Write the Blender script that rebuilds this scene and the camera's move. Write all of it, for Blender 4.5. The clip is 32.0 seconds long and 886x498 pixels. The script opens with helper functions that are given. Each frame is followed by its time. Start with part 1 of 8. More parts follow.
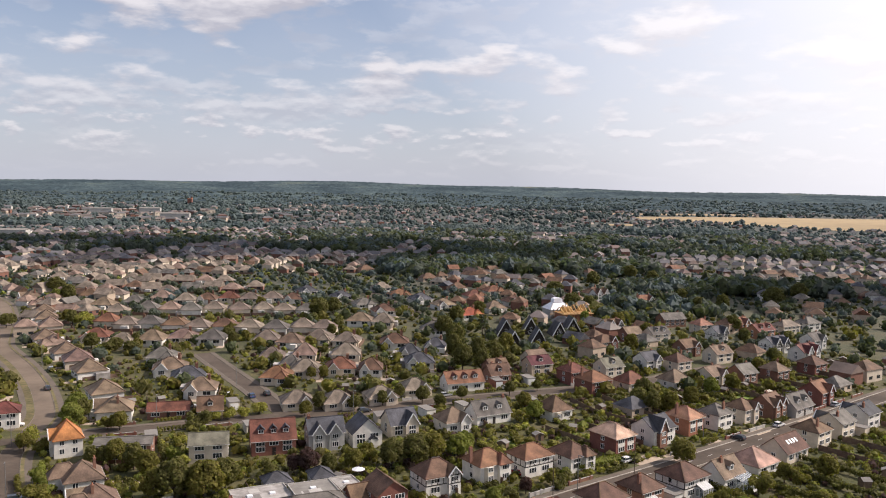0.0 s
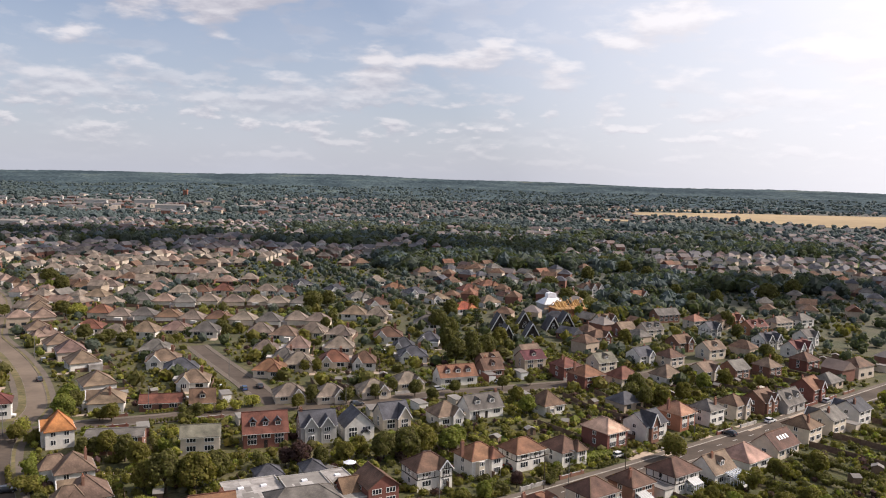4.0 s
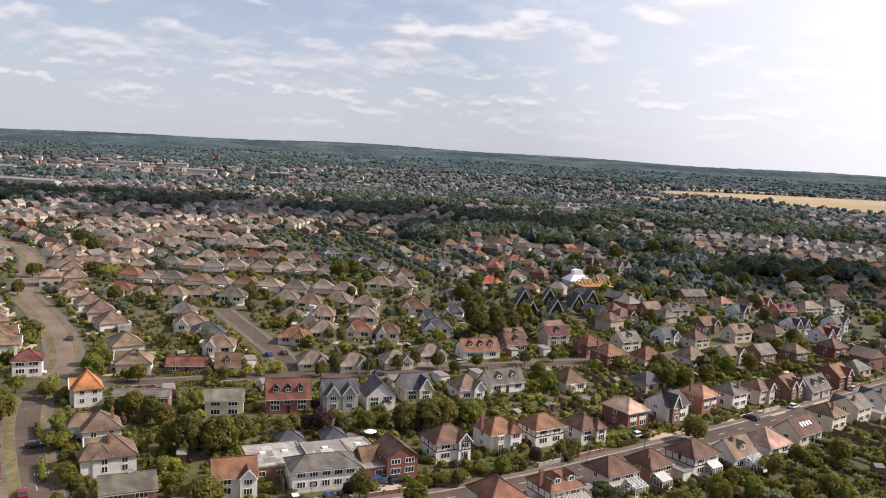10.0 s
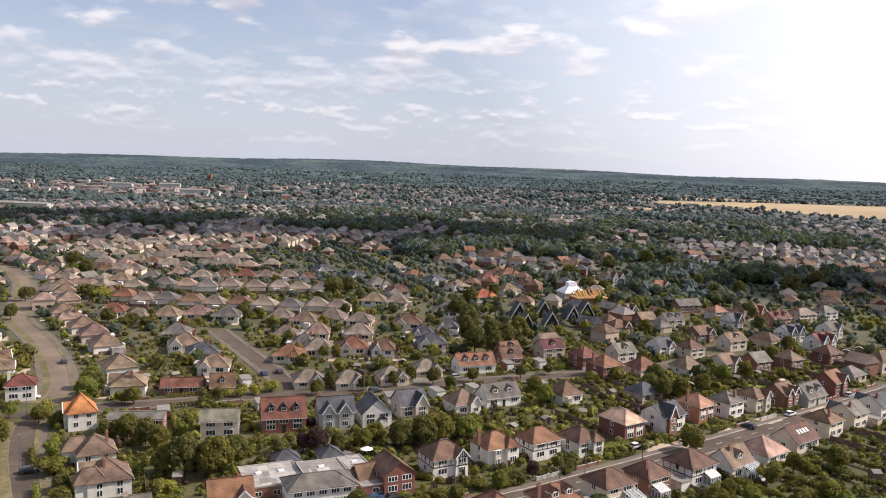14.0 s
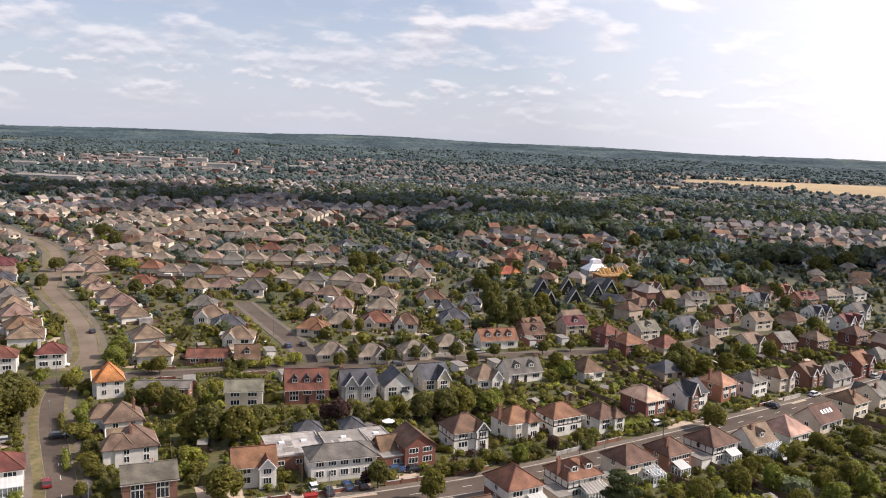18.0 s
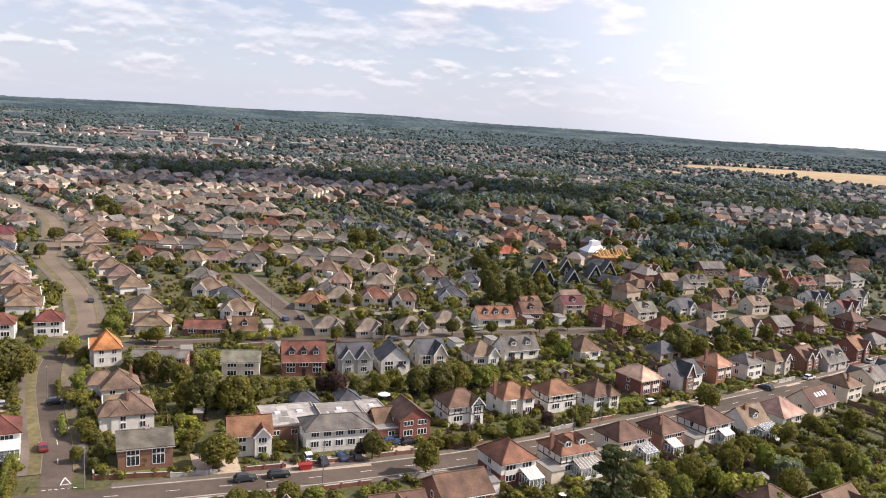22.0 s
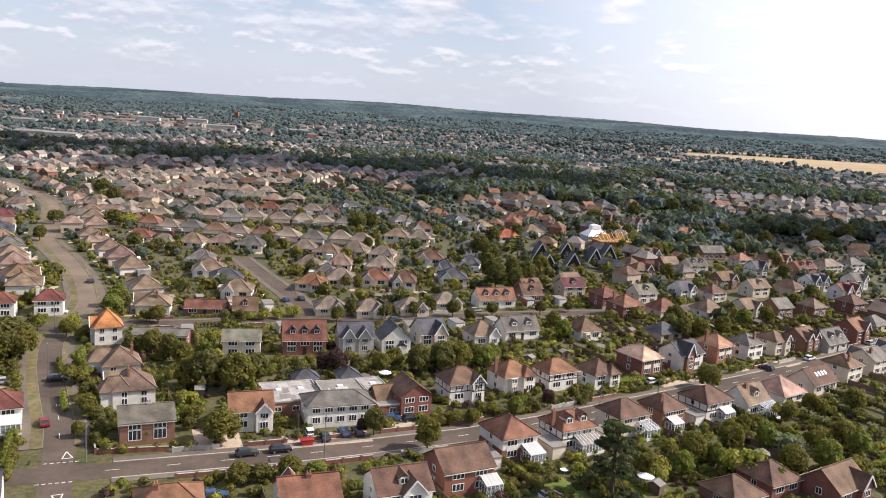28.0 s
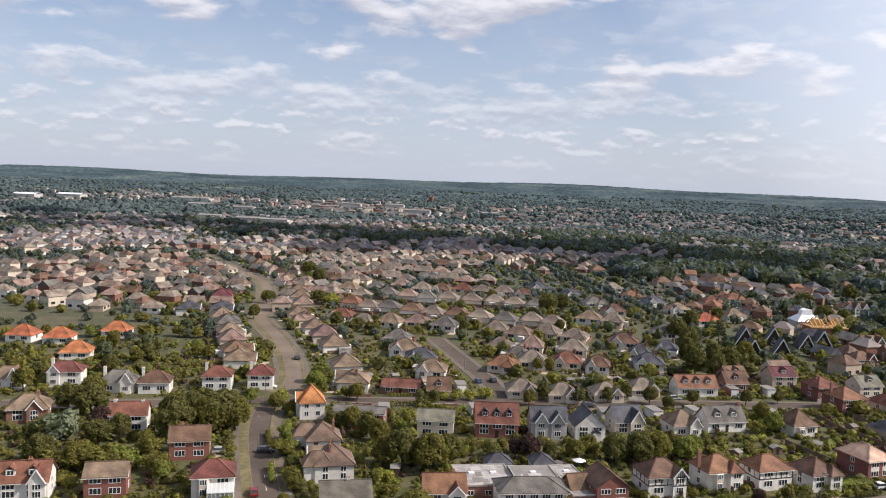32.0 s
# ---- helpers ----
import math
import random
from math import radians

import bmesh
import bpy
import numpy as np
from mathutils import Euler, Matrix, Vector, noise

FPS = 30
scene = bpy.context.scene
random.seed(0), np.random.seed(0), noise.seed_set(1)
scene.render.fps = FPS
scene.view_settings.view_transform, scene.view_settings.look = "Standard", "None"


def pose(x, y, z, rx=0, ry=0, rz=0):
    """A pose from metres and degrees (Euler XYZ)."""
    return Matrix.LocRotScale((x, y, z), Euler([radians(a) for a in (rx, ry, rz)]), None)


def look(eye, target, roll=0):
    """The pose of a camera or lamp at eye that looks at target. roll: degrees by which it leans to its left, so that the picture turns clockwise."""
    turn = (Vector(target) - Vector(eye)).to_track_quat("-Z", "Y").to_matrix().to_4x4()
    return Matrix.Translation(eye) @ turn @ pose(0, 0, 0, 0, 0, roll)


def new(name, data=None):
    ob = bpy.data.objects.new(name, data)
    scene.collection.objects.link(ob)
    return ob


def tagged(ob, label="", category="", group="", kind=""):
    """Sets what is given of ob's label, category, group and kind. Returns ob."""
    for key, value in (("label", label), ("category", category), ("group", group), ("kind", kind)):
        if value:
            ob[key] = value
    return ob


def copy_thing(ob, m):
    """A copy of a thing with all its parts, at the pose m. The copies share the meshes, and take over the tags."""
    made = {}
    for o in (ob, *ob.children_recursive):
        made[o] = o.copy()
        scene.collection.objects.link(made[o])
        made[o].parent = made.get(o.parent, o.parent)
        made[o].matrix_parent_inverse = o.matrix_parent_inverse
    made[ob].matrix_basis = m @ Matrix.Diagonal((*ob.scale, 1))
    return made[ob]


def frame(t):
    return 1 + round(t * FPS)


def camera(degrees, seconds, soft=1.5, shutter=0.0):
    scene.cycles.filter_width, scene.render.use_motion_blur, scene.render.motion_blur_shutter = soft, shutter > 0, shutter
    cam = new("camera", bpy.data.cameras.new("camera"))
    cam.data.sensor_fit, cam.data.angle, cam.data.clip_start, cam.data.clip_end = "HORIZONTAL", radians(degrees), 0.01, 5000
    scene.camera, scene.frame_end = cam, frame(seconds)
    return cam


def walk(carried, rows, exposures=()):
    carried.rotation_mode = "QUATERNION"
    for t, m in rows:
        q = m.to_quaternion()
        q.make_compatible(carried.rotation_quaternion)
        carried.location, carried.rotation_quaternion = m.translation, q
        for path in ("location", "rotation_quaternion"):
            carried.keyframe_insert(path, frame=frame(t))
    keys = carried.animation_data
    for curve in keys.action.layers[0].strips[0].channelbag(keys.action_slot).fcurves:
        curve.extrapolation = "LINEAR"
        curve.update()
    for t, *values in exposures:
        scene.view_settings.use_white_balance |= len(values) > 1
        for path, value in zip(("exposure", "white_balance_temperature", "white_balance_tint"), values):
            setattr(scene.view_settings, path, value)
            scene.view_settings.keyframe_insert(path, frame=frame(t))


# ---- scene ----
cam = camera(56.8, 32.0, 1.08)
EXPO = 0.34
PATH = [
    (0, (-1.89, 0.34, 69.15), (5.013, 99.789, 61.267), 0.95),
    (0.5, (-1.77, 0.32, 69.14), (6.600, 99.631, 60.921), 0.92),
    (1, (-1.66, 0.31, 69.13), (5.259, 99.782, 61.505), 0.21),
    (1.5, (-1.57, 0.31, 69.12), (5.568, 99.694, 60.598), 1.12),
    (2, (-1.49, 0.32, 69.12), (4.999, 99.696, 60.016), 0.90),
    (2.5, (-1.42, 0.34, 69.11), (4.753, 99.766, 60.412), 1.18),
    (3, (-1.36, 0.36, 69.12), (3.945, 99.745, 59.437), 1.19),
    (3.5, (-1.30, 0.38, 69.13), (6.237, 99.723, 60.531), 1.36),
    (5.5, (-1.14, 0.49, 69.21), (4.795, 99.919, 60.384), 1.38),
    (6, (-1.11, 0.51, 69.24), (4.293, 99.960, 60.225), 1.13),
    (6.5, (-1.07, 0.54, 69.28), (4.704, 99.967, 60.294), 1.38),
    (7, (-1.04, 0.56, 69.32), (6.316, 99.859, 60.045), 1.41),
    (7.5, (-1.01, 0.58, 69.36), (7.483, 99.745, 59.616), 2.19),
    (8, (-0.97, 0.60, 69.40), (4.524, 100.001, 59.940), 1.93),
    (8.5, (-0.94, 0.62, 69.45), (2.055, 100.013, 58.897), 1.47),
    (9, (-0.90, 0.63, 69.49), (0.223, 100.102, 59.305), 1.48),
    (9.5, (-0.87, 0.64, 69.53), (2.753, 99.807, 57.198), 3.11),
    (10, (-0.83, 0.64, 69.57), (3.333, 99.816, 57.451), 3.06),
    (10.5, (-0.78, 0.64, 69.61), (3.013, 99.929, 58.313), 2.92),
    (11, (-0.74, 0.64, 69.65), (4.497, 99.773, 57.609), 3.31),
    (11.5, (-0.69, 0.63, 69.68), (5.081, 99.666, 57.070), 2.71),
    (12, (-0.64, 0.62, 69.70), (2.233, 99.656, 56.140), 2.01),
    (12.5, (-0.59, 0.61, 69.72), (3.020, 99.436, 54.885), 1.92),
    (13, (-0.54, 0.59, 69.73), (2.892, 99.741, 57.177), 2.28),
    (13.5, (-0.48, 0.57, 69.73), (3.603, 99.841, 58.382), 2.83),
    (14, (-0.43, 0.55, 69.72), (4.333, 99.899, 59.393), 1.87),
    (14.5, (-0.37, 0.52, 69.70), (2.666, 99.895, 58.932), 2.30),
    (16.5, (-0.14, 0.40, 69.50), (3.804, 99.759, 58.900), 2.86),
    (17, (-0.08, 0.37, 69.42), (0.748, 99.753, 58.381), 2.37),
    (17.5, (-0.03, 0.33, 69.33), (1.675, 99.569, 57.103), 2.09),
    (18, (0.02, 0.30, 69.22), (1.849, 99.404, 55.989), 2.32),
    (18.5, (0.07, 0.27, 69.10), (4.502, 99.218, 55.356), 2.30),
    (19, (0.12, 0.23, 68.96), (-0.341, 99.694, 58.605), 2.43),
    (19.5, (0.16, 0.20, 68.81), (-0.037, 99.431, 56.431), 2.48),
    (20, (0.20, 0.17, 68.65), (1.078, 99.212, 54.861), 3.09),
    (20.5, (0.24, 0.14, 68.48), (1.111, 98.798, 52.156), 2.78),
    (21, (0.27, 0.12, 68.29), (0.889, 98.943, 53.032), 3.37),
    (21.5, (0.29, 0.09, 68.09), (2.361, 98.895, 52.802), 3.45),
    (22, (0.31, 0.07, 67.88), (2.282, 98.837, 52.341), 3.54),
    (22.5, (0.32, 0.05, 67.66), (2.751, 99.054, 53.768), 3.09),
    (23, (0.32, 0.04, 67.44), (1.695, 99.149, 54.192), 1.69),
    (23.5, (0.32, 0.03, 67.21), (-1.041, 99.397, 56.065), 4.52),
    (24, (0.31, 0.02, 66.98), (-0.714, 98.521, 49.747), 3.73),
    (24.5, (0.29, 0.02, 66.74), (0.764, 99.108, 53.281), 3.92),
    (25, (0.26, 0.02, 66.51), (0.468, 98.849, 51.243), 3.47),
    (25.5, (0.22, 0.03, 66.28), (1.182, 98.865, 51.109), 2.98),
    (26, (0.17, 0.04, 66.06), (0.170, 99.059, 52.098), 3.01),
    (26.5, (0.11, 0.05, 65.85), (1.071, 98.547, 48.585), 2.51),
    (28.5, (-0.23, 0.15, 65.18), (2.177, 98.763, 48.746), 3.90),
    (29, (-0.34, 0.19, 65.08), (2.123, 99.360, 52.485), 3.34),
    (29.5, (-0.46, 0.22, 65.02), (2.026, 99.769, 55.817), 3.34),
    (30, (-0.59, 0.26, 65.00), (0.733, 99.866, 56.186), 3.09),
    (30.5, (-0.73, 0.31, 65.02), (2.299, 99.846, 55.940), 3.03),
    (31, (-0.88, 0.35, 65.10), (1.709, 99.960, 56.687), 2.65),
    (31.5, (-1.04, 0.39, 65.25), (-7.630, 99.920, 58.119), 1.91),
    (32, (-1.21, 0.44, 65.45), (-22.379, 97.820, 57.203), 2.25),
]
EXPOSURES = ((0, EXPO - 0.16, 6400, 16), (6, EXPO - 0.18, 6400, 16), (11, EXPO - 0.03, 6400, 16), (13, EXPO, 6350, 16), (20, EXPO + 0.04, 6400, 17), (21, EXPO + 0.14, 6400, 17), (22, EXPO + 0.18, 6350, 17), (23, EXPO + 0.14, 6250, 16), (24, EXPO, 6250, 16), (25, EXPO + 0.18, 6250, 16), (26, EXPO + 0.16, 6250, 16), (29, EXPO + 0.11, 6200, 15), (32, EXPO - 0.1, 6150, 14))
walk(cam, [(t, look(eye, target, roll)) for t, eye, target, roll in PATH], EXPOSURES)

# ---- world and sun ----
SUN_AZ, SUN_EL = 86, 40  # degrees: clockwise from +y, and above the horizon
world = bpy.data.worlds.new("world")
scene.world = world
world.use_nodes = True


def build_sky():
    nt = world.node_tree
    nt.nodes.clear()
    n, link = nt.nodes.new, nt.links.new
    out, bg = n("ShaderNodeOutputWorld"), n("ShaderNodeBackground")
    sky = n("ShaderNodeTexSky")
    sky.sky_type = "NISHITA"
    sky.sun_disc = False
    sky.sun_elevation, sky.sun_rotation = radians(SUN_EL), radians(SUN_AZ)
    sky.altitude, sky.air_density, sky.dust_density, sky.ozone_density = 60, 1.0, 1.4, 1.5
    bg.inputs["Strength"].default_value = 0.093
    geo = n("ShaderNodeTexCoord")
    sep = n("ShaderNodeSeparateXYZ")
    link(geo.outputs["Generated"], sep.inputs[0])

    def math_(op, a, b=None):
        m = n("ShaderNodeMath")
        m.operation = op
        for slot, v in ((0, a), (1, b)):
            if v is None:
                continue
            if isinstance(v, (int, float)):
                m.inputs[slot].default_value = v
            else:
                link(v, m.inputs[slot])
        return m.outputs[0]

    def clouds(scale, tall, low, width, offset, lift):
        """Cover and lit share of a layer of flat-based cumulus."""
        out = []
        for dz in (0.0, lift):
            place = n("ShaderNodeMapping")
            place.inputs["Location"].default_value = (offset[0], offset[1], offset[2] + dz)
            place.inputs["Scale"].default_value = (scale, scale, scale * tall)
            link(geo.outputs["Generated"], place.inputs[0])
            tex = n("ShaderNodeTexNoise")
            tex.inputs["Scale"].default_value = 1.0
            tex.inputs["Detail"].default_value = 6.0
            tex.inputs["Roughness"].default_value = 0.52
            link(place.outputs[0], tex.inputs["Vector"])
            out.append(tex.outputs["Fac"])
        ramp = n("ShaderNodeMapRange")
        ramp.interpolation_type = "SMOOTHSTEP"
        ramp.inputs["From Min"].default_value, ramp.inputs["From Max"].default_value = low, low + width
        link(out[0], ramp.inputs["Value"])
        return ramp.outputs["Result"], math_("SUBTRACT", out[0], out[1])

    big_cover, big_lit = clouds(7.5, 3.0, 0.485, 0.125, (3.7, 1.3, 0.45), 0.25)
    small_cover, small_lit = clouds(21.0, 2.8, 0.488, 0.14, (1.2, 6.1, 0.2), 0.28)
    high = n("ShaderNodeMapRange")
    high.inputs["From Min"].default_value, high.inputs["From Max"].default_value = 0.06, 0.13
    link(sep.outputs["Z"], high.inputs["Value"])
    low = math_("SUBTRACT", 1.0, high.outputs["Result"])
    cover = math_("MAXIMUM", math_("MULTIPLY", big_cover, math_("ADD", math_("MULTIPLY", high.outputs["Result"], 0.75), 0.25)), math_("MULTIPLY", small_cover, math_("ADD", math_("MULTIPLY", low, 0.5), 0.25)))
    lit = math_("ADD", math_("MULTIPLY", big_lit, high.outputs["Result"]), math_("MULTIPLY", small_lit, low))
    veil, _ = clouds(3.0, 2.0, 0.38, 0.35, (8.1, 4.4, 0.0), 0.3)
    # brighter haze towards the sun
    sunward = n("ShaderNodeVectorMath")
    sunward.operation = "DOT_PRODUCT"
    az, el = radians(SUN_AZ), radians(SUN_EL)
    sunward.inputs[1].default_value = (math.sin(az) * math.cos(el), math.cos(az) * math.cos(el), math.sin(el))
    link(geo.outputs["Generated"], sunward.inputs[0])
    glare = n("ShaderNodeMapRange")
    glare.inputs["From Min"].default_value, glare.inputs["From Max"].default_value = 0.17, 0.56
    link(sunward.outputs["Value"], glare.inputs["Value"])
    # clear air turning milky at the horizon and towards the sun
    milk = n("ShaderNodeMapRange")
    milk.inputs["From Min"].default_value, milk.inputs["From Max"].default_value = 0.0, 0.30
    milk.inputs["To Min"].default_value, milk.inputs["To Max"].default_value = 0.74, 0.0
    link(sep.outputs["Z"], milk.inputs["Value"])
    whiten = math_("MINIMUM", math_("ADD", milk.outputs["Result"], math_("MULTIPLY", veil, 0.12)), 1.0)
    mix1 = n("ShaderNodeMix")
    mix1.data_type = "RGBA"
    link(whiten, mix1.inputs["Factor"])
    tint = n("ShaderNodeMix")
    tint.data_type, tint.blend_type = "RGBA", "MULTIPLY"
    tint.inputs["Factor"].default_value = 1.0
    link(sky.outputs["Color"], tint.inputs["A"])
    tint.inputs["B"].default_value = (0.89, 0.96, 1.03, 1)
    link(tint.outputs["Result"], mix1.inputs["A"])
    mix1.inputs["B"].default_value = (6.2, 6.5, 7.2, 1)
    # cumulus: lit tops, grey undersides
    shade = n("ShaderNodeMapRange")
    shade.inputs["From Min"].default_value, shade.inputs["From Max"].default_value = -0.06, 0.08
    link(lit, shade.inputs["Value"])
    body = n("ShaderNodeMix")
    body.data_type = "RGBA"
    link(shade.outputs["Result"], body.inputs["Factor"])
    body.inputs["A"].default_value = (5.0, 5.05, 5.5, 1)
    body.inputs["B"].default_value = (8.1, 7.95, 7.9, 1)
    mix2 = n("ShaderNodeMix")
    mix2.data_type = "RGBA"
    fade = n("ShaderNodeMapRange")
    fade.inputs["From Min"].default_value, fade.inputs["From Max"].default_value = 0.005, 0.06
    link(sep.outputs["Z"], fade.inputs["Value"])
    link(math_("MULTIPLY", math_("MULTIPLY", cover, 0.9), fade.outputs["Result"]), mix2.inputs["Factor"])
    link(mix1.outputs["Result"], mix2.inputs["A"])
    link(body.outputs["Result"], mix2.inputs["B"])
    mix3 = n("ShaderNodeMix")
    mix3.data_type = "RGBA"
    # the bright haze lies low over the land
    deep = n("ShaderNodeMapRange")
    deep.inputs["From Min"].default_value, deep.inputs["From Max"].default_value = 0.20, 0.45
    deep.inputs["To Min"].default_value, deep.inputs["To Max"].default_value = 0.78, 0.38
    link(sep.outputs["Z"], deep.inputs["Value"])
    link(math_("MULTIPLY", glare.outputs["Result"], deep.outputs["Result"]), mix3.inputs["Factor"])
    link(mix2.outputs["Result"], mix3.inputs["A"])
    mix3.inputs["B"].default_value = (11.0, 10.9, 10.8, 1)
    link(mix3.outputs["Result"], bg.inputs["Color"])
    link(bg.outputs[0], out.inputs[0])


build_sky()
sun = new("sun", bpy.data.lights.new("sun", "SUN"))
sun.data.energy, sun.data.angle, sun.data.color = 5.0, radians(0.6), (1.0, 0.90, 0.765)
sun.matrix_world = look((300 * math.sin(radians(SUN_AZ)), 300 * math.cos(radians(SUN_AZ)), 400), (0, 0, 400 - 300 * math.tan(radians(SUN_EL))))

# ---- materials ----
def material(name, base, second=None, scale=3.0, rough=0.85, bump=0.15, bump_scale=None, metal=0.0, per_object=0.12, big=0.25, islands=0.0, stripes=0.0, spec=0.3, through_light=0.0):
    """base and second are mixed by fine noise; a coarser noise and the object's own random number vary the value."""
    m = bpy.data.materials.new(name)
    m.use_nodes = True
    nt = m.node_tree
    n, link = nt.nodes.new, nt.links.new
    bsdf = nt.nodes["Principled BSDF"]
    second = second or tuple(c * 0.72 for c in base)
    co = n("ShaderNodeTexCoord")
    fine = n("ShaderNodeTexNoise")
    fine.inputs["Scale"].default_value, fine.inputs["Detail"].default_value, fine.inputs["Roughness"].default_value = scale, 4, 0.65
    link(co.outputs["Object"], fine.inputs["Vector"])
    ramp = n("ShaderNodeMapRange")
    ramp.inputs["From Min"].default_value, ramp.inputs["From Max"].default_value = 0.32, 0.68
    link(fine.outputs["Fac"], ramp.inputs["Value"])
    mix = n("ShaderNodeMix")
    mix.data_type = "RGBA"
    link(ramp.outputs["Result"], mix.inputs["Factor"])
    mix.inputs["A"].default_value, mix.inputs["B"].default_value = (*base, 1), (*second, 1)
    col = mix.outputs["Result"]
    coarse = n("ShaderNodeTexNoise")
    coarse.inputs["Scale"].default_value, coarse.inputs["Detail"].default_value = scale * 0.13, 2
    link(co.outputs["Object"], coarse.inputs["Vector"])
    value = n("ShaderNodeMapRange")
    value.inputs["From Min"].default_value, value.inputs["From Max"].default_value = 0.3, 0.7
    value.inputs["To Min"].default_value, value.inputs["To Max"].default_value = 1 - big, 1 + big
    link(coarse.outputs["Fac"], value.inputs["Value"])
    hsv = n("ShaderNodeHueSaturation")
    link(col, hsv.inputs["Color"])
    last = value.outputs["Result"]
    if per_object or islands:
        src = n("ShaderNodeNewGeometry").outputs["Random Per Island"] if islands else n("ShaderNodeObjectInfo").outputs["Random"]
        k = islands or per_object
        r = n("ShaderNodeMapRange")
        r.inputs["To Min"].default_value, r.inputs["To Max"].default_value = 1 - k, 1 + k
        link(src, r.inputs["Value"])
        mul = n("ShaderNodeMath")
        mul.operation = "MULTIPLY"
        link(last, mul.inputs[0]), link(r.outputs["Result"], mul.inputs[1])
        last = mul.outputs[0]
        hue = n("ShaderNodeMapRange")
        hue.inputs["To Min"].default_value, hue.inputs["To Max"].default_value = 0.5 - 0.035 * min(1, k * 3), 0.5 + 0.02 * min(1, k * 3)
        link(src, hue.inputs["Value"])
        link(hue.outputs["Result"], hsv.inputs["Hue"])
    link(last, hsv.inputs["Value"])
    link(hsv.outputs["Color"], bsdf.inputs["Base Color"])
    bsdf.inputs["Roughness"].default_value, bsdf.inputs["Metallic"].default_value = rough, metal
    bsdf.inputs["Specular IOR Level"].default_value = spec
    if bump:
        b = n("ShaderNodeBump")
        b.inputs["Strength"].default_value, b.inputs["Distance"].default_value = bump, 0.08
        height = fine.outputs["Fac"]
        if stripes:
            wave = n("ShaderNodeTexWave")
            wave.bands_direction = "Z"
            wave.wave_profile = "SAW"
            wave.inputs["Scale"].default_value, wave.inputs["Distortion"].default_value = stripes, 0.4
            link(co.outputs["Object"], wave.inputs["Vector"])
            add = n("ShaderNodeMath")
            add.operation = "ADD"
            link(wave.outputs["Fac"], add.inputs[0]), link(fine.outputs["Fac"], add.inputs[1])
            height = add.outputs[0]
        link(height, b.inputs["Height"])
        link(b.outputs["Normal"], bsdf.inputs["Normal"])
    if through_light:
        # thin leaves let part of the light through
        tr, sh = n("ShaderNodeBsdfTranslucent"), n("ShaderNodeMixShader")
        warm = n("ShaderNodeMix")
        warm.data_type, warm.blend_type = "RGBA", "MULTIPLY"
        warm.inputs["Factor"].default_value = 1.0
        link(hsv.outputs["Color"], warm.inputs["A"])
        warm.inputs["B"].default_value = (1.3, 1.5, 0.75, 1)
        link(warm.outputs["Result"], tr.inputs["Color"])
        sh.inputs["Fac"].default_value = through_light
        link(bsdf.outputs[0], sh.inputs[1]), link(tr.outputs[0], sh.inputs[2])
        link(sh.outputs[0], nt.nodes["Material Output"].inputs["Surface"])
    return m


M = {}
for key, base, second in (
    ("brown_tiles", (0.148, 0.087, 0.054), (0.097, 0.058, 0.039)), ("salmon_tiles", (0.318, 0.166, 0.106), (0.236, 0.124, 0.083)), ("red_tiles", (0.182, 0.076, 0.048), (0.120, 0.052, 0.036)),
    ("orange_tiles", (0.40, 0.150, 0.058), (0.27, 0.098, 0.044)), ("grey_tiles", (0.145, 0.131, 0.114), (0.100, 0.091, 0.082)),
    ("slate_tiles", (0.080, 0.080, 0.092), (0.052, 0.052, 0.060)), ("pink_tiles", (0.40, 0.255, 0.195), (0.32, 0.20, 0.155)),
    ("tan_tiles", (0.202, 0.142, 0.097), (0.131, 0.093, 0.066)), ("russet_tiles", (0.190, 0.087, 0.050), (0.126, 0.060, 0.038)),
    ("sand_tiles", (0.222, 0.178, 0.138), (0.140, 0.113, 0.090)), ("rose_tiles", (0.245, 0.170, 0.132), (0.170, 0.118, 0.094)), ("maroon_tiles", (0.135, 0.046, 0.042), (0.095, 0.034, 0.032)), ("green_grey_tiles", (0.150, 0.138, 0.104), (0.108, 0.100, 0.078))):
    M[key] = material(key, base, second, scale=2.6, rough=0.75, bump=0.5, stripes=1.6, big=0.44, per_object=0.2)
# tiles of the distant roofs, greyed by haze mixed into their colours
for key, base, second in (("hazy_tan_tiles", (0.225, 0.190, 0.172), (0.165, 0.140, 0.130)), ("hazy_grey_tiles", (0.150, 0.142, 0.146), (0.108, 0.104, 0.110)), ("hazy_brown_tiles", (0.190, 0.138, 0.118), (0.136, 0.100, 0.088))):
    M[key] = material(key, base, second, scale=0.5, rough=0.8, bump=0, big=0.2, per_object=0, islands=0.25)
for key, base, second in (
    ("white_render", (0.681, 0.655, 0.605), (0.607, 0.582, 0.534)), ("cream_render", (0.610, 0.535, 0.430), (0.540, 0.465, 0.370)),
    ("tan_render", (0.50, 0.41, 0.31), (0.42, 0.34, 0.26)), ("grey_render", (0.42, 0.41, 0.39), (0.36, 0.35, 0.33)),
    ("red_brick", (0.236, 0.100, 0.072), (0.166, 0.070, 0.055)), ("brown_brick", (0.246, 0.126, 0.086), (0.171, 0.092, 0.067)),
    ("orange_brick", (0.40, 0.19, 0.11), (0.31, 0.14, 0.085)), ("concrete", (0.42, 0.40, 0.37), (0.34, 0.32, 0.30)),
    ("paving", (0.46, 0.37, 0.28), (0.38, 0.30, 0.23))):
    M[key] = material(key, base, second, scale=5.0, rough=0.9, bump=0.2, big=0.12, per_object=0.07)
M["white_paint"] = material("white_paint", (0.80, 0.79, 0.77), (0.74, 0.73, 0.71), rough=0.5, bump=0.05, big=0.05, per_object=0.04)
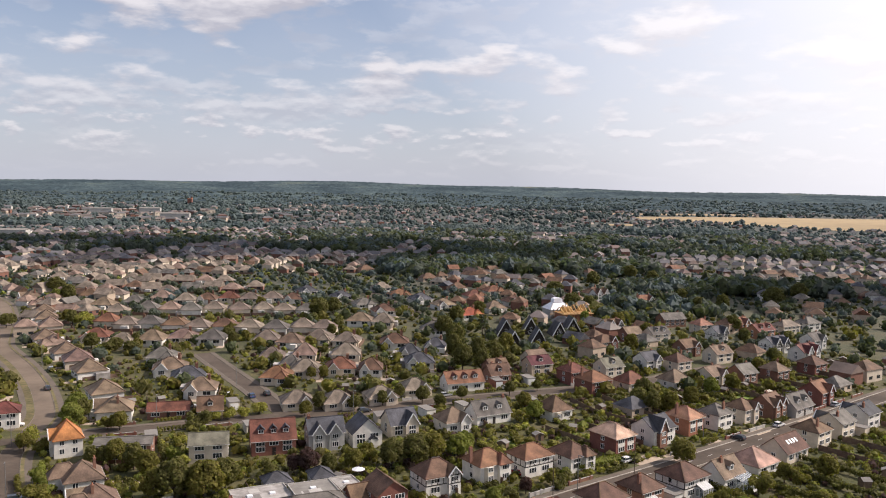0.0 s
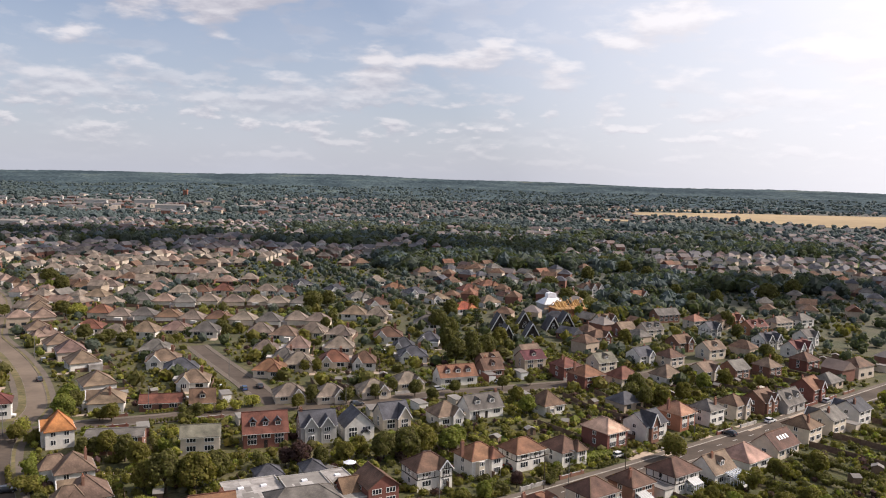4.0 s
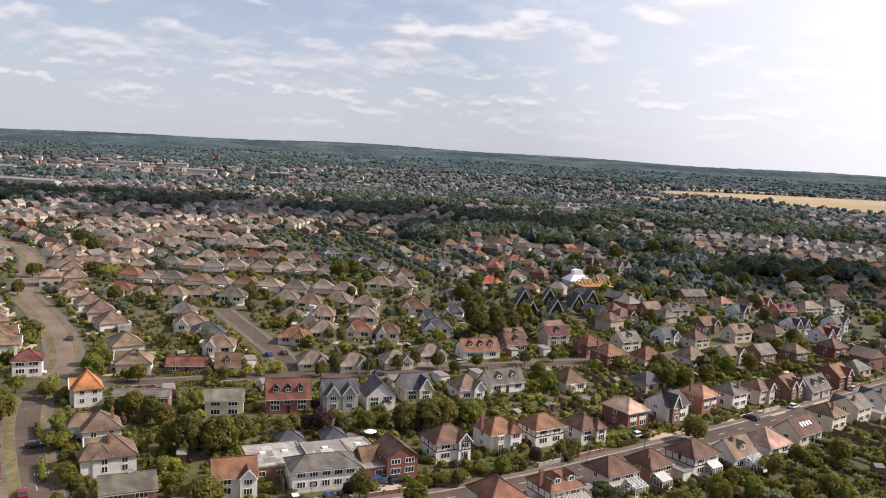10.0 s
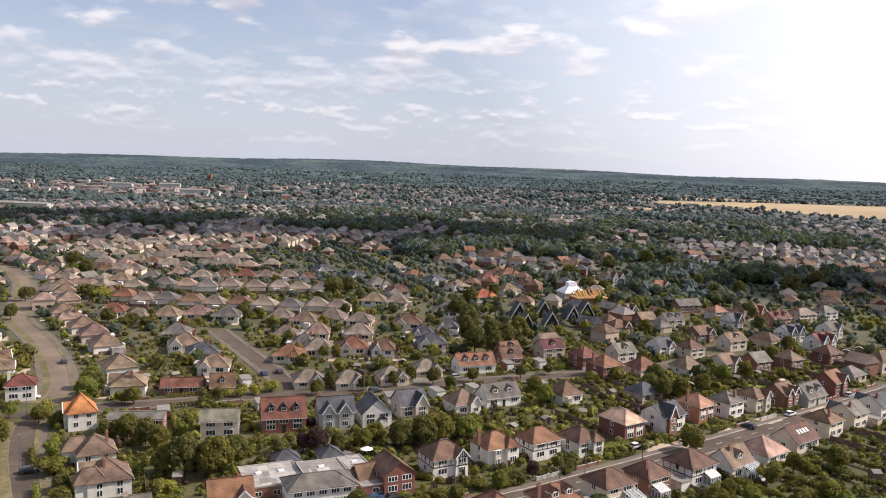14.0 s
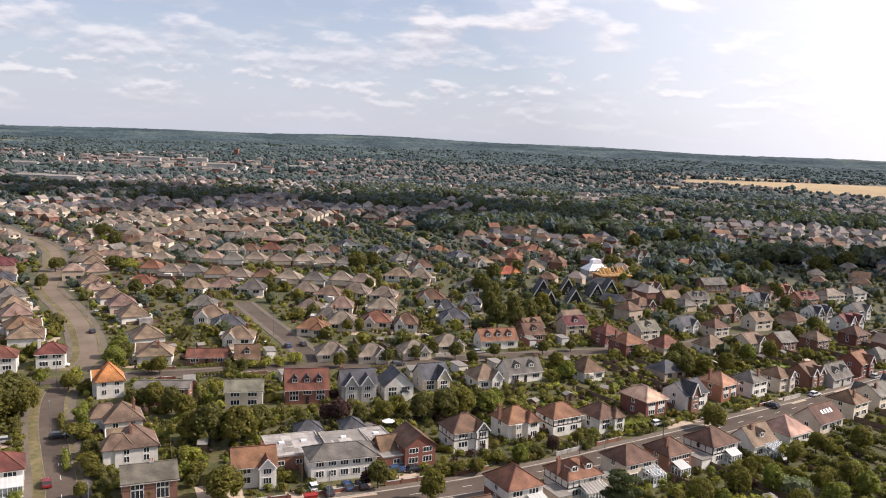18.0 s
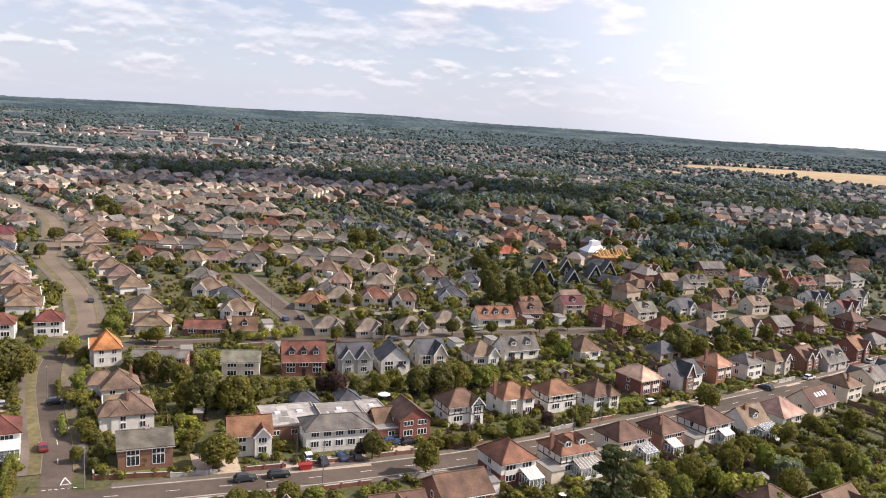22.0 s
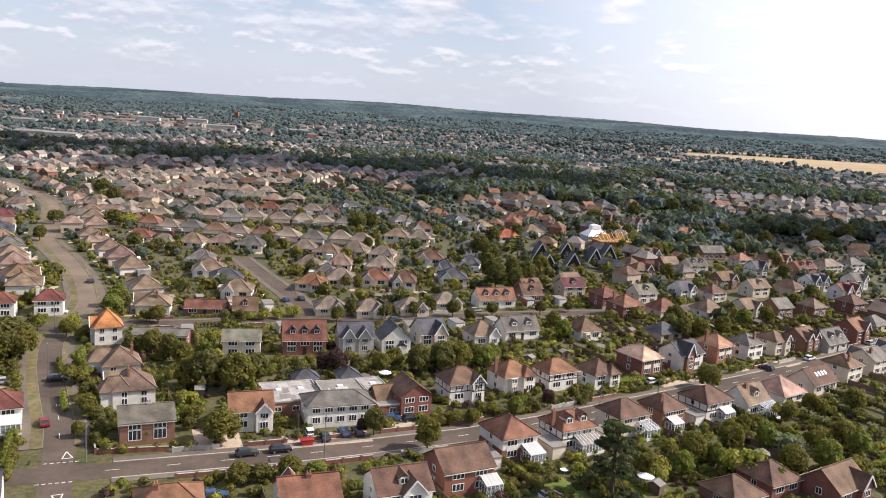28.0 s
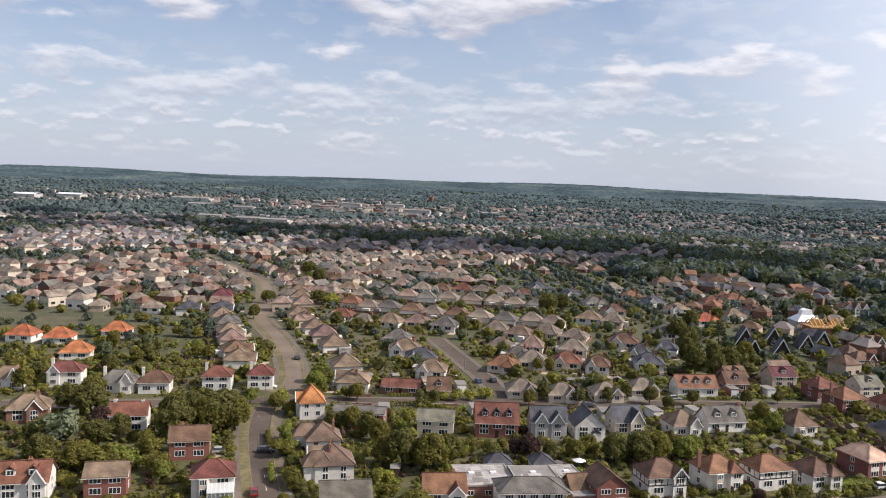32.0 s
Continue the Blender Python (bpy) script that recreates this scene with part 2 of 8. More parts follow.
M["old_paint"] = material("old_paint", (0.52, 0.50, 0.46), (0.40, 0.38, 0.35), rough=0.6, bump=0.05, big=0.2, per_object=0.3)
M["steel"] = material("steel", (0.17, 0.17, 0.165), (0.13, 0.13, 0.13), rough=0.6, bump=0.05, big=0.1)
M["timber"] = material("timber", (0.035, 0.028, 0.024), (0.025, 0.02, 0.018), rough=0.7, bump=0.2)
M["fence_wood"] = material("fence_wood", (0.20, 0.135, 0.09), (0.13, 0.09, 0.065), scale=4, rough=0.9)
M["new_wood"] = material("new_wood", (0.52, 0.33, 0.14), (0.42, 0.26, 0.10), scale=2, rough=0.8)
M["white_sheet"] = material("white_sheet", (0.82, 0.83, 0.86), (0.75, 0.76, 0.80), scale=0.8, rough=0.45, per_object=0.02, big=0.06)
M["poly_roof"] = material("poly_roof", (0.52, 0.52, 0.51), (0.44, 0.44, 0.43), scale=1.5, rough=0.35, per_object=0.1, big=0.1)
M["flat_roof"] = material("flat_roof", (0.50, 0.47, 0.44), (0.24, 0.22, 0.20), scale=0.45, rough=0.8, big=0.35)
M["felt_roof"] = material("felt_roof", (0.24, 0.225, 0.205), (0.18, 0.165, 0.15), scale=0.9, rough=0.9, big=0.2)
M["asphalt"] = material("asphalt", (0.102, 0.078, 0.060), (0.076, 0.059, 0.047), scale=0.7, rough=0.92, per_object=0, big=0.24, bump=0.08)
M["old_asphalt"] = material("old_asphalt", (0.185, 0.142, 0.106), (0.150, 0.116, 0.088), scale=0.5, rough=0.92, per_object=0, big=0.2, bump=0.08)
M["pavement"] = material("pavement", (0.15, 0.122, 0.098), (0.118, 0.097, 0.079), scale=0.9, rough=0.92, per_object=0, big=0.15)
M["kerb"] = material("kerb", (0.20, 0.172, 0.142), (0.15, 0.13, 0.108), scale=2, rough=0.9, per_object=0)
M["pale_kerb"] = material("pale_kerb", (0.40, 0.36, 0.31), (0.31, 0.28, 0.24), scale=2, rough=0.9, per_object=0)
M["dry_grass"] = material("dry_grass", (0.19, 0.145, 0.075), (0.085, 0.085, 0.035), scale=0.5, rough=0.95, per_object=0, bump=0.3)
M["lawn"] = material("lawn", (0.14, 0.165, 0.035), (0.095, 0.13, 0.03), scale=0.7, rough=0.95, per_object=0.2, bump=0.3)
M["road_paint"] = material("road_paint", (0.72, 0.70, 0.66), (0.55, 0.53, 0.50), scale=6, rough=0.7, per_object=0, bump=0)
M["stubble"] = material("stubble", (0.36, 0.262, 0.152), (0.27, 0.20, 0.118), scale=0.02, rough=0.95, per_object=0.1, big=0.15)
M["bark"] = material("bark", (0.10, 0.075, 0.055), (0.06, 0.045, 0.035), scale=3, rough=0.95, bump=0.6)
M["tyre"] = material("tyre", (0.02, 0.02, 0.02), rough=0.8, bump=0)
M["chrome"] = material("chrome", (0.5, 0.5, 0.52), rough=0.3, metal=1.0, bump=0)
M["red_paint"] = material("red_paint", (0.30, 0.03, 0.025), (0.24, 0.028, 0.022), rough=0.45, bump=0.03, per_object=0)
for key, base in (("car_black", (0.02, 0.02, 0.023)), ("car_blue", (0.035, 0.075, 0.17)), ("car_silver", (0.42, 0.43, 0.45)), ("car_white", (0.75, 0.75, 0.75)), ("car_red", (0.20, 0.02, 0.02)), ("car_dark", (0.045, 0.05, 0.06))):
    M[key] = material(key, base, tuple(c * 0.9 for c in base), scale=1, rough=0.25, bump=0, big=0.03, per_object=0.03, spec=0.6)
for key, base, second in (
    ("leaf_dark", (0.137, 0.129, 0.036), (0.094, 0.092, 0.027)), ("leaf_mid", (0.181, 0.160, 0.034), (0.122, 0.116, 0.026)),
    ("leaf_light", (0.205, 0.220, 0.044), (0.132, 0.148, 0.032)), ("leaf_gold", (0.315, 0.298, 0.058), (0.200, 0.200, 0.044)),
    ("leaf_purple", (0.099, 0.055, 0.048), (0.062, 0.038, 0.033)), ("leaf_pine", (0.082, 0.096, 0.044), (0.055, 0.066, 0.031)),
    # far and mid-distance leaf colours: bluish distance haze painted into the green
    ("leaf_haze_far", (0.086, 0.112, 0.110), (0.064, 0.086, 0.087)), ("leaf_valley", (0.098, 0.115, 0.088), (0.070, 0.085, 0.067)), ("leaf_silver", (0.220, 0.242, 0.160), (0.132, 0.154, 0.090))):
    M[key] = material(key, base, second, scale=0.9, rough=0.75, bump=0, per_object=0, islands=0.14 if key == "leaf_haze_far" else 0.2, big=0.22, spec=0.25, through_light=0.2 if key == "leaf_haze_far" else 0.38)


def hazy_canopy_material():
    """Far woods: patches of dark and lighter trees, with a few pale clearings, all tinted with painted distance haze.
    """
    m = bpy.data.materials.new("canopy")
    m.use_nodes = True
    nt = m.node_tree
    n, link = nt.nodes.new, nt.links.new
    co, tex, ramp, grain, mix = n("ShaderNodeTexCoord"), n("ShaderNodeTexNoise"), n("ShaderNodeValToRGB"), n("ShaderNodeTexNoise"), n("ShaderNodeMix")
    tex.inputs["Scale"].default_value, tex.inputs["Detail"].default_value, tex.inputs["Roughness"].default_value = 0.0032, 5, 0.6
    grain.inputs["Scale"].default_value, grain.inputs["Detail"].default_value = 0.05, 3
    # the blue in these stops is aerial haze put into the colour
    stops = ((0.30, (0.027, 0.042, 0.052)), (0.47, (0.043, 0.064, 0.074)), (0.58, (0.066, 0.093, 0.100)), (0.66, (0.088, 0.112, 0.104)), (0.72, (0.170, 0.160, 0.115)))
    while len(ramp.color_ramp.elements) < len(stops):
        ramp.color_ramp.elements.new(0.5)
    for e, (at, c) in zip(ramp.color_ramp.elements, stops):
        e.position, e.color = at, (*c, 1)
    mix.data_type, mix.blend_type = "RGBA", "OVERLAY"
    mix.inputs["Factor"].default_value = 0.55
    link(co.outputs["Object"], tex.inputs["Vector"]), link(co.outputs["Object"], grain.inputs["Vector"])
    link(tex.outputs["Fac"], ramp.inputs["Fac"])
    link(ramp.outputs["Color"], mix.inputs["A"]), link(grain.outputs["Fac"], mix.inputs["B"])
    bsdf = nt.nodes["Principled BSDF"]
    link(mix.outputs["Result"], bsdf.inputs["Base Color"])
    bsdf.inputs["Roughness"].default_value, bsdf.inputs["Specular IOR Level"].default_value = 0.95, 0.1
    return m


M["canopy"] = hazy_canopy_material()


def glass_material(name, base, rough, transmission=0.0):
    m = bpy.data.materials.new(name)
    m.use_nodes = True
    b = m.node_tree.nodes["Principled BSDF"]
    b.inputs["Base Color"].default_value, b.inputs["Roughness"].default_value = (*base, 1), rough
    b.inputs["Transmission Weight"].default_value = transmission
    b.inputs["IOR"].default_value = 1.45
    return m


M["glass"] = glass_material("glass", (0.03, 0.035, 0.04), 0.08)
M["clear_glass"] = glass_material("clear_glass", (0.85, 0.9, 0.92), 0.05, 0.85)


def ground_material():
    m = bpy.data.materials.new("ground")
    m.use_nodes = True
    nt = m.node_tree
    n, link = nt.nodes.new, nt.links.new
    bsdf = nt.nodes["Principled BSDF"]
    co = n("ShaderNodeTexCoord")

    def tex(kind, scale, detail=4):
        t = n(kind)
        t.inputs["Scale"].default_value = scale
        if kind == "ShaderNodeTexNoise":
            t.inputs["Detail"].default_value = detail
        link(co.outputs["Object"], t.inputs["Vector"])
        return t

    def ramp(src, stops):
        r = n("ShaderNodeValToRGB")
        while len(r.color_ramp.elements) < len(stops):
            r.color_ramp.elements.new(0.5)
        for e, (at, c) in zip(r.color_ramp.elements, stops):
            e.position, e.color = at, (*c, 1)
        link(src, r.inputs["Fac"])
        return r.outputs["Color"]

    plots = tex("ShaderNodeTexVoronoi", 0.085)
    patch = tex("ShaderNodeTexNoise", 0.16, 6)
    fine = tex("ShaderNodeTexNoise", 1.1, 5)
    sep = n("ShaderNodeSeparateColor")
    link(plots.outputs["Color"], sep.inputs[0])
    a = ramp(sep.outputs[0], [(0.0, (0.047, 0.053, 0.014)), (0.35, (0.072, 0.075, 0.018)), (0.55, (0.106, 0.091, 0.027)), (0.75, (0.120, 0.096, 0.042)), (1.0, (0.056, 0.063, 0.014))])
    b = ramp(patch.outputs["Fac"], [(0.30, (0.030, 0.036, 0.010)), (0.48, (0.064, 0.063, 0.019)), (0.60, (0.111, 0.091, 0.043)), (0.72, (0.067, 0.053, 0.025))])
    mix = n("ShaderNodeMix")
    mix.data_type = "RGBA"
    mix.inputs["Factor"].default_value = 0.5
    link(a, mix.inputs["A"]), link(b, mix.inputs["B"])
    val = n("ShaderNodeMapRange")
    val.inputs["From Min"].default_value, val.inputs["From Max"].default_value = 0.3, 0.7
    val.inputs["To Min"].default_value, val.inputs["To Max"].default_value = 0.6, 1.3
    link(fine.outputs["Fac"], val.inputs["Value"])
    # further off, gardens and woodland floor are greyed with painted-in distance haze
    spot = n("ShaderNodeVectorMath")
    spot.operation = "LENGTH"
    link(co.outputs["Object"], spot.inputs[0])
    away = n("ShaderNodeMapRange")
    away.inputs["From Min"].default_value, away.inputs["From Max"].default_value = 260, 760
    link(spot.outputs["Value"], away.inputs["Value"])
    wood = n("ShaderNodeMix")
    wood.data_type = "RGBA"
    link(away.outputs["Result"], wood.inputs["Factor"])
    link(mix.outputs["Result"], wood.inputs["A"])
    wood.inputs["B"].default_value = (0.068, 0.073, 0.062, 1)
    hsv = n("ShaderNodeHueSaturation")
    link(wood.outputs["Result"], hsv.inputs["Color"]), link(val.outputs["Result"], hsv.inputs["Value"])
    link(hsv.outputs["Color"], bsdf.inputs["Base Color"])
    bsdf.inputs["Roughness"].default_value = 0.95
    bump = n("ShaderNodeBump")
    bump.inputs["Strength"].default_value, bump.inputs["Distance"].default_value = 0.6, 0.3
    link(fine.outputs["Fac"], bump.inputs["Height"]), link(bump.outputs["Normal"], bsdf.inputs["Normal"])
    return m


M["ground"] = ground_material()

# ---- mesh helpers ----
def mesh_of(name, bm, mats, smooth=False):
    me = bpy.data.meshes.new(name)
    bmesh.ops.recalc_face_normals(bm, faces=bm.faces[:])
    bm.to_mesh(me)
    bm.free()
    for m in mats if isinstance(mats, (list, tuple)) else [mats]:
        me.materials.append(m)
    if smooth:
        me.shade_smooth()
    return me


def part(name, bm, mat, parent=None, label="", at=None):
    """Links a bmesh (or a ready mesh) as one mesh object under a thing or a part."""
    me = bm if isinstance(bm, bpy.types.Mesh) else mesh_of(name, bm, mat)
    ob = new(name, me)
    if parent is not None:
        ob.parent = parent
    if at is not None:
        ob.matrix_basis = at
    if label:
        tagged(ob, label)
    return ob


def box(bm, x0, x1, y0, y1, z0, z1):
    v = [bm.verts.new(p) for p in ((x0, y0, z0), (x1, y0, z0), (x1, y1, z0), (x0, y1, z0), (x0, y0, z1), (x1, y0, z1), (x1, y1, z1), (x0, y1, z1))]
    for f in ((3, 2, 1, 0), (4, 5, 6, 7), (0, 1, 5, 4), (1, 2, 6, 5), (2, 3, 7, 6), (3, 0, 4, 7)):
        bm.faces.new([v[i] for i in f])
    return bm


def boxes(*dims):
    bm = bmesh.new()
    for d in dims:
        box(bm, *d)
    return bm


def bar(bm, a, b, r):
    """A square bar from a to b."""
    a, b = Vector(a), Vector(b)
    d = (b - a).normalized()
    s = d.cross(Vector((0, 0, 1)))
    s = s.normalized() if s.length > 1e-3 else Vector((1, 0, 0))
    u = s.cross(d)
    ring = [[bm.verts.new(p + r * (i * s + j * u)) for i, j in ((-1, -1), (1, -1), (1, 1), (-1, 1))] for p in (a, b)]
    for i in range(4):
        bm.faces.new((ring[0][i], ring[0][(i + 1) % 4], ring[1][(i + 1) % 4], ring[1][i]))
    bm.faces.new(ring[0][::-1]), bm.faces.new(ring[1])
    return bm


def tube(bm, a, b, r0, r1, sides=7):
    a, b = Vector(a), Vector(b)
    d = (b - a).normalized()
    s = d.cross(Vector((0.3, 0.9, 0.2))).normalized()
    u = s.cross(d)
    ring = [[bm.verts.new(p + r * (math.cos(k * math.tau / sides) * s + math.sin(k * math.tau / sides) * u)) for k in range(sides)] for p, r in ((a, r0), (b, r1))]
    for k in range(sides):
        bm.faces.new((ring[0][k], ring[0][(k + 1) % sides], ring[1][(k + 1) % sides], ring[1][k]))
    bm.faces.new(ring[0][::-1]), bm.faces.new(ring[1])
    return bm


def prism(bm, pts, y0, y1):
    """A polygon in x and z, drawn out from y0 to y1."""
    a = [bm.verts.new((x, y0, z)) for x, z in pts]
    b = [bm.verts.new((x, y1, z)) for x, z in pts]
    bm.faces.new(a), bm.faces.new(b[::-1])
    for i in range(len(pts)):
        j = (i + 1) % len(pts)
        bm.faces.new((a[j], a[i], b[i], b[j]))
    return bm


UNIT = mesh_of("unit_box", boxes((-0.5, 0.5, -0.5, 0.5, -0.5, 0.5)), M["timber"])


def hip_shape(x0, x1, y0, y1, ze, zr, over=0.4, lip=0.14):
    """A hipped roof over a rectangle: its mesh, and its ridge and hip lines."""
    x0, x1, y0, y1 = x0 - over, x1 + over, y0 - over, y1 + over
    w, d = x1 - x0, y1 - y0
    cx, cy, h = (x0 + x1) / 2, (y0 + y1) / 2, min(w, d) / 2 * 0.92
    zb = ze - 0.18
    if w >= d:
        r0, r1 = (x0 + h, cy, zr), (x1 - h, cy, zr)
    else:
        r0, r1 = (cx, y0 + h, zr), (cx, y1 - h, zr)
    bm = bmesh.new()
    low = [bm.verts.new((x, y, zb)) for x, y in ((x0, y0), (x1, y0), (x1, y1), (x0, y1))]
    top = [bm.verts.new((x, y, zb + lip)) for x, y in ((x0, y0), (x1, y0), (x1, y1), (x0, y1))]
    a, b = bm.verts.new(r0), bm.verts.new(r1)
    for i in range(4):
        bm.faces.new((low[i], low[(i + 1) % 4], top[(i + 1) % 4], top[i]))
    bm.faces.new(low[::-1])
    if w >= d:
        for f in ((top[0], top[1], b, a), (top[1], top[2], b), (top[2], top[3], a, b), (top[3], top[0], a)):
            bm.faces.new(f)
        ends = ((0, r0), (3, r0), (1, r1), (2, r1))
    else:
        for f in ((top[0], top[1], a), (top[1], top[2], b, a), (top[2], top[3], b), (top[3], top[0], a, b)):
            bm.faces.new(f)
        ends = ((0, r0), (1, r0), (2, r1), (3, r1))
    corners = ((x0, y0, zb + lip), (x1, y0, zb + lip), (x1, y1, zb + lip), (x0, y1, zb + lip))
    return bm, [(r0, r1)] + [(corners[i], r) for i, r in ends]


def gable_shape(x0, x1, y0, y1, ze, zr, axis="x", over=0.35, lip=0.16):
    """A pitched roof between two gables: a bent slab."""
    bm = bmesh.new()
    if axis == "x":
        c, half = (y0 + y1) / 2, (y1 - y0) / 2
        slope = (zr - ze) / half
        prof = [(-half - over, ze - slope * over - 0.02), (0, zr), (half + over, ze - slope * over - 0.02)]
        ends = (x0 - over, x1 + over)
        ring = [[bm.verts.new((e, c + q, z + o)) for o, q, z in [(0, *p) for p in prof] + [(lip, *p) for p in prof[::-1]]] for e in ends]
        lines = [((ends[0], c, zr + lip), (ends[1], c, zr + lip))]
    else:
        c, half = (x0 + x1) / 2, (x1 - x0) / 2
        slope = (zr - ze) / half
        prof = [(-half - over, ze - slope * over - 0.02), (0, zr), (half + over, ze - slope * over - 0.02)]
        ends = (y0 - over, y1 + over)
        ring = [[bm.verts.new((c + q, e, z + o)) for o, q, z in [(0, *p) for p in prof] + [(lip, *p) for p in prof[::-1]]] for e in ends]
        lines = [((c, ends[0], zr + lip), (c, ends[1], zr + lip))]
    for i in range(6):
        bm.faces.new((ring[0][i], ring[0][(i + 1) % 6], ring[1][(i + 1) % 6], ring[1][i]))
    for r in ring:
        bm.faces.new((r[0], r[1], r[4], r[5])), bm.faces.new((r[1], r[2], r[3], r[4]))
    return bm, lines


WINDOW_MESHES = {}


def window(parent, w, h, at, lights=2, name="window", frame_mat="white_paint"):
    """A framed window set on a wall that faces local -y; its panes sit back in the frame."""
    key = (round(w, 1), round(h, 1), lights, frame_mat)
    if key not in WINDOW_MESHES:
        f = 0.085
        xs = [-w / 2]
        for k in range(lights):
            xs += [-w / 2 + w * k / lights + f * (1 if k == 0 else 0.5), -w / 2 + w * (k + 1) / lights - f * (1 if k == lights - 1 else 0.5)]
        xs.append(w / 2)
        zs = [0, f, h - f, h]
        fb = bmesh.new()
        grid = [[fb.verts.new((px, 0.03, pz)) for px in xs] for pz in zs]
        for i in range(3):
            for j in range(len(xs) - 1):
                if i != 1 or j % 2 == 0:
                    fb.faces.new((grid[i][j], grid[i][j + 1], grid[i + 1][j + 1], grid[i + 1][j]))
        out = bmesh.ops.extrude_face_region(fb, geom=fb.faces[:])
        bmesh.ops.translate(fb, vec=(0, -0.1, 0), verts=[g for g in out["geom"] if isinstance(g, bmesh.types.BMVert)])
        glass = bmesh.new()
        box(glass, -w / 2 + f * 0.5, w / 2 - f * 0.5, -0.02, 0.02, f * 0.5, h - f * 0.5)
        WINDOW_MESHES[key] = mesh_of("window", fb, M[frame_mat]), mesh_of("pane", glass, M["glass"])
    fr, gl = WINDOW_MESHES[key]
    ob = part(name, fr, None, parent, at=at)
    part("pane", gl, None, ob)
    return ob


def add_chimney(house, x, y, z0, z1, mat="red_brick", w=0.8, d=0.55, pots=2):
    bm = boxes((x - w / 2, x + w / 2, y - d / 2, y + d / 2, z0, z1), (x - w / 2 - 0.07, x + w / 2 + 0.07, y - d / 2 - 0.07, y + d / 2 + 0.07, z1 - 0.3, z1 - 0.12))
    c = part("chimney", bm, M[mat], house)
    for k in range(pots):
        px = x + (k - (pots - 1) / 2) * 0.42
        pot = tube(bmesh.new(), (px, y, z1), (px, y, z1 + 0.45), 0.14, 0.11, 6)
        part("chimney_pot", pot, M["orange_brick"], c)
    return c


TAKEN = []  # x, y and reach of what already stands on the ground


def ridge_tiles(parent, lines, mat, r=0.11):
    bm = bmesh.new()
    for a, b in lines:
        if (Vector(a) - Vector(b)).length > 0.15:
            bar(bm, a, b, r)
    return part("ridge_tiles", bm, M[mat], parent)


PLAN = 1.1  # plan units to metres


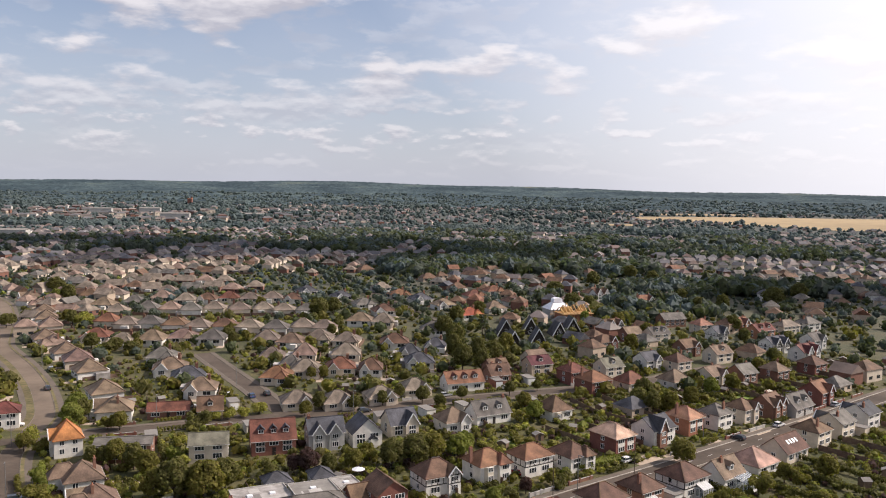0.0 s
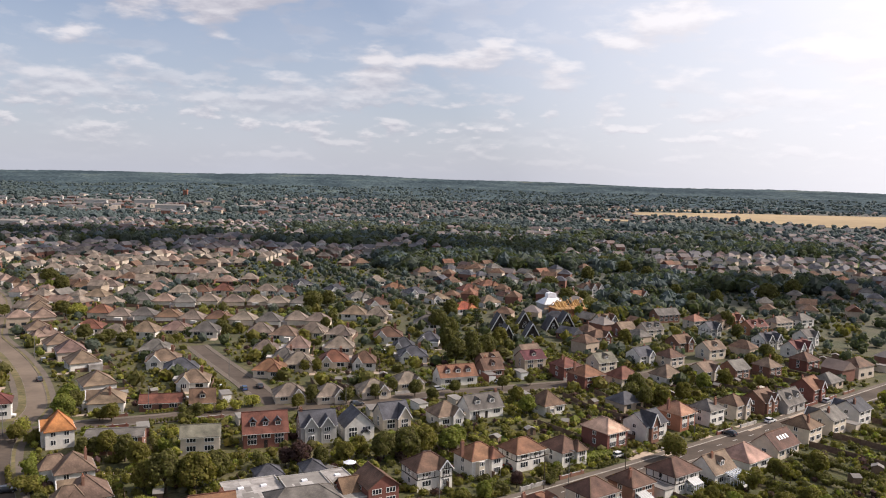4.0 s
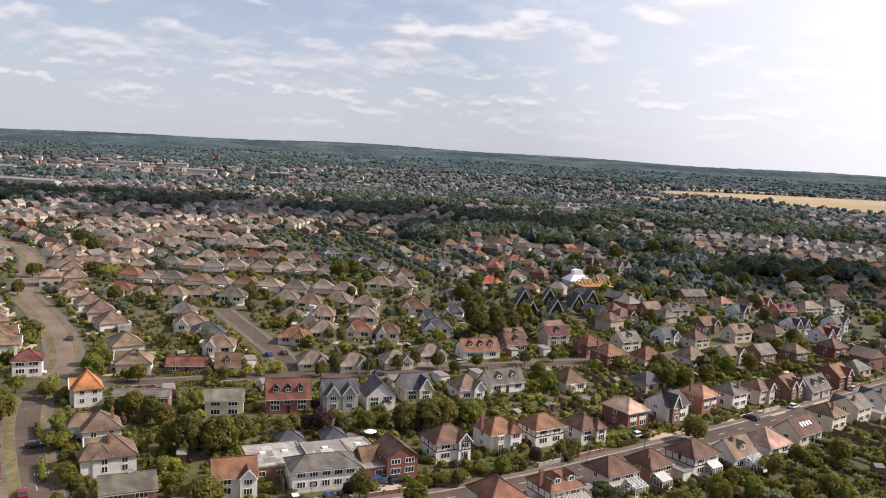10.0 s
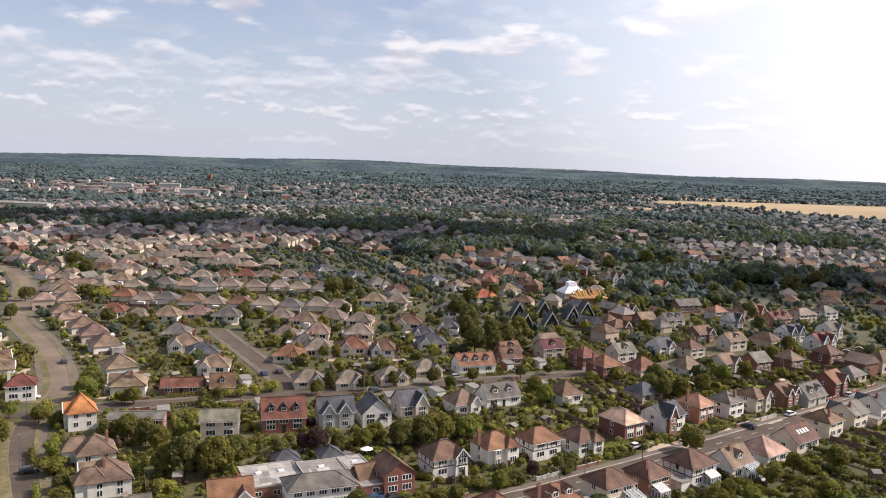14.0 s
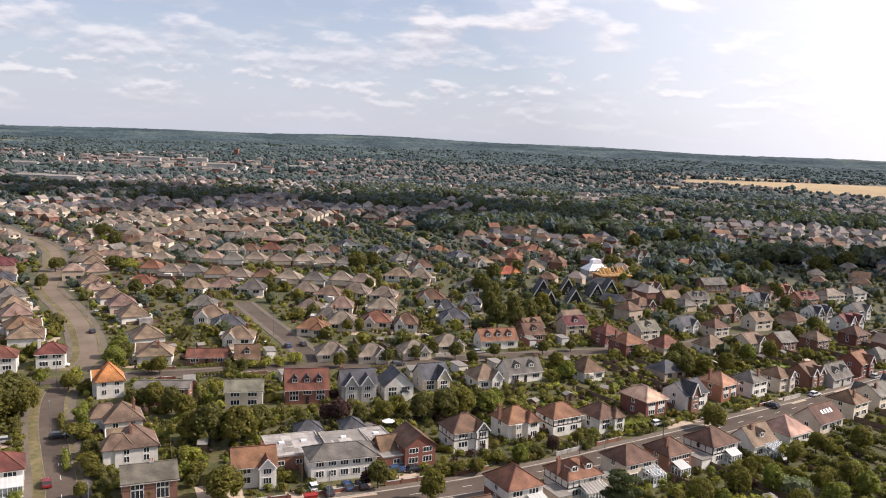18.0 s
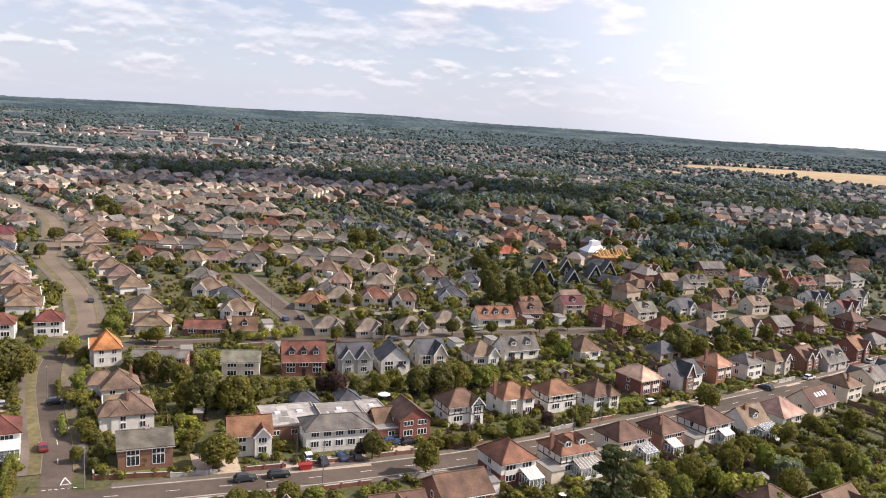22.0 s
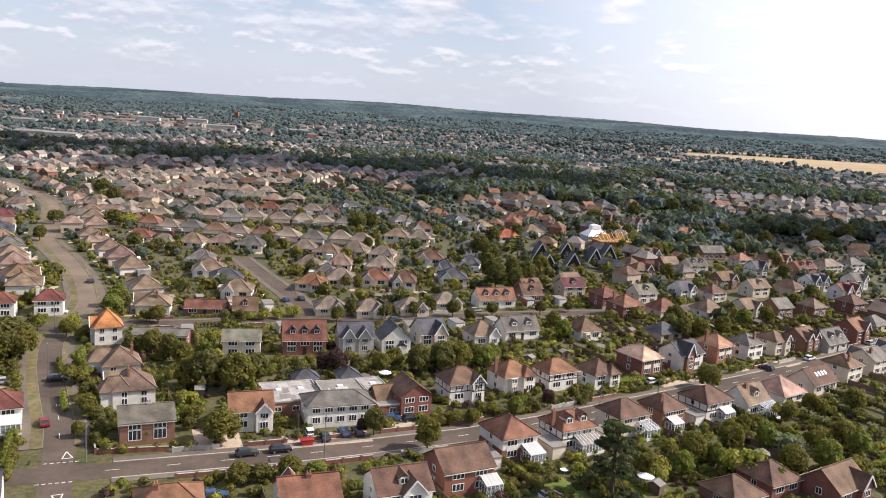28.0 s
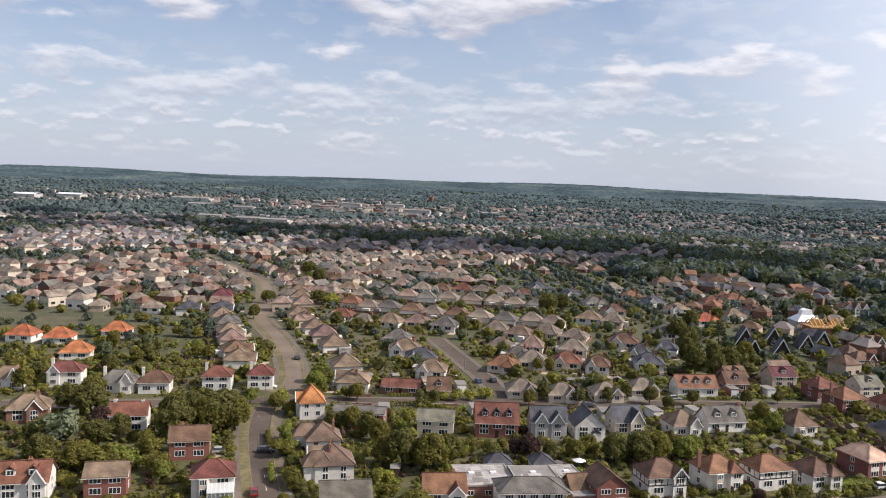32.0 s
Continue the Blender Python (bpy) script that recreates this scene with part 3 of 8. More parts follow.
def house(x, y, rot, w=9, d=8, eave=5.0, ridge=8.0, roof="brown_tiles", wall="white_render", shape="hip", axis="x", gables=(), dormers=0, chimneys=((0.3, 0.2),), timbers=False, tile_band="", bays=0, porch=False, back_windows=True, lower="", label="", lights=3, dormer_roof="", extra=None, chimney_mat="brown_brick", front_n=0, dormer_back=False, big_window=False, side_windows=True, wing_wall="", hip_wings=(), side_n=1):
    """One detached house; its front faces local -y."""
    storeys = 2 if eave > 4 else 1
    x, y = x * PLAN * (1.026 if storeys == 2 else 1.014), y * PLAN * (1.026 if storeys == 2 else 1.014)
    w, d, eave, ridge = w * 0.88, d * 0.88, eave * 0.92, ridge * 0.9
    gables = [tuple(0.88 * v for v in g) for g in gables]
    base = new("house" if storeys == 2 else "bungalow")
    base.matrix_basis = pose(x, y, 0, 0, 0, rot)
    colour = {"white_render": "white rendered", "cream_render": "cream rendered", "tan_render": "tan rendered", "grey_render": "grey rendered", "red_brick": "red brick", "brown_brick": "brown brick", "orange_brick": "orange brick"}[wall]
    roofword = roof.replace("_tiles", "").replace("_", " ")
    tagged(base, label or f"{colour} detached {'house' if storeys == 2 else 'bungalow'} with a {roofword} {'hipped' if shape == 'hip' else 'gabled'} tiled roof", "house" if storeys == 2 else "bungalow")
    TAKEN.append((x, y, max(w, d) * 0.62))
    x0, x1, y0, y1 = -w / 2, w / 2, -d / 2, d / 2
    if shape == "gable" and axis == "x":
        bm = prism(bmesh.new(), [(y0, 0), (y1, 0), (y1, eave), (0, ridge - 0.05), (y0, eave)], x0, x1)
        bm.transform(Matrix(((0, 1, 0, 0), (1, 0, 0, 0), (0, 0, 1, 0), (0, 0, 0, 1))))
    elif shape == "gable":
        bm = prism(bmesh.new(), [(x0, 0), (x1, 0), (x1, eave), (0, ridge - 0.05), (x0, eave)], y0, y1)
    else:
        bm = boxes((x0, x1, y0, y1, 0, eave))
    part("wall", bm, M[wall], base)
    if lower:
        part("lower_wall", boxes((x0 - 0.03, x1 + 0.03, y0 - 0.03, y1 + 0.03, 0, 2.5)), M[lower], base, f"{lower.replace('_', ' ')} ground-floor wall")
    rb, lines = hip_shape(x0, x1, y0, y1, eave, ridge) if shape == "hip" else gable_shape(x0, x1, y0, y1, eave, ridge, axis)
    rf = part("roof", rb, M[roof], base)
    ridge_tiles(rf, lines, roof)
    if shape == "hip" or axis == "x":
        for gy in (y0 - 0.5, y1 + 0.4) if back_windows else (y0 - 0.5,):
            part("gutter", boxes((x0 - 0.4, x1 + 0.4, gy, gy + 0.1, eave - 0.3, eave - 0.18)), M["old_paint"], base)
    for k, (cx, cy) in enumerate(chimneys):
        add_chimney(base, cx * w, cy * d, eave, ridge + (0.75 if abs(cx) > 0.35 else 0.5), chimney_mat)
    # windows on all four sides
    rows = [(1.0, 1.35)] + ([(min(3.2, eave - 1.42), 1.15)] if storeys == 2 else [])
    per = front_n or (3 if w > 10.5 else 2)
    for face in range(4):
        along = w if face % 2 == 0 else d
        off = d / 2 if face % 2 == 0 else w / 2
        count = per if face == 0 else (per if face == 2 and back_windows else (side_n if face != 2 and side_windows else 0))
        for row, (z, h) in enumerate(rows):
            for k in range(count):
                s = ((k + 0.5) / count - 0.5) * along * 0.92
                if face == 0 and row == 0 and k == count // 2 and count == 3:
                    door = part("door", boxes((-0.45, 0.45, -0.06, 0.03, 0, 2.05)), M["timber"], base, at=Matrix.Translation((s, -d / 2 - (0.03 if lower else 0), 0)))
                    part("door_handle", boxes((0.3, 0.36, -0.11, -0.06, 0.95, 1.1)), M["chrome"], door)
                    continue
                ww = min(2.3 if face in (0, 2) else 1.2, along / count * 0.62)
                lift = 0.03 if lower and row == 0 else 0
                m = pose(0, 0, 0, 0, 0, 90 * face) @ Matrix.Translation((s, -off - lift, z))
                window(base, ww, h if not (big_window and row == 0 and face == 0) else 2.0, m, lights if ww > 1.5 else 2)
                if tile_band and row == 0 and face in (0, 2) and storeys == 2:
                    part("tile_hanging", boxes((-ww / 2 - 0.1, ww / 2 + 0.1, -0.06, 0.02, 1.38, 2.15)), M[tile_band], base, f"{tile_band.replace('_', ' ')} hung panel", at=m)
    for k in range(bays):
        s = ((k + 0.5) / max(bays, 1) - 0.5) * w * 0.92 if bays > 1 else -w * 0.22
        pts = [(-1.3, 0.0), (-0.8, -0.8), (0.8, -0.8), (1.3, 0.0)]
        bb = bmesh.new()
        hgt = eave - 0.3
        lo = [bb.verts.new((px, py, 0)) for px, py in pts]
        hi = [bb.verts.new((px, py, hgt)) for px, py in pts]
        for i in range(4):
            bb.faces.new((lo[i], lo[(i + 1) % 4], hi[(i + 1) % 4], hi[i]))
        bb.faces.new(hi), bb.faces.new(lo[::-1])
        bay = part("bay", bb, M["white_render" if wall != "white_render" else "cream_render"], base, at=Matrix.Translation((s, -d / 2, 0)))
        for z, h in rows:
            window(bay, 1.4, h, Matrix.Translation((0, -0.8, z)), 3)
    for gx, gw, proj_, gz in gables:
        # a gabled wing that stands forward of the front wall
        ge = eave if gz > eave + 1.0 else gz - gw * 0.4
        gb = prism(bmesh.new(), [(gx - gw / 2, 0), (gx + gw / 2, 0), (gx + gw / 2, ge), (gx, gz - 0.05), (gx - gw / 2, ge)], y0 - proj_, 0)
        wing = part("gable_wing", gb, M[wing_wall or wall], base)
        if timbers:
            yy = y0 - proj_ - 0.04
            for bx, bz, sx, sz in [(gx, ge, gw, 0.2), (gx, 2.7, gw, 0.2)] + [(gx + gw * (j / 4 - 0.5), (2.7 + ge) / 2, 0.16, ge - 2.7) for j in range(5)] + [(gx + gw * f, (ge + ge + (gz - ge) * (1 - 2 * abs(f))) / 2 - 0.05, 0.15, (gz - ge) * (1 - 2 * abs(f)) - 0.1) for f in (-0.3, -0.15, 0, 0.15, 0.3)]:
                part("timber_board", UNIT, None, wing, at=Matrix.LocRotScale((bx, yy, bz), None, (sx, 0.06, sz)))
        gr, gl = gable_shape(gx - gw / 2, gx + gw / 2, y0 - proj_, 0.0, ge, gz, "y", 0.3)
        part("gable_roof", gr, M[roof], wing)
        bb = bmesh.new()
        bar(bb, (gx - gw / 2 - 0.3, y0 - proj_ - 0.37, ge - 0.25), (gx, y0 - proj_ - 0.37, gz + 0.05), 0.1)
        bar(bb, (gx + gw / 2 + 0.3, y0 - proj_ - 0.37, ge - 0.25), (gx, y0 - proj_ - 0.37, gz + 0.05), 0.1)
        part("bargeboard", bb, M["white_paint"], wing)
        for z, h in rows:
            window(wing, min(2.2, gw * 0.55), h, Matrix.Translation((gx, y0 - proj_, z)), 3)
    for gx, gw, proj_, gz in hip_wings:
        # a forward bay under a hipped roof of its own
        gx, gw, gz = gx * 0.88, gw * 0.88, gz * 0.9
        wing = part("hipped_wing", boxes((gx - gw / 2, gx + gw / 2, y0 - proj_, 0, 0, eave - 0.02)), M[wing_wall or wall], base)
        hb, hl = hip_shape(gx - gw / 2, gx + gw / 2, y0 - proj_, y0 + gw * 0.9, eave, gz)
        hr = part("wing_roof", hb, M[roof], wing)
        ridge_tiles(hr, hl, roof)
        for z, h in rows:
            window(wing, min(2.2, gw * 0.6), h, Matrix.Translation((gx, y0 - proj_, z)), 3)
    for k in range(dormers):
        s = ((k + 0.5) / dormers - 0.5) * w * 0.85
        rise = (ridge - eave) / (d / 2)
        zc = eave + rise * d * 0.17
        for side in ((-1,) if not dormer_back else (1,)):
            dm = bmesh.new()
            y_front, y_back = -d * 0.36, -d * 0.05
            box(dm, -0.85, 0.85, y_front, y_back, eave + 0.25, zc + 1.15)
            at = Matrix.Translation((s, 0, 0)) if side < 0 else Matrix.Translation((s, 0, 0)) @ pose(0, 0, 0, 0, 0, 180)
            do = part("dormer", dm, M[wall if not timbers else "white_render"], base, at=at)
            dr, _ = gable_shape(-0.85, 0.85, y_front, y_back, zc + 1.12, zc + 1.85, "y", 0.2, 0.1)
            part("dormer_roof", dr, M[dormer_roof or roof], do)
            window(do, 1.3, 1.0, Matrix.Translation((0, y_front, zc + 0.05)), 2)
    if porch:
        po = part("porch", boxes((w * 0.05, w * 0.05 + 2.0, y0 - 1.3, y0, 0, 2.3)), M["white_render"], base)
        pr, _ = gable_shape(w * 0.05, w * 0.05 + 2.0, y0 - 1.3, y0, 2.3, 3.2, "y", 0.2, 0.1)
        part("porch_roof", pr, M[roof], po)
    if timbers:
        # dark boards over white infill on the upper floor, each a piece of its own
        def board(cx, cy, cz, sx, sy, sz):
            part("timber_board", UNIT, None, base, at=Matrix.LocRotScale((cx, cy, cz), None, (sx, sy, sz)))
        up = part("upper_panel", boxes((x0 - 0.02, x1 + 0.02, y0 - 0.02, y1 + 0.02, 2.7, eave)), M["white_render"], base, "white plaster between dark boards")
        for yy in (y0 - 0.05, y1 + 0.05):
            for z in (2.75, eave - 0.35):
                board(0, yy, z, w + 0.1, 0.06, 0.2)
            for k in range(7):
                board(x0 + w * k / 6, yy, (2.75 + eave) / 2 - 0.1, 0.16, 0.06, eave - 3.0)
        for xx in (x0 - 0.05, x1 + 0.05):
            board(xx, 0, 2.75, 0.06, d, 0.2)
            for k in range(5):
                board(xx, y0 + d * k / 4, (2.75 + eave) / 2 - 0.1, 0.06, 0.16, eave - 3.0)
    return base


def conservatory(hs, x, y, w, d, flat=False, solid=""):
    """A white-framed glass room against a wall that faces local -y."""
    h = 2.3
    base = boxes((x - w / 2 - 0.06, x + w / 2 + 0.06, y - d - 0.06, y - d + 0.06, 0, 0.6), (x - w / 2 - 0.06, x - w / 2 + 0.06, y - d + 0.061, y, 0, 0.6), (x + w / 2 - 0.06, x + w / 2 + 0.06, y - d + 0.061, y, 0, 0.6))
    c = part("conservatory", base, M["white_paint"], hs, "white-framed glass conservatory")

    def glazing_bar(a, b, r):
        part("glazing_bar", bar(bmesh.new(), a, b, r), M["white_paint"], c)

    n = max(2, round(w / 0.8))
    for k in range(n + 1):
        px = x - w / 2 + w * k / n
        glazing_bar((px, y - d, 0.6), (px, y - d, h), 0.05)
        glazing_bar((px, y - d, h + 0.09), (px, y, h + 1.0), 0.035)
    m = max(2, round(d / 0.8))
    for k in range(1, m + 1):
        for px in (x - w / 2, x + w / 2):
            py = y - d + d * k / m
            glazing_bar((px, py, 0.6), (px, py, h + 0.9 * k / m), 0.05)
    glazing_bar((x - w / 2, y - d, h), (x + w / 2, y - d, h), 0.06)
    for px in (x - w / 2, x + w / 2):
        glazing_bar((px, y - d, h), (px, y, h), 0.06)
    g = bmesh.new()
    box(g, x - w / 2 + 0.02, x + w / 2 - 0.02, y - d + 0.02, y - d + 0.04, 0.1, h)
    for px in (x - w / 2, x + w / 2 - 0.02):
        box(g, px, px + 0.02, y - d + 0.05, y, 0.1, h)
    gl = part("glazing", g, M["clear_glass"], c)
    r = bmesh.new()
    v = [r.verts.new(p) for p in ((x - w / 2 - 0.1, y - d - 0.1, h + 0.02), (x + w / 2 + 0.1, y - d - 0.1, h + 0.02), (x + w / 2 + 0.1, y, h + 0.95), (x - w / 2 - 0.1, y, h + 0.95))]
    u = [r.verts.new(p.co + Vector((0, 0, 0.06))) for p in v]
    r.faces.new(v[::-1]), r.faces.new(u)
    for i in range(4):
        r.faces.new((v[i], v[(i + 1) % 4], u[(i + 1) % 4], u[i]))
    part("glass_roof", r, M[solid or "poly_roof"], c)
    return c


# ---- plants ----
def leaves(rng, centres, radii, count, size, squash=0.8, droop=0.0):
    """Many small leaf clumps over the surfaces of lumps, as vertices and quads."""
    c = np.asarray(centres, float)
    r = np.asarray(radii, float)
    pick = rng.choice(len(c), count, p=r**2 / (r**2).sum())
    dirs = rng.normal(size=(count, 3))
    dirs /= np.linalg.norm(dirs, axis=1, keepdims=True)
    dirs[:, 2] = np.where(dirs[:, 2] < -0.5, -dirs[:, 2], dirs[:, 2])
    reach = rng.uniform(0.72, 1.16, (count, 1)) * r[pick, None]
    at = c[pick] + dirs * reach * [1, 1, squash]
    a = np.cross(dirs, rng.normal(size=(count, 3)))
    a /= np.linalg.norm(a, axis=1, keepdims=True) + 1e-9
    nrm = dirs + 0.6 * rng.normal(size=(count, 3))
    b = np.cross(nrm, a)
    b /= np.linalg.norm(b, axis=1, keepdims=True) + 1e-9
    s = size * rng.uniform(0.6, 1.3, (count, 1))
    quad = np.stack([at - s * a - 0.5 * s * b, at + 0.3 * s * a - 0.7 * s * b, at + s * a + 0.5 * s * b, at - 0.3 * s * a + 0.7 * s * b], 1)
    return quad.reshape(-1, 3)


ICO = None


def ico():
    global ICO
    if ICO is None:
        bm = bmesh.new()
        bmesh.ops.create_icosphere(bm, subdivisions=1, radius=1)
        bm.verts.ensure_lookup_table()
        ICO = np.array([v.co for v in bm.verts]), np.array([[v.index for v in f.verts] for f in bm.faces])
        bm.free()
    return ICO


def lumps(rng, centres, radii, squash=0.8, shrink=0.66):
    v, f = ico()
    vs, fs = [], []
    for c, r in zip(centres, radii):
        wob = 1 + 0.2 * rng.normal(size=(len(v), 1)).clip(-1.5, 1.5)
        vs.append(np.asarray(c) + v * wob * r * shrink * [1, 1, squash])
        fs.append(f + len(v) * (len(vs) - 1))
    return np.concatenate(vs), np.concatenate(fs)


def raw_mesh(name, verts, quads=None, tris=None, mat=None):
    me = bpy.data.meshes.new(name)
    faces = []
    if tris is not None:
        faces += tris.tolist()
    if quads is not None:
        faces += quads.tolist()
    me.from_pydata(verts.tolist(), [], faces)
    for m in mat if isinstance(mat, list) else [mat]:
        me.materials.append(m)
    me.update()
    return me


def crown_mesh(seed, kind, mat, count, size):
    rng = np.random.default_rng(seed)
    if kind in ("broad", "dome"):
        # lumps all over a rounded dome that comes down near the ground
        n = 30 if kind == "broad" else 64
        k = np.arange(n) + 0.5
        up = 1 - 1.75 * k / n
        ang = 2.39996 * np.arange(n) + rng.uniform(-0.5, 0.5, n)
        flat = np.sqrt(1 - up**2)
        lean = rng.uniform(0.62, 0.86, n) if kind == "broad" else rng.uniform(0.9, 1.0, n)
        c = np.stack([0.36 * lean * flat * np.cos(ang), 0.36 * lean * flat * np.sin(ang), 0.5 + 0.4 * lean * up], 1)
        r = rng.uniform(0.1, 0.165, n) if kind == "broad" else rng.uniform(0.075, 0.11, n)
        c, r = np.concatenate([c, [[0, 0, 0.5], [0.04, 0, 0.62]]]), np.concatenate([r, [0.3, 0.27] if kind == "broad" else [0.4, 0.36]])
        sq = 0.9
    elif kind == "bush":
        n = 9
        ang = rng.uniform(0, math.tau, n)
        rad = np.sqrt(rng.uniform(0, 1, n)) * 0.42
        c = np.stack([rad * np.cos(ang), rad * np.sin(ang), rng.uniform(0.2, 0.7, n)], 1)
        r = rng.uniform(0.2, 0.34, n)
        sq = 0.9
    elif kind == "column":
        n = 11
        z = np.linspace(0.1, 0.9, n)
        c = np.stack([rng.normal(0, 0.03, n), rng.normal(0, 0.03, n), z], 1)
        r = 0.17 * (1.05 - z) ** 0.6 + 0.02
        sq = 1.3
    else:  # pine: flat plates of needles on reaching limbs
        n = 64
        tier = np.arange(n) % 9
        ang = rng.uniform(0, math.tau, n)
        z = 0.16 + tier * 0.095 + rng.uniform(-0.02, 0.02, n)
        rad = np.sqrt(rng.uniform(0.02, 1, n)) * 0.5 * (1.1 - 0.9 * z) + 0.02
        c = np.stack([rad * np.cos(ang), rad * np.sin(ang), z - 0.1 * rad], 1)
        r = rng.uniform(0.05, 0.095, n)
        sq = 0.26
    lv, lf = lumps(rng, c, r, sq)
    q = leaves(rng, c, r, count * 2 if kind in ("broad", "dome") else count, size, sq)
    if kind in ("broad", "dome"):
        # keep the leaves of the outer shell
        mid = q.reshape(-1, 4, 3).mean(1)
        out = (((mid - [0, 0, 0.5]) / [0.36, 0.36, 0.4]) ** 2).sum(1)
        q = q.reshape(-1, 4, 3)[out > 0.62][:count].reshape(-1, 3)
    verts = np.concatenate([lv, q])
    quads = np.arange(len(q)).reshape(-1, 4) + len(lv)
    return raw_mesh("crown", verts, quads, lf, mat), c, r


def trunk_mesh(seed, centres, top):
    rng = random.Random(seed)
    bm = bmesh.new()
    p = Vector((0, 0, 0))
    for k in range(3):
        q = Vector((rng.uniform(-0.02, 0.02), rng.uniform(-0.02, 0.02), top * (k + 1) / 3))
        tube(bm, p, q, 0.035 - 0.008 * k, 0.027 - 0.008 * k, 7)
        p = q
    for c in centres[:12]:
        tube(bm, (0, 0, top * rng.uniform(0.45, 0.9)), Vector(c), 0.014, 0.004, 5)
    return mesh_of("trunk", bm, M["bark"])


TREES = {}


def tree_kind(key, kind, mat, count, size, variants=3):
    TREES[key] = []
    for v in range(variants):
        crown, c, r = crown_mesh(hash_seed(key) + v, kind, M[mat], count, size)
        trunk = trunk_mesh(v + 5, c, 0.75 if kind in ("pine", "column") else 0.42)
        TREES[key].append((crown, trunk))


def hash_seed(text):
    return sum((i + 3) * ord(ch) for i, ch in enumerate(text)) % 9973


tree_kind("oak", "broad", "leaf_dark", 2500, 0.033)
tree_kind("ash", "broad", "leaf_mid", 2500, 0.033)
tree_kind("lime", "broad", "leaf_light", 2400, 0.033)
tree_kind("dome", "dome", "leaf_mid", 3000, 0.026, 2)
tree_kind("gold", "bush", "leaf_gold", 900, 0.055)
tree_kind("plum", "broad", "leaf_purple", 1800, 0.032)
tree_kind("pine", "pine", "leaf_pine", 5200, 0.022, 2)
tree_kind("cypress", "column", "leaf_dark", 1200, 0.030, 2)
tree_kind("olive", "bush", "leaf_silver", 900, 0.055, 2)
tree_kind("bush", "bush", "leaf_mid", 800, 0.060)
tree_kind("laurel", "bush", "leaf_dark", 800, 0.060)
tree_kind("privet", "bush", "leaf_light", 800, 0.060)
TREE_WORDS = {"oak": "dark green broadleaf tree with a full crown", "ash": "mid-green broadleaf tree with a rounded crown", "lime": "bright green broadleaf tree in a garden", "gold": "golden yellow leafy bush in a garden", "dome": "mid-green tree with a dense evenly rounded crown", "plum": "purple-leaved tree beside the gardens", "pine": "dark pine tree with open flat plates of needles", "cypress": "slim dark green cypress standing upright", "olive": "silvery pale green bushy tree in a garden", "bush": "mid-green rounded garden bush", "laurel": "dark green dense garden bush", "privet": "light green leafy garden bush"}
TREE_RNG = random.Random(11)


def tree(kind, x, y, h, spread=1.0):
    crown, trunk = TREE_RNG.choice(TREES[kind])
    shrub = kind in ("gold", "olive", "bush", "laurel", "privet")
    t = new("bush" if shrub else "tree")
    tagged(t, TREE_WORDS[kind], "bush" if shrub else "tree")
    t.matrix_basis = Matrix.LocRotScale((x, y, 0), Euler((0, 0, TREE_RNG.uniform(0, math.tau))), (h * spread, h * spread, h))
    part("crown", crown, None, t)
    part("trunk", trunk, None, t)
    return t


def hedge(pts, width, height, mat="leaf_mid", seed=1, label="clipped green garden hedge along a boundary"):
    """A clipped hedge along a line: a solid core under a coat of leaf clumps."""
    rng = np.random.default_rng(seed)
    vs, fs, qs, off = [], [], [], 0
    for (ax, ay), (bx, by) in zip(pts, pts[1:]):
        L = math.hypot(bx - ax, by - ay)
        n = max(1, int(L / 0.9))
        k = (np.arange(n) + 0.5) / n
        c = np.stack([ax + (bx - ax) * k, ay + (by - ay) * k, np.full(n, height * 0.5)], 1)
        v, f = lumps(rng, c, np.full(n, width * 0.62), height / width * 0.8)
        vs.append(v), fs.append(f + off)
        off += len(v)
        q = leaves(rng, c, np.full(n, width * 0.62), int(42 * n), 0.19, height / width * 0.8)
        qs.append(q)
    verts = np.concatenate(vs)
    q = np.concatenate(qs)
    me = raw_mesh("hedge", np.concatenate([verts, q]), np.arange(len(q)).reshape(-1, 4) + len(verts), np.concatenate(fs), M[mat])
    return tagged(new("hedge", me), label, "hedge")


# ---- roads ----
def smooth_line(pts, step=4.0):
    p = [Vector((a[0] * PLAN, a[1] * PLAN, 0)) for a in pts]
    p = [2 * p[0] - p[1]] + p + [2 * p[-1] - p[-2]]
    out = []
    for i in range(1, len(p) - 2):
        n = max(2, int((p[i + 1] - p[i]).length / step))
        for k in range(n):
            t = k / n
            a, b, c, d = p[i - 1], p[i], p[i + 1], p[i + 2]
            out.append(0.5 * (2 * b + (c - a) * t + (2 * a - 5 * b + 4 * c - d) * t * t + (3 * b - a - 3 * c + d) * t**3))
    return out + [p[-2]]


def ribbon(name, line, o0, o1, z0, z1, mat, gaps=()):
    """A flat band between two offsets from a line (positive: to its left), with real thickness."""
    bm = bmesh.new()
    prev = None
    for i, p in enumerate(line):
        a, b = line[max(0, i - 1)], line[min(len(line) - 1, i + 1)]
        d = (b - a).normalized()
        s = Vector((-d.y, d.x, 0))
        if any((p - Vector((gx, gy, 0))).length < gr for gx, gy, gr in gaps):
            prev = None
            continue
        ring = [bm.verts.new(p + s * o + Vector((0, 0, z))) for o, z in ((o0, z0), (o1, z0), (o1, z1), (o0, z1))]
        if prev:
            for k in range(4):
                bm.faces.new((prev[k], prev[(k + 1) % 4], ring[(k + 1) % 4], ring[k]))
        prev = ring
    return tagged(part(name, bm, M[mat]), kind="structure")

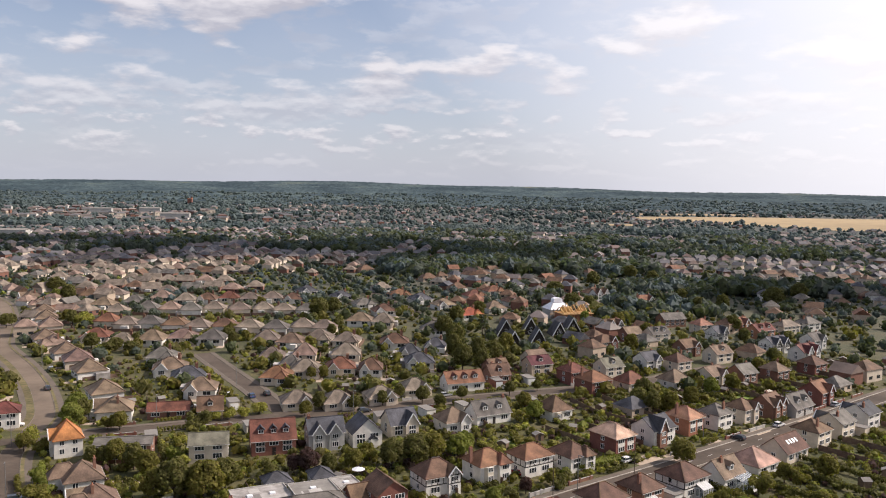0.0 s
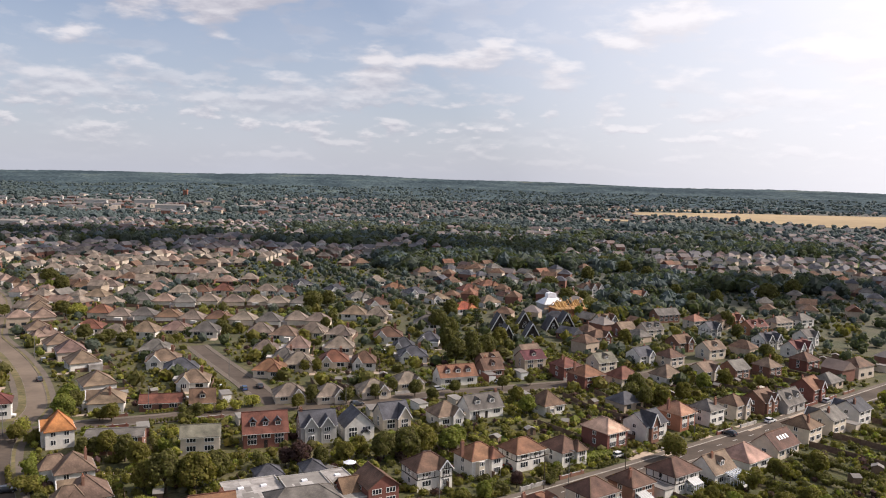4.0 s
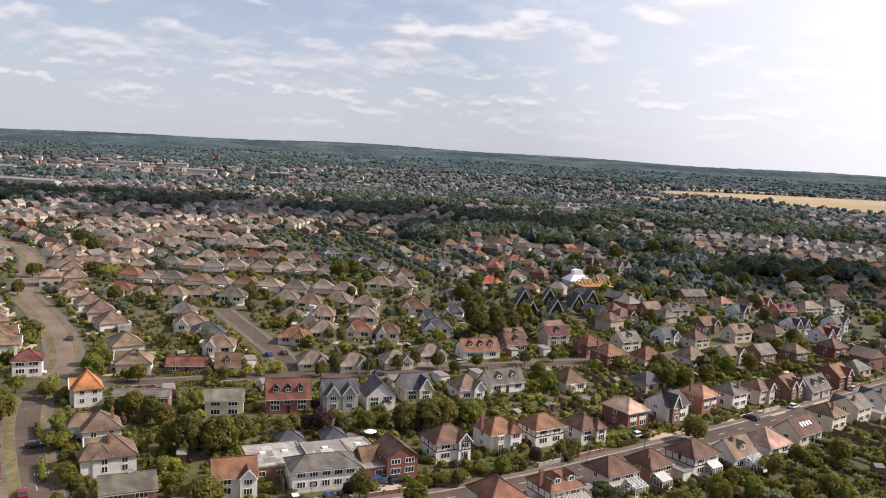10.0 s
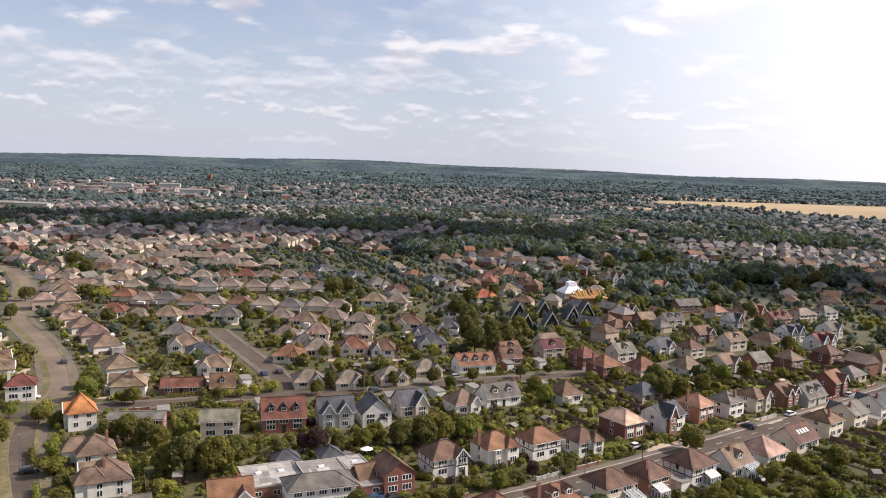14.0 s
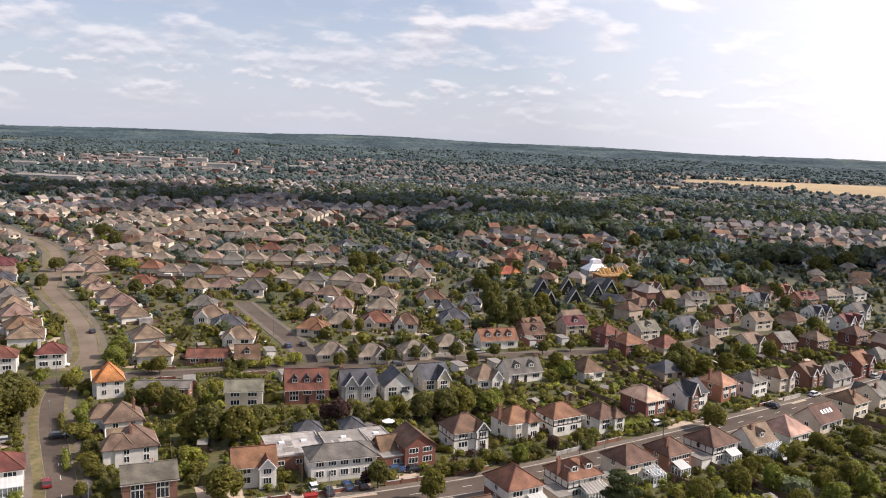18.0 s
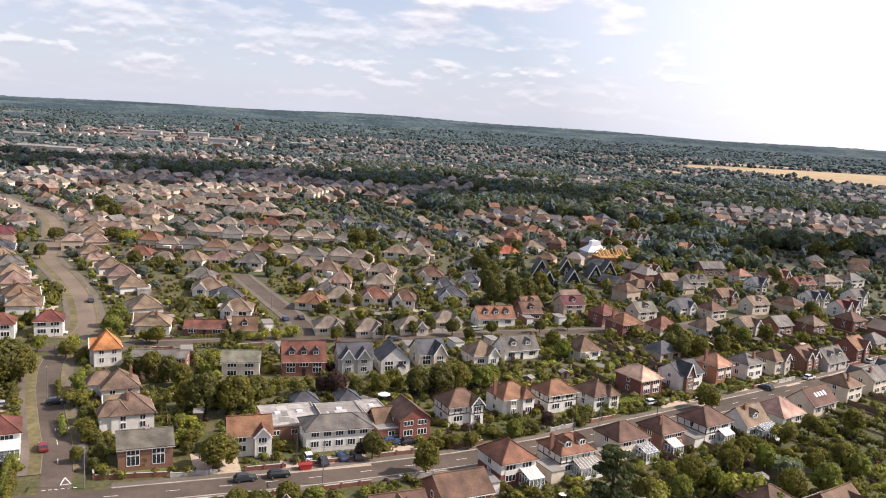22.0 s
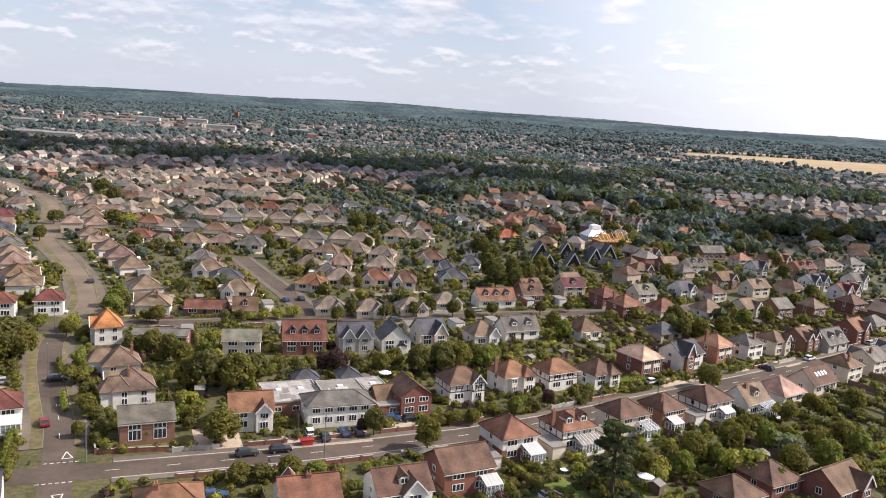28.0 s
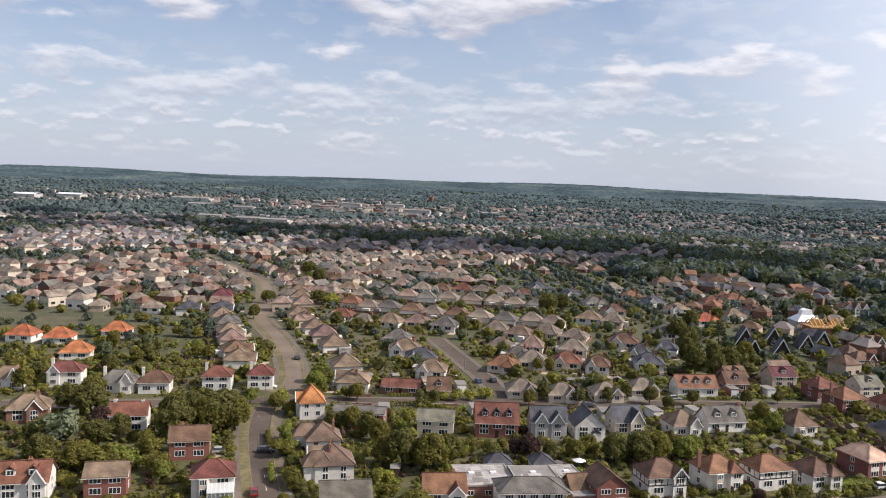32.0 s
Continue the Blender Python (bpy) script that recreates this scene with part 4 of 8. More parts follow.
# ---- ground and roads ----
ROAD_A = smooth_line([(-150, 88), (-110, 101), (-80, 111), (-62, 117.2), (-51, 120.7), (-34, 126.6), (-16.5, 132.8), (-0.5, 139.6), (9, 143.7), (27, 153.6), (40, 162), (54, 171), (78.5, 187), (109, 207.6), (150, 237), (200, 272), (260, 315)])
ROAD_L = smooth_line([(-46.2, 101), (-52.7, 114), (-55.7, 121.5), (-62.5, 137.8), (-70.0, 152.2), (-79, 170), (-86, 187.5), (-88.6, 203), (-91.0, 218), (-96.6, 232), (-104.9, 249), (-113.5, 264.3), (-124, 281.3), (-137, 300.3), (-146.1, 315.4), (-156.6, 341.3), (-166.2, 365.2), (-177.4, 390.4), (-191, 416.5), (-208, 439.8), (-228.3, 462), (-256, 494.5), (-295, 541), (-345, 590)])
ROAD_B = smooth_line([(-150, 172), (-115, 186), (-88, 199), (-60, 208.5), (-32, 218.5), (-11, 222), (13, 233), (45, 243), (80, 256), (120, 280)])
ROAD_M = smooth_line([(-27.6, 217), (-30.4, 224), (-39.9, 244.7), (-51.1, 266.6), (-61.1, 286.1), (-68, 300)])
ROAD_D = smooth_line([(30, 345), (17, 381), (5, 419), (-8, 460), (-32, 537), (-60, 620)])
JUNCTIONS = ((-61, 131, 7), (-97.4, 218.9, 7.5), (-34.6, 240.4, 6.5))
ROADS = (ROAD_A, ROAD_L, ROAD_B, ROAD_M, ROAD_D)

ROAD_CELLS = {}
for road_line in ROADS:
    for p in road_line:
        ROAD_CELLS.setdefault((int(p.x // 12), int(p.y // 12)), []).append((p.x, p.y))


def near_road(x, y, reach):
    i, j = int(x // 12), int(y // 12)
    return any((px - x) ** 2 + (py - y) ** 2 < reach * reach for a in (-1, 0, 1) for b in (-1, 0, 1) for px, py in ROAD_CELLS.get((i + a, j + b), ()))


def hill(x, y):
    """Level near the houses; low wooded hills far off, one behind the other."""
    d, a = math.hypot(x, y), math.atan2(x, y)
    t = min(1.0, max(0.0, (d - 2400) / 2300))
    side = 0.5 + 0.5 * math.cos(a * 2.2 + 0.75)
    bump = 20 * math.exp(-((a + 0.06) / 0.26) ** 2) + 14 * math.exp(-((a + 0.75) / 0.22) ** 2)
    ridges = 7 * min(1.0, max(0.0, (4500 - d) / 500)) * min(1.0, max(0.0, (d - 2400) / 400)) * math.sin(d * 0.0095 + 2.4 * math.sin(a * 4.1) + 1.3 * math.sin(a * 11))
    return t * t * (3 - 2 * t) * (36 + bump + 10 * side + 4 * math.sin(a * 23 + d * 0.002)) + ridges * t


def build_ground():
    bm = bmesh.new()
    radii = [0, 60, 150, 300, 500, 800, 1200, 1700, 2300, *range(2500, 4960, 120), 4960]
    rings = []
    for r in radii:
        ring = []
        for k in range(96):
            a = math.tau * k / 96
            x, y = r * math.sin(a), r * math.cos(a)
            ring.append(bm.verts.new((x, y, hill(x, y))))
            if r == 0:
                break
        rings.append(ring)
    for k in range(96):
        bm.faces.new((rings[0][0], rings[1][(k + 1) % 96], rings[1][k]))
        for a, b in zip(rings[1:], rings[2:]):
            bm.faces.new((a[k], a[(k + 1) % 96], b[(k + 1) % 96], b[k]))
    return tagged(part("ground", bm, M["ground"]), "suburban gardens and open land", "ground", kind="structure")


build_ground()
for i, (line, half) in enumerate(((ROAD_A, 3.1), (ROAD_L, 2.65), (ROAD_B, 2.8), (ROAD_M, 2.8), (ROAD_D, 2.3))):
    z = 0.03 + 0.005 * i
    if line is ROAD_L:
        bend = next(k for k, p in enumerate(line) if p.y > 226)
        tagged(ribbon("road", line[:bend + 1], -half, half, 0.0, z, "asphalt"), "dark grey asphalt side street", "road")
        tagged(ribbon("road", line[bend:], -half, half, 0.0, z, "old_asphalt"), "pale brown worn asphalt street through the bungalows", "road")
    else:
        tagged(ribbon("road", line, -half, half, 0.0, z, "asphalt"), "grey-brown worn asphalt street", "road")
    for s in (-1, 1):
        tagged(ribbon("kerb", line, s * half, s * (half + (0.3 if line is ROAD_A else 0.14)), 0.0, 0.13, "pale_kerb" if line is ROAD_A else "kerb", JUNCTIONS), "pale concrete kerb", "kerb")
        verge = line is ROAD_L
        walk0 = half + ((2.3 if s > 0 else 1.0) if verge else 0.3 if line is ROAD_A else 0.14)
        if verge:
            tagged(ribbon("verge", line, s * (half + 0.14), s * walk0, 0.0, 0.11, "dry_grass", JUNCTIONS), "strip of dry yellow grass", "verge")
        tagged(ribbon("pavement", line, s * walk0, s * (walk0 + 1.7), 0.0, 0.12, "pavement", JUNCTIONS), "asphalt footway beside the street", "pavement")


def dash(x, y, rot, length, width=0.12):
    part("road_marking", boxes((-length / 2, length / 2, -width / 2, width / 2, 0.0, 0.012)), M["road_paint"], MARKS, at=pose(x, y, 0.055, 0, 0, rot))


MARKS = tagged(new("road_markings"), "white painted lines and give-way marks on asphalt", "road marking", kind="structure")
for line in (ROAD_A, ROAD_L):
    for i in range(2, len(line) - 1, 2):
        if line[i].y < 225 and (line is ROAD_A or line[i].y < 160) and abs(line[i].x + 60.5) > 5:
            d = line[i + 1] - line[i]
            dash(line[i].x, line[i].y, math.degrees(math.atan2(d.y, d.x)), 2.4)
for k in range(6):  # broken give-way lines at both mouths of the side street
    dash(-63.8 + 0.95 * k, 135.0 + 0.35 * k, 20, 0.6, 0.2)
    dash(-61.6 + 0.95 * k, 127.2 + 0.35 * k, 20, 0.6, 0.2)
for tx, ty, turn in ((-61.6, 138.6, 0), (-56.5, 123.4, 180)):
    for k in range(3):
        a = (math.radians(90 + 120 * k), math.radians(210 + 120 * k))
        p, q = [(1.0 * math.cos(v), 2.0 * math.sin(v)) for v in a]
        m = pose(tx, ty, 0, 0, 0, 26 + turn) @ Vector(((p[0] + q[0]) / 2, (p[1] + q[1]) / 2, 0))
        dash(m.x, m.y, 26 + turn + math.degrees(math.atan2(q[1] - p[1], q[0] - p[0])), math.hypot(q[0] - p[0], q[1] - p[1]), 0.2)
for k in range(7):
    dash(-74 + 0.45 * k, 162 + 0.22 * k, 116, 1.1 if k % 2 else 1.5, 0.16)

# ---- houses north of the main street ----
house(-29.5, 139.5, 18, 9.5, 8, 4.8, 7.8, "russet_tiles", "white_render", "gable", gables=((2.6, 3.4, 1.2, 6.9),), chimneys=((0.22, 0.05),), label="white house with a rust-red gabled roof and side gable")
flats = house(-14.6, 144.3, 19.5, 15.5, 8.5, 5.0, 7.2, "grey_tiles", "white_render", lights=3, chimneys=(), front_n=5, label="long white two-storey building with a shallow grey hipped roof")
house(-1.5, 151.5, 25, 8, 9.5, 5.0, 7.9, "brown_tiles", "red_brick", "gable", "y", chimneys=(), front_n=2, label="red brick house whose brown gable faces the street")
house(8.6, 160.2, 26, 10, 8.5, 5.0, 8.3, "brown_tiles", "white_render", timbers=True, gables=((2.9, 3.6, 0.8, 7.4),), chimneys=(), label="half-timbered black and white house with a brown hipped roof")
house(19.6, 166.6, 29, 9.5, 8.5, 5.0, 8.2, "russet_tiles", "white_render", hip_wings=((2.7, 3.6, 0.9, 7.3),), bays=1, chimneys=((-0.53, 0.0),), label="white house with two bays and a russet hipped roof")
house(29.6, 170.6, 30, 9.8, 8, 5.0, 7.9, "russet_tiles", "white_render", timbers=True, chimneys=(), label="white and timbered house with a russet hipped roof")
house(39.2, 173.5, 31, 8.5, 9, 4.2, 7.2, "brown_tiles", "white_render", hip_wings=((2.2, 3.6, 1.0, 6.4),), chimneys=(), label="white house with a low dark brown hipped roof")
house(51.6, 184.6, 32, 8.6, 10.5, 5.2, 8.2, "pink_tiles", "red_brick", tile_band="white_render", chimneys=(), label="red brick house with a pale pinkish hipped roof")
house(63.2, 190.5, 33, 10, 9, 5.0, 8.0, "slate_tiles", "white_render", "gable", gables=((-2.0, 3.4, 1.2, 8.9),), wing_wall="brown_brick", chimneys=(), label="white house with dark roof and tall brown tile-hung gable")
house(74.0, 198.6, 34, 8, 9, 5.2, 8.3, "salmon_tiles", "orange_brick", tile_band="white_render", chimneys=((-0.4, 0.1),), label="orange brick house with a pale orange hipped roof")
house(83.5, 202.5, 34, 8, 8, 5.0, 7.8, "grey_tiles", "white_render", chimneys=((0.1, -0.3),), label="white house with a weathered grey hipped roof")
house(92.5, 207.5, 35, 8, 8, 5.0, 7.8, "brown_tiles", "cream_render", gables=((2, 3, 0.8, 7.2),), chimneys=(), label="cream house with a brown roof and front gable")
house(101.8, 211.5, 35, 8.5, 8.5, 5.0, 8.0, "brown_tiles", "brown_brick", "gable", gables=((-2, 3.2, 0.8, 7.4), (2, 3.2, 0.8, 7.4)), chimneys=((0, 0.1),), label="brown brick house with twin white-trimmed gables")
house(112, 217, 35, 12, 8, 3.2, 7.2, "grey_tiles", "grey_render", "gable", dormers=2, chimneys=(), label="grey chalet house with a long roof and dormers")
house(122.5, 225, 35, 8.5, 9, 5.0, 8.3, "russet_tiles", "red_brick", "gable", gables=((1.5, 3.4, 0.8, 7.8),), chimneys=((-0.3, 0.1),), label="red brick house with a russet gabled roof")

# ---- houses south of the main street, seen from their gardens ----
south = [
    house(-32.5, 103.5, 198, 11, 8.5, 5.0, 7.6, "russet_tiles", "red_brick", chimneys=((0.2, 0.1),), label="red brick house with a rust-brown hipped roof"),
    house(-14.5, 107.5, 200, 10.5, 8.5, 5.0, 8.0, "red_tiles", "white_render", "gable", gables=((2.5, 3.6, 0.6, 7.5),), chimneys=((0.0, 0.05),), label="white house with a weathered red tiled roof"),
    house(-2.0, 112.5, 22, 10.5, 9, 4.6, 7.7, "brown_tiles", "white_render", "gable", gables=((1.6, 4.4, 0.8, 7.3),), dormers=1, chimneys=(), label="white house with steep brown roof and a large rear gable"),
    house(7.2, 120.5, 206, 11, 9.5, 5.0, 8.0, "brown_tiles", "red_brick", "gable", chimneys=(), label="red brick house with a broad brown gabled roof"),
    house(16.2, 134.0, 208, 9, 9.5, 5.2, 8.6, "red_tiles", "white_render", lower="red_brick", tile_band="white_render", chimneys=(), label="tile-hung house with a dull red pyramid roof"),
    house(27.3, 139.3, 209, 9.5, 8.5, 5.0, 8.0, "red_tiles", "white_render", timbers=True, dormers=2, dormer_back=True, chimneys=((0.53, 0.1),), label="half-timbered house with two rear dormers"),
    house(39.0, 147.0, 211, 9.5, 8.5, 5.0, 8.0, "brown_tiles", "cream_render", chimneys=(), label="cream house with a brown hipped roof"),
    house(47.8, 151.5, 212, 8, 8, 5.0, 8.0, "brown_tiles", "brown_brick", chimneys=((0.3, 0.2),), label="brick house with white window bays and brown hipped roof"),
    house(58.4, 157.8, 213, 10, 9, 5.0, 8.0, "brown_tiles", "white_render", timbers=True, chimneys=(), label="half-timbered white house with a brown hipped roof"),
    house(69.0, 163.5, 214, 9.5, 8, 3.6, 7.4, "tan_tiles", "white_render", "gable", dormers=1, dormer_back=True, chimneys=((0.2, 0.1),), label="white chalet house with a rear dormer"),
    house(79.5, 172.0, 214, 10, 10, 3.2, 6.8, "pink_tiles", "white_render", chimneys=(), label="house with a pale new pink pyramid roof"),
    house(91.0, 180.5, 215, 12, 8.5, 3.2, 6.8, "brown_tiles", "cream_render", "gable", chimneys=(), label="chalet bungalow with a brown roof and four skylights"),
    house(101.5, 188.0, 215, 8.5, 8.5, 5.0, 8.0, "brown_tiles", "cream_render", chimneys=((0.2, 0.3),), label="cream house with a dull brown hipped roof"),
    house(111.5, 195.0, 215, 9, 8.5, 5.0, 7.8, "grey_tiles", "cream_render", "gable", gables=((2, 3.4, 0.8, 7.3),), label="cream house with a grey gabled roof"),
    house(123, 203, 215, 9, 8.5, 5.0, 7.9, "slate_tiles", "white_render", "gable", gables=((2, 3.4, 0.8, 7.3),), label="white house with dark slate gables"),
]
for idx, cx, cw, cd, roof_mat in ((4, -2.0, 3.4, 3.4, "poly_roof"), (5, -1.5, 5.5, 3.0, "felt_roof"), (6, -2.5, 3.6, 3.2, "clear_glass"), (7, 1.0, 3.0, 2.6, "poly_roof"), (9, -2.0, 5.5, 3.6, "clear_glass"), (3, -3.6, 3.2, 2.6, "poly_roof"), (8, -1.5, 3.4, 2.0, "poly_roof")):
    c = conservatory(south[idx], 0, 0, cw, cd, solid=roof_mat)
    half = {3: 4.18, 4: 4.18, 5: 3.74, 6: 3.74, 7: 3.52, 8: 3.96, 9: 3.52}[idx]
    c.matrix_basis = pose(cx, half, 0, 0, 0, 180)
sky_bm = [part("skylight", boxes((-0.35, 0.35, -0.6, 0.6, 0, 0.1)), M["white_sheet"], south[11], "pale roof window") for _ in range(4)]
for k, s in enumerate(sky_bm):
    s.matrix_basis = Matrix.Translation((-2.3 + 1.35 * k, 1.75, 4.78)) @ pose(0, 0, 0, -40.6)

# ---- the side street ----
house(-72.3, 184.5, -64, 8.5, 7.5, 5.0, 9.6, "orange_tiles", "white_render", gables=((0, 3.6, 0.8, 7.6),), chimneys=(), side_n=2, label="white house with a bright orange hipped roof")
house(-60.5, 161, -64, 9, 9, 4.2, 8.0, "tan_tiles", "white_render", hip_wings=((-2.4, 4, 2.6, 7.2),), chimneys=((0.1, 0.3),), side_n=2, label="white house with tan roof and front gable")
house(-53.3, 147.5, -64, 9.5, 9.5, 4.4, 8.4, "tan_tiles", "white_render", gables=((-2.4, 3.6, 1.0, 7.2),), hip_wings=((2.2, 4.4, 2.2, 7.4),), chimneys=((0.2, -0.1),), side_n=2, label="white house with brown tiled roof of several gables")
house(-45.5, 132.5, 22, 11, 10, 4.9, 6.9, "green_grey_tiles", "brown_brick", "gable", chimneys=((0.05, 0.0),), chimney_mat="grey_render", big_window=True, label="brick house with a shallow grey-green roof")
w1 = house(-71, 133.5, -64 + 90, 9.5, 8.5, 5.0, 7.8, "red_tiles", "white_render", chimneys=(), bays=1, label="white house with a red roof and conservatory")
c = conservatory(w1, 0, 0, 5, 3)
c.matrix_basis = pose(1.5, -3.74, 0)
house(-85, 150, 26, 10, 8.5, 5.0, 7.6, "brown_tiles", "red_brick", "gable", chimneys=((-0.2, 0.1),), label="red brick house with a brown gabled roof and drive")
house(-88.5, 127.5, 26, 9, 8, 5.0, 7.0, "tan_tiles", "red_brick", "gable", chimneys=(), label="brick house with a shallow tan gabled roof")
house(-101, 122, 26, 11, 8.5, 4.4, 7.8, "red_tiles", "white_render", "gable", dormers=2, gables=((3.4, 3.4, 0.8, 7.6),), chimneys=((0.1, 0),), label="white house with a red roof and twin dormers")
house(-106, 161, 24, 10, 8, 5.0, 7.8, "red_tiles", "white_render", "gable", chimneys=((-0.4, 0), (0.35, 0)), label="white house with a red roof and white chimneys", chimney_mat="white_render")
house(-131, 160, 30, 11, 9, 4.2, 7.6, "tan_tiles", "brown_brick", gables=((2, 4, 1.2, 7),), chimneys=((0.2, 0),), label="brick house with a brown hipped roof")
for x, y, r, w, roof, wl, g in ((-95, 205.2, 20, 8.5, "red_tiles", "white_render", ()), (-105, 199.8, 20, 9.5, "red_tiles", "white_render", ()), (-120, 194, 22, 10, "brown_tiles", "white_render", ()), (-129, 191, 22, 11, "grey_tiles", "white_render", ((3, 3.4, 1, 7),)), (-144, 190, 22, 11, "maroon_tiles", "white_render", ((-3, 3.6, 1, 7.6),)), (-157, 184, 22, 10, "tan_tiles", "white_render", ((3, 3.6, 1, 7.6),))):
    house(x, y, r, w, 8, 5.0 if "red" in roof or "maroon" in roof else 3.8, 7.8 if "red" in roof or "maroon" in roof else 7.0, roof, wl, gables=g, chimneys=((-0.42, 0.1),), chimney_mat="white_render")
for x, y, r in ((-195, 236, 10), (-182, 237, 20), (-163, 220, 25), (-172, 254, 15)):
    house(x, y, r, 11, 9.5, 3.0, 6.8, "orange_tiles", "white_render", chimneys=(), label="bungalow with a bright orange hipped roof in the sun")

# ---- back street: south side ----
house(-58.5, 180.5, 8, 15, 8, 5.0, 6.0, "grey_tiles", "brown_brick", "gable", chimneys=(), front_n=4, label="low brown flats with a shallow grey roof")
house(-40.3, 180.5, 10, 10.5, 8, 5.0, 7.2, "green_grey_tiles", "cream_render", "gable", chimneys=(), label="cream house with a grey-green gabled roof")
house(-27.2, 186, 13, 12.5, 10, 4.3, 9.0, "russet_tiles", "red_brick", "gable", dormers=3, chimneys=(), dormer_roof="slate_tiles", label="red brick house with three dormers in a red roof")
house(-15.6, 188.5, 15, 10.5, 8.5, 5.0, 8.6, "slate_tiles", "grey_render", "gable", gables=((-2.4, 3.6, 0.6, 8.0), (2.4, 3.6, 0.6, 8.0)), chimneys=((-0.45, 0),), label="pale grey modern house with slate gables")
house(-6.6, 191, 18, 9, 9, 4.2, 8.2, "slate_tiles", "white_render", "gable", "y", chimneys=(), porch=True, label="white house with a dark slate gable and conservatory")
house(2.0, 197.5, 22, 9, 9, 4.2, 8.0, "slate_tiles", "cream_render", "gable", gables=((2.0, 4.2, 1.2, 7.9),), chimneys=(), label="cream house with a dark roof and tall gable window")
house(15.5, 203.5, 25, 9, 9, 3.6, 7.2, "tan_tiles", "white_render", gables=((2, 3.6, 1, 6.2),), chimneys=(), label="white bungalow with a brown roof and front gable")
house(25.5, 211, 25, 13, 8, 3.2, 7.0, "grey_tiles", "white_render", "gable", dormers=2, chimneys=((0.45, 0),), label="chalet house with two white dormers in a grey roof")
house(43.8, 214, 27, 8.5, 9, 3.4, 7.4, "brown_tiles", "white_render", bays=1, chimneys=(), label="white bungalow with a tall brown hipped roof")
# ---- back street: north side ----
house(-58.1, 215.6, 10, 13, 6.5, 2.8, 4.8, "red_tiles", "brown_brick", "gable", chimneys=(), label="long low bungalow with a plain red roof")
house(-47.5, 215.8, 12, 8, 8, 3.0, 6.6, "brown_tiles", "tan_render", "gable", dormers=1, chimneys=(), label="bungalow with a steep brown roof and white dormer")
for x, y, r in ((-25.9, 224.5, 14), (-14.8, 224.4, 16), (-3, 229.6, 18), (7, 238.9, 18)):
    house(x, y, r, 10.5, 9.5, 2.7, 6.0, "sand_tiles", "cream_render", gables=((2.4, 3.6, 0.9, 5.2),), chimneys=(), label="tan-roofed cream bungalow with a front gable")
house(21.7, 244.5, 18, 15, 8.5, 3.4, 7.0, "red_tiles", "white_render", "gable", dormers=3, chimneys=(), label="long white house with three dormers in a red roof")
house(33.5, 254, 20, 8.5, 8.5, 3.4, 7.0, "brown_tiles", "brown_brick", "gable", dormers=1, chimneys=((-0.2, 0.1),))
house(48, 262, 20, 10, 8.5, 4.6, 7.4, "maroon_tiles", "tan_render", "gable", dormers=1, chimneys=(), label="house with a dark maroon roof and pale dormer")
house(60.5, 238, 28, 10, 10, 5.2, 8.4, "russet_tiles", "red_brick", chimneys=((-0.4, 0.2),), label="large red brick house with a russet hipped roof")
house(57, 250, 28, 9, 9, 5.0, 8.0, "russet_tiles", "red_brick", chimneys=((-0.2, 0.0),))
house(74, 245, 28, 10, 9, 3.2, 6.8, "red_tiles", "cream_render", chimneys=(), label="bungalow with a bright red hipped roof")
house(88.5, 247, 28, 9.5, 9, 3.2, 7.0, "tan_tiles", "white_render", chimneys=(), label="white bungalow with a dull tan hipped roof")
house(100.5, 247.5, 30, 9, 9, 4.4, 7.2, "tan_tiles", "cream_render", "gable", gables=((2, 3.4, 0.8, 6.8),))
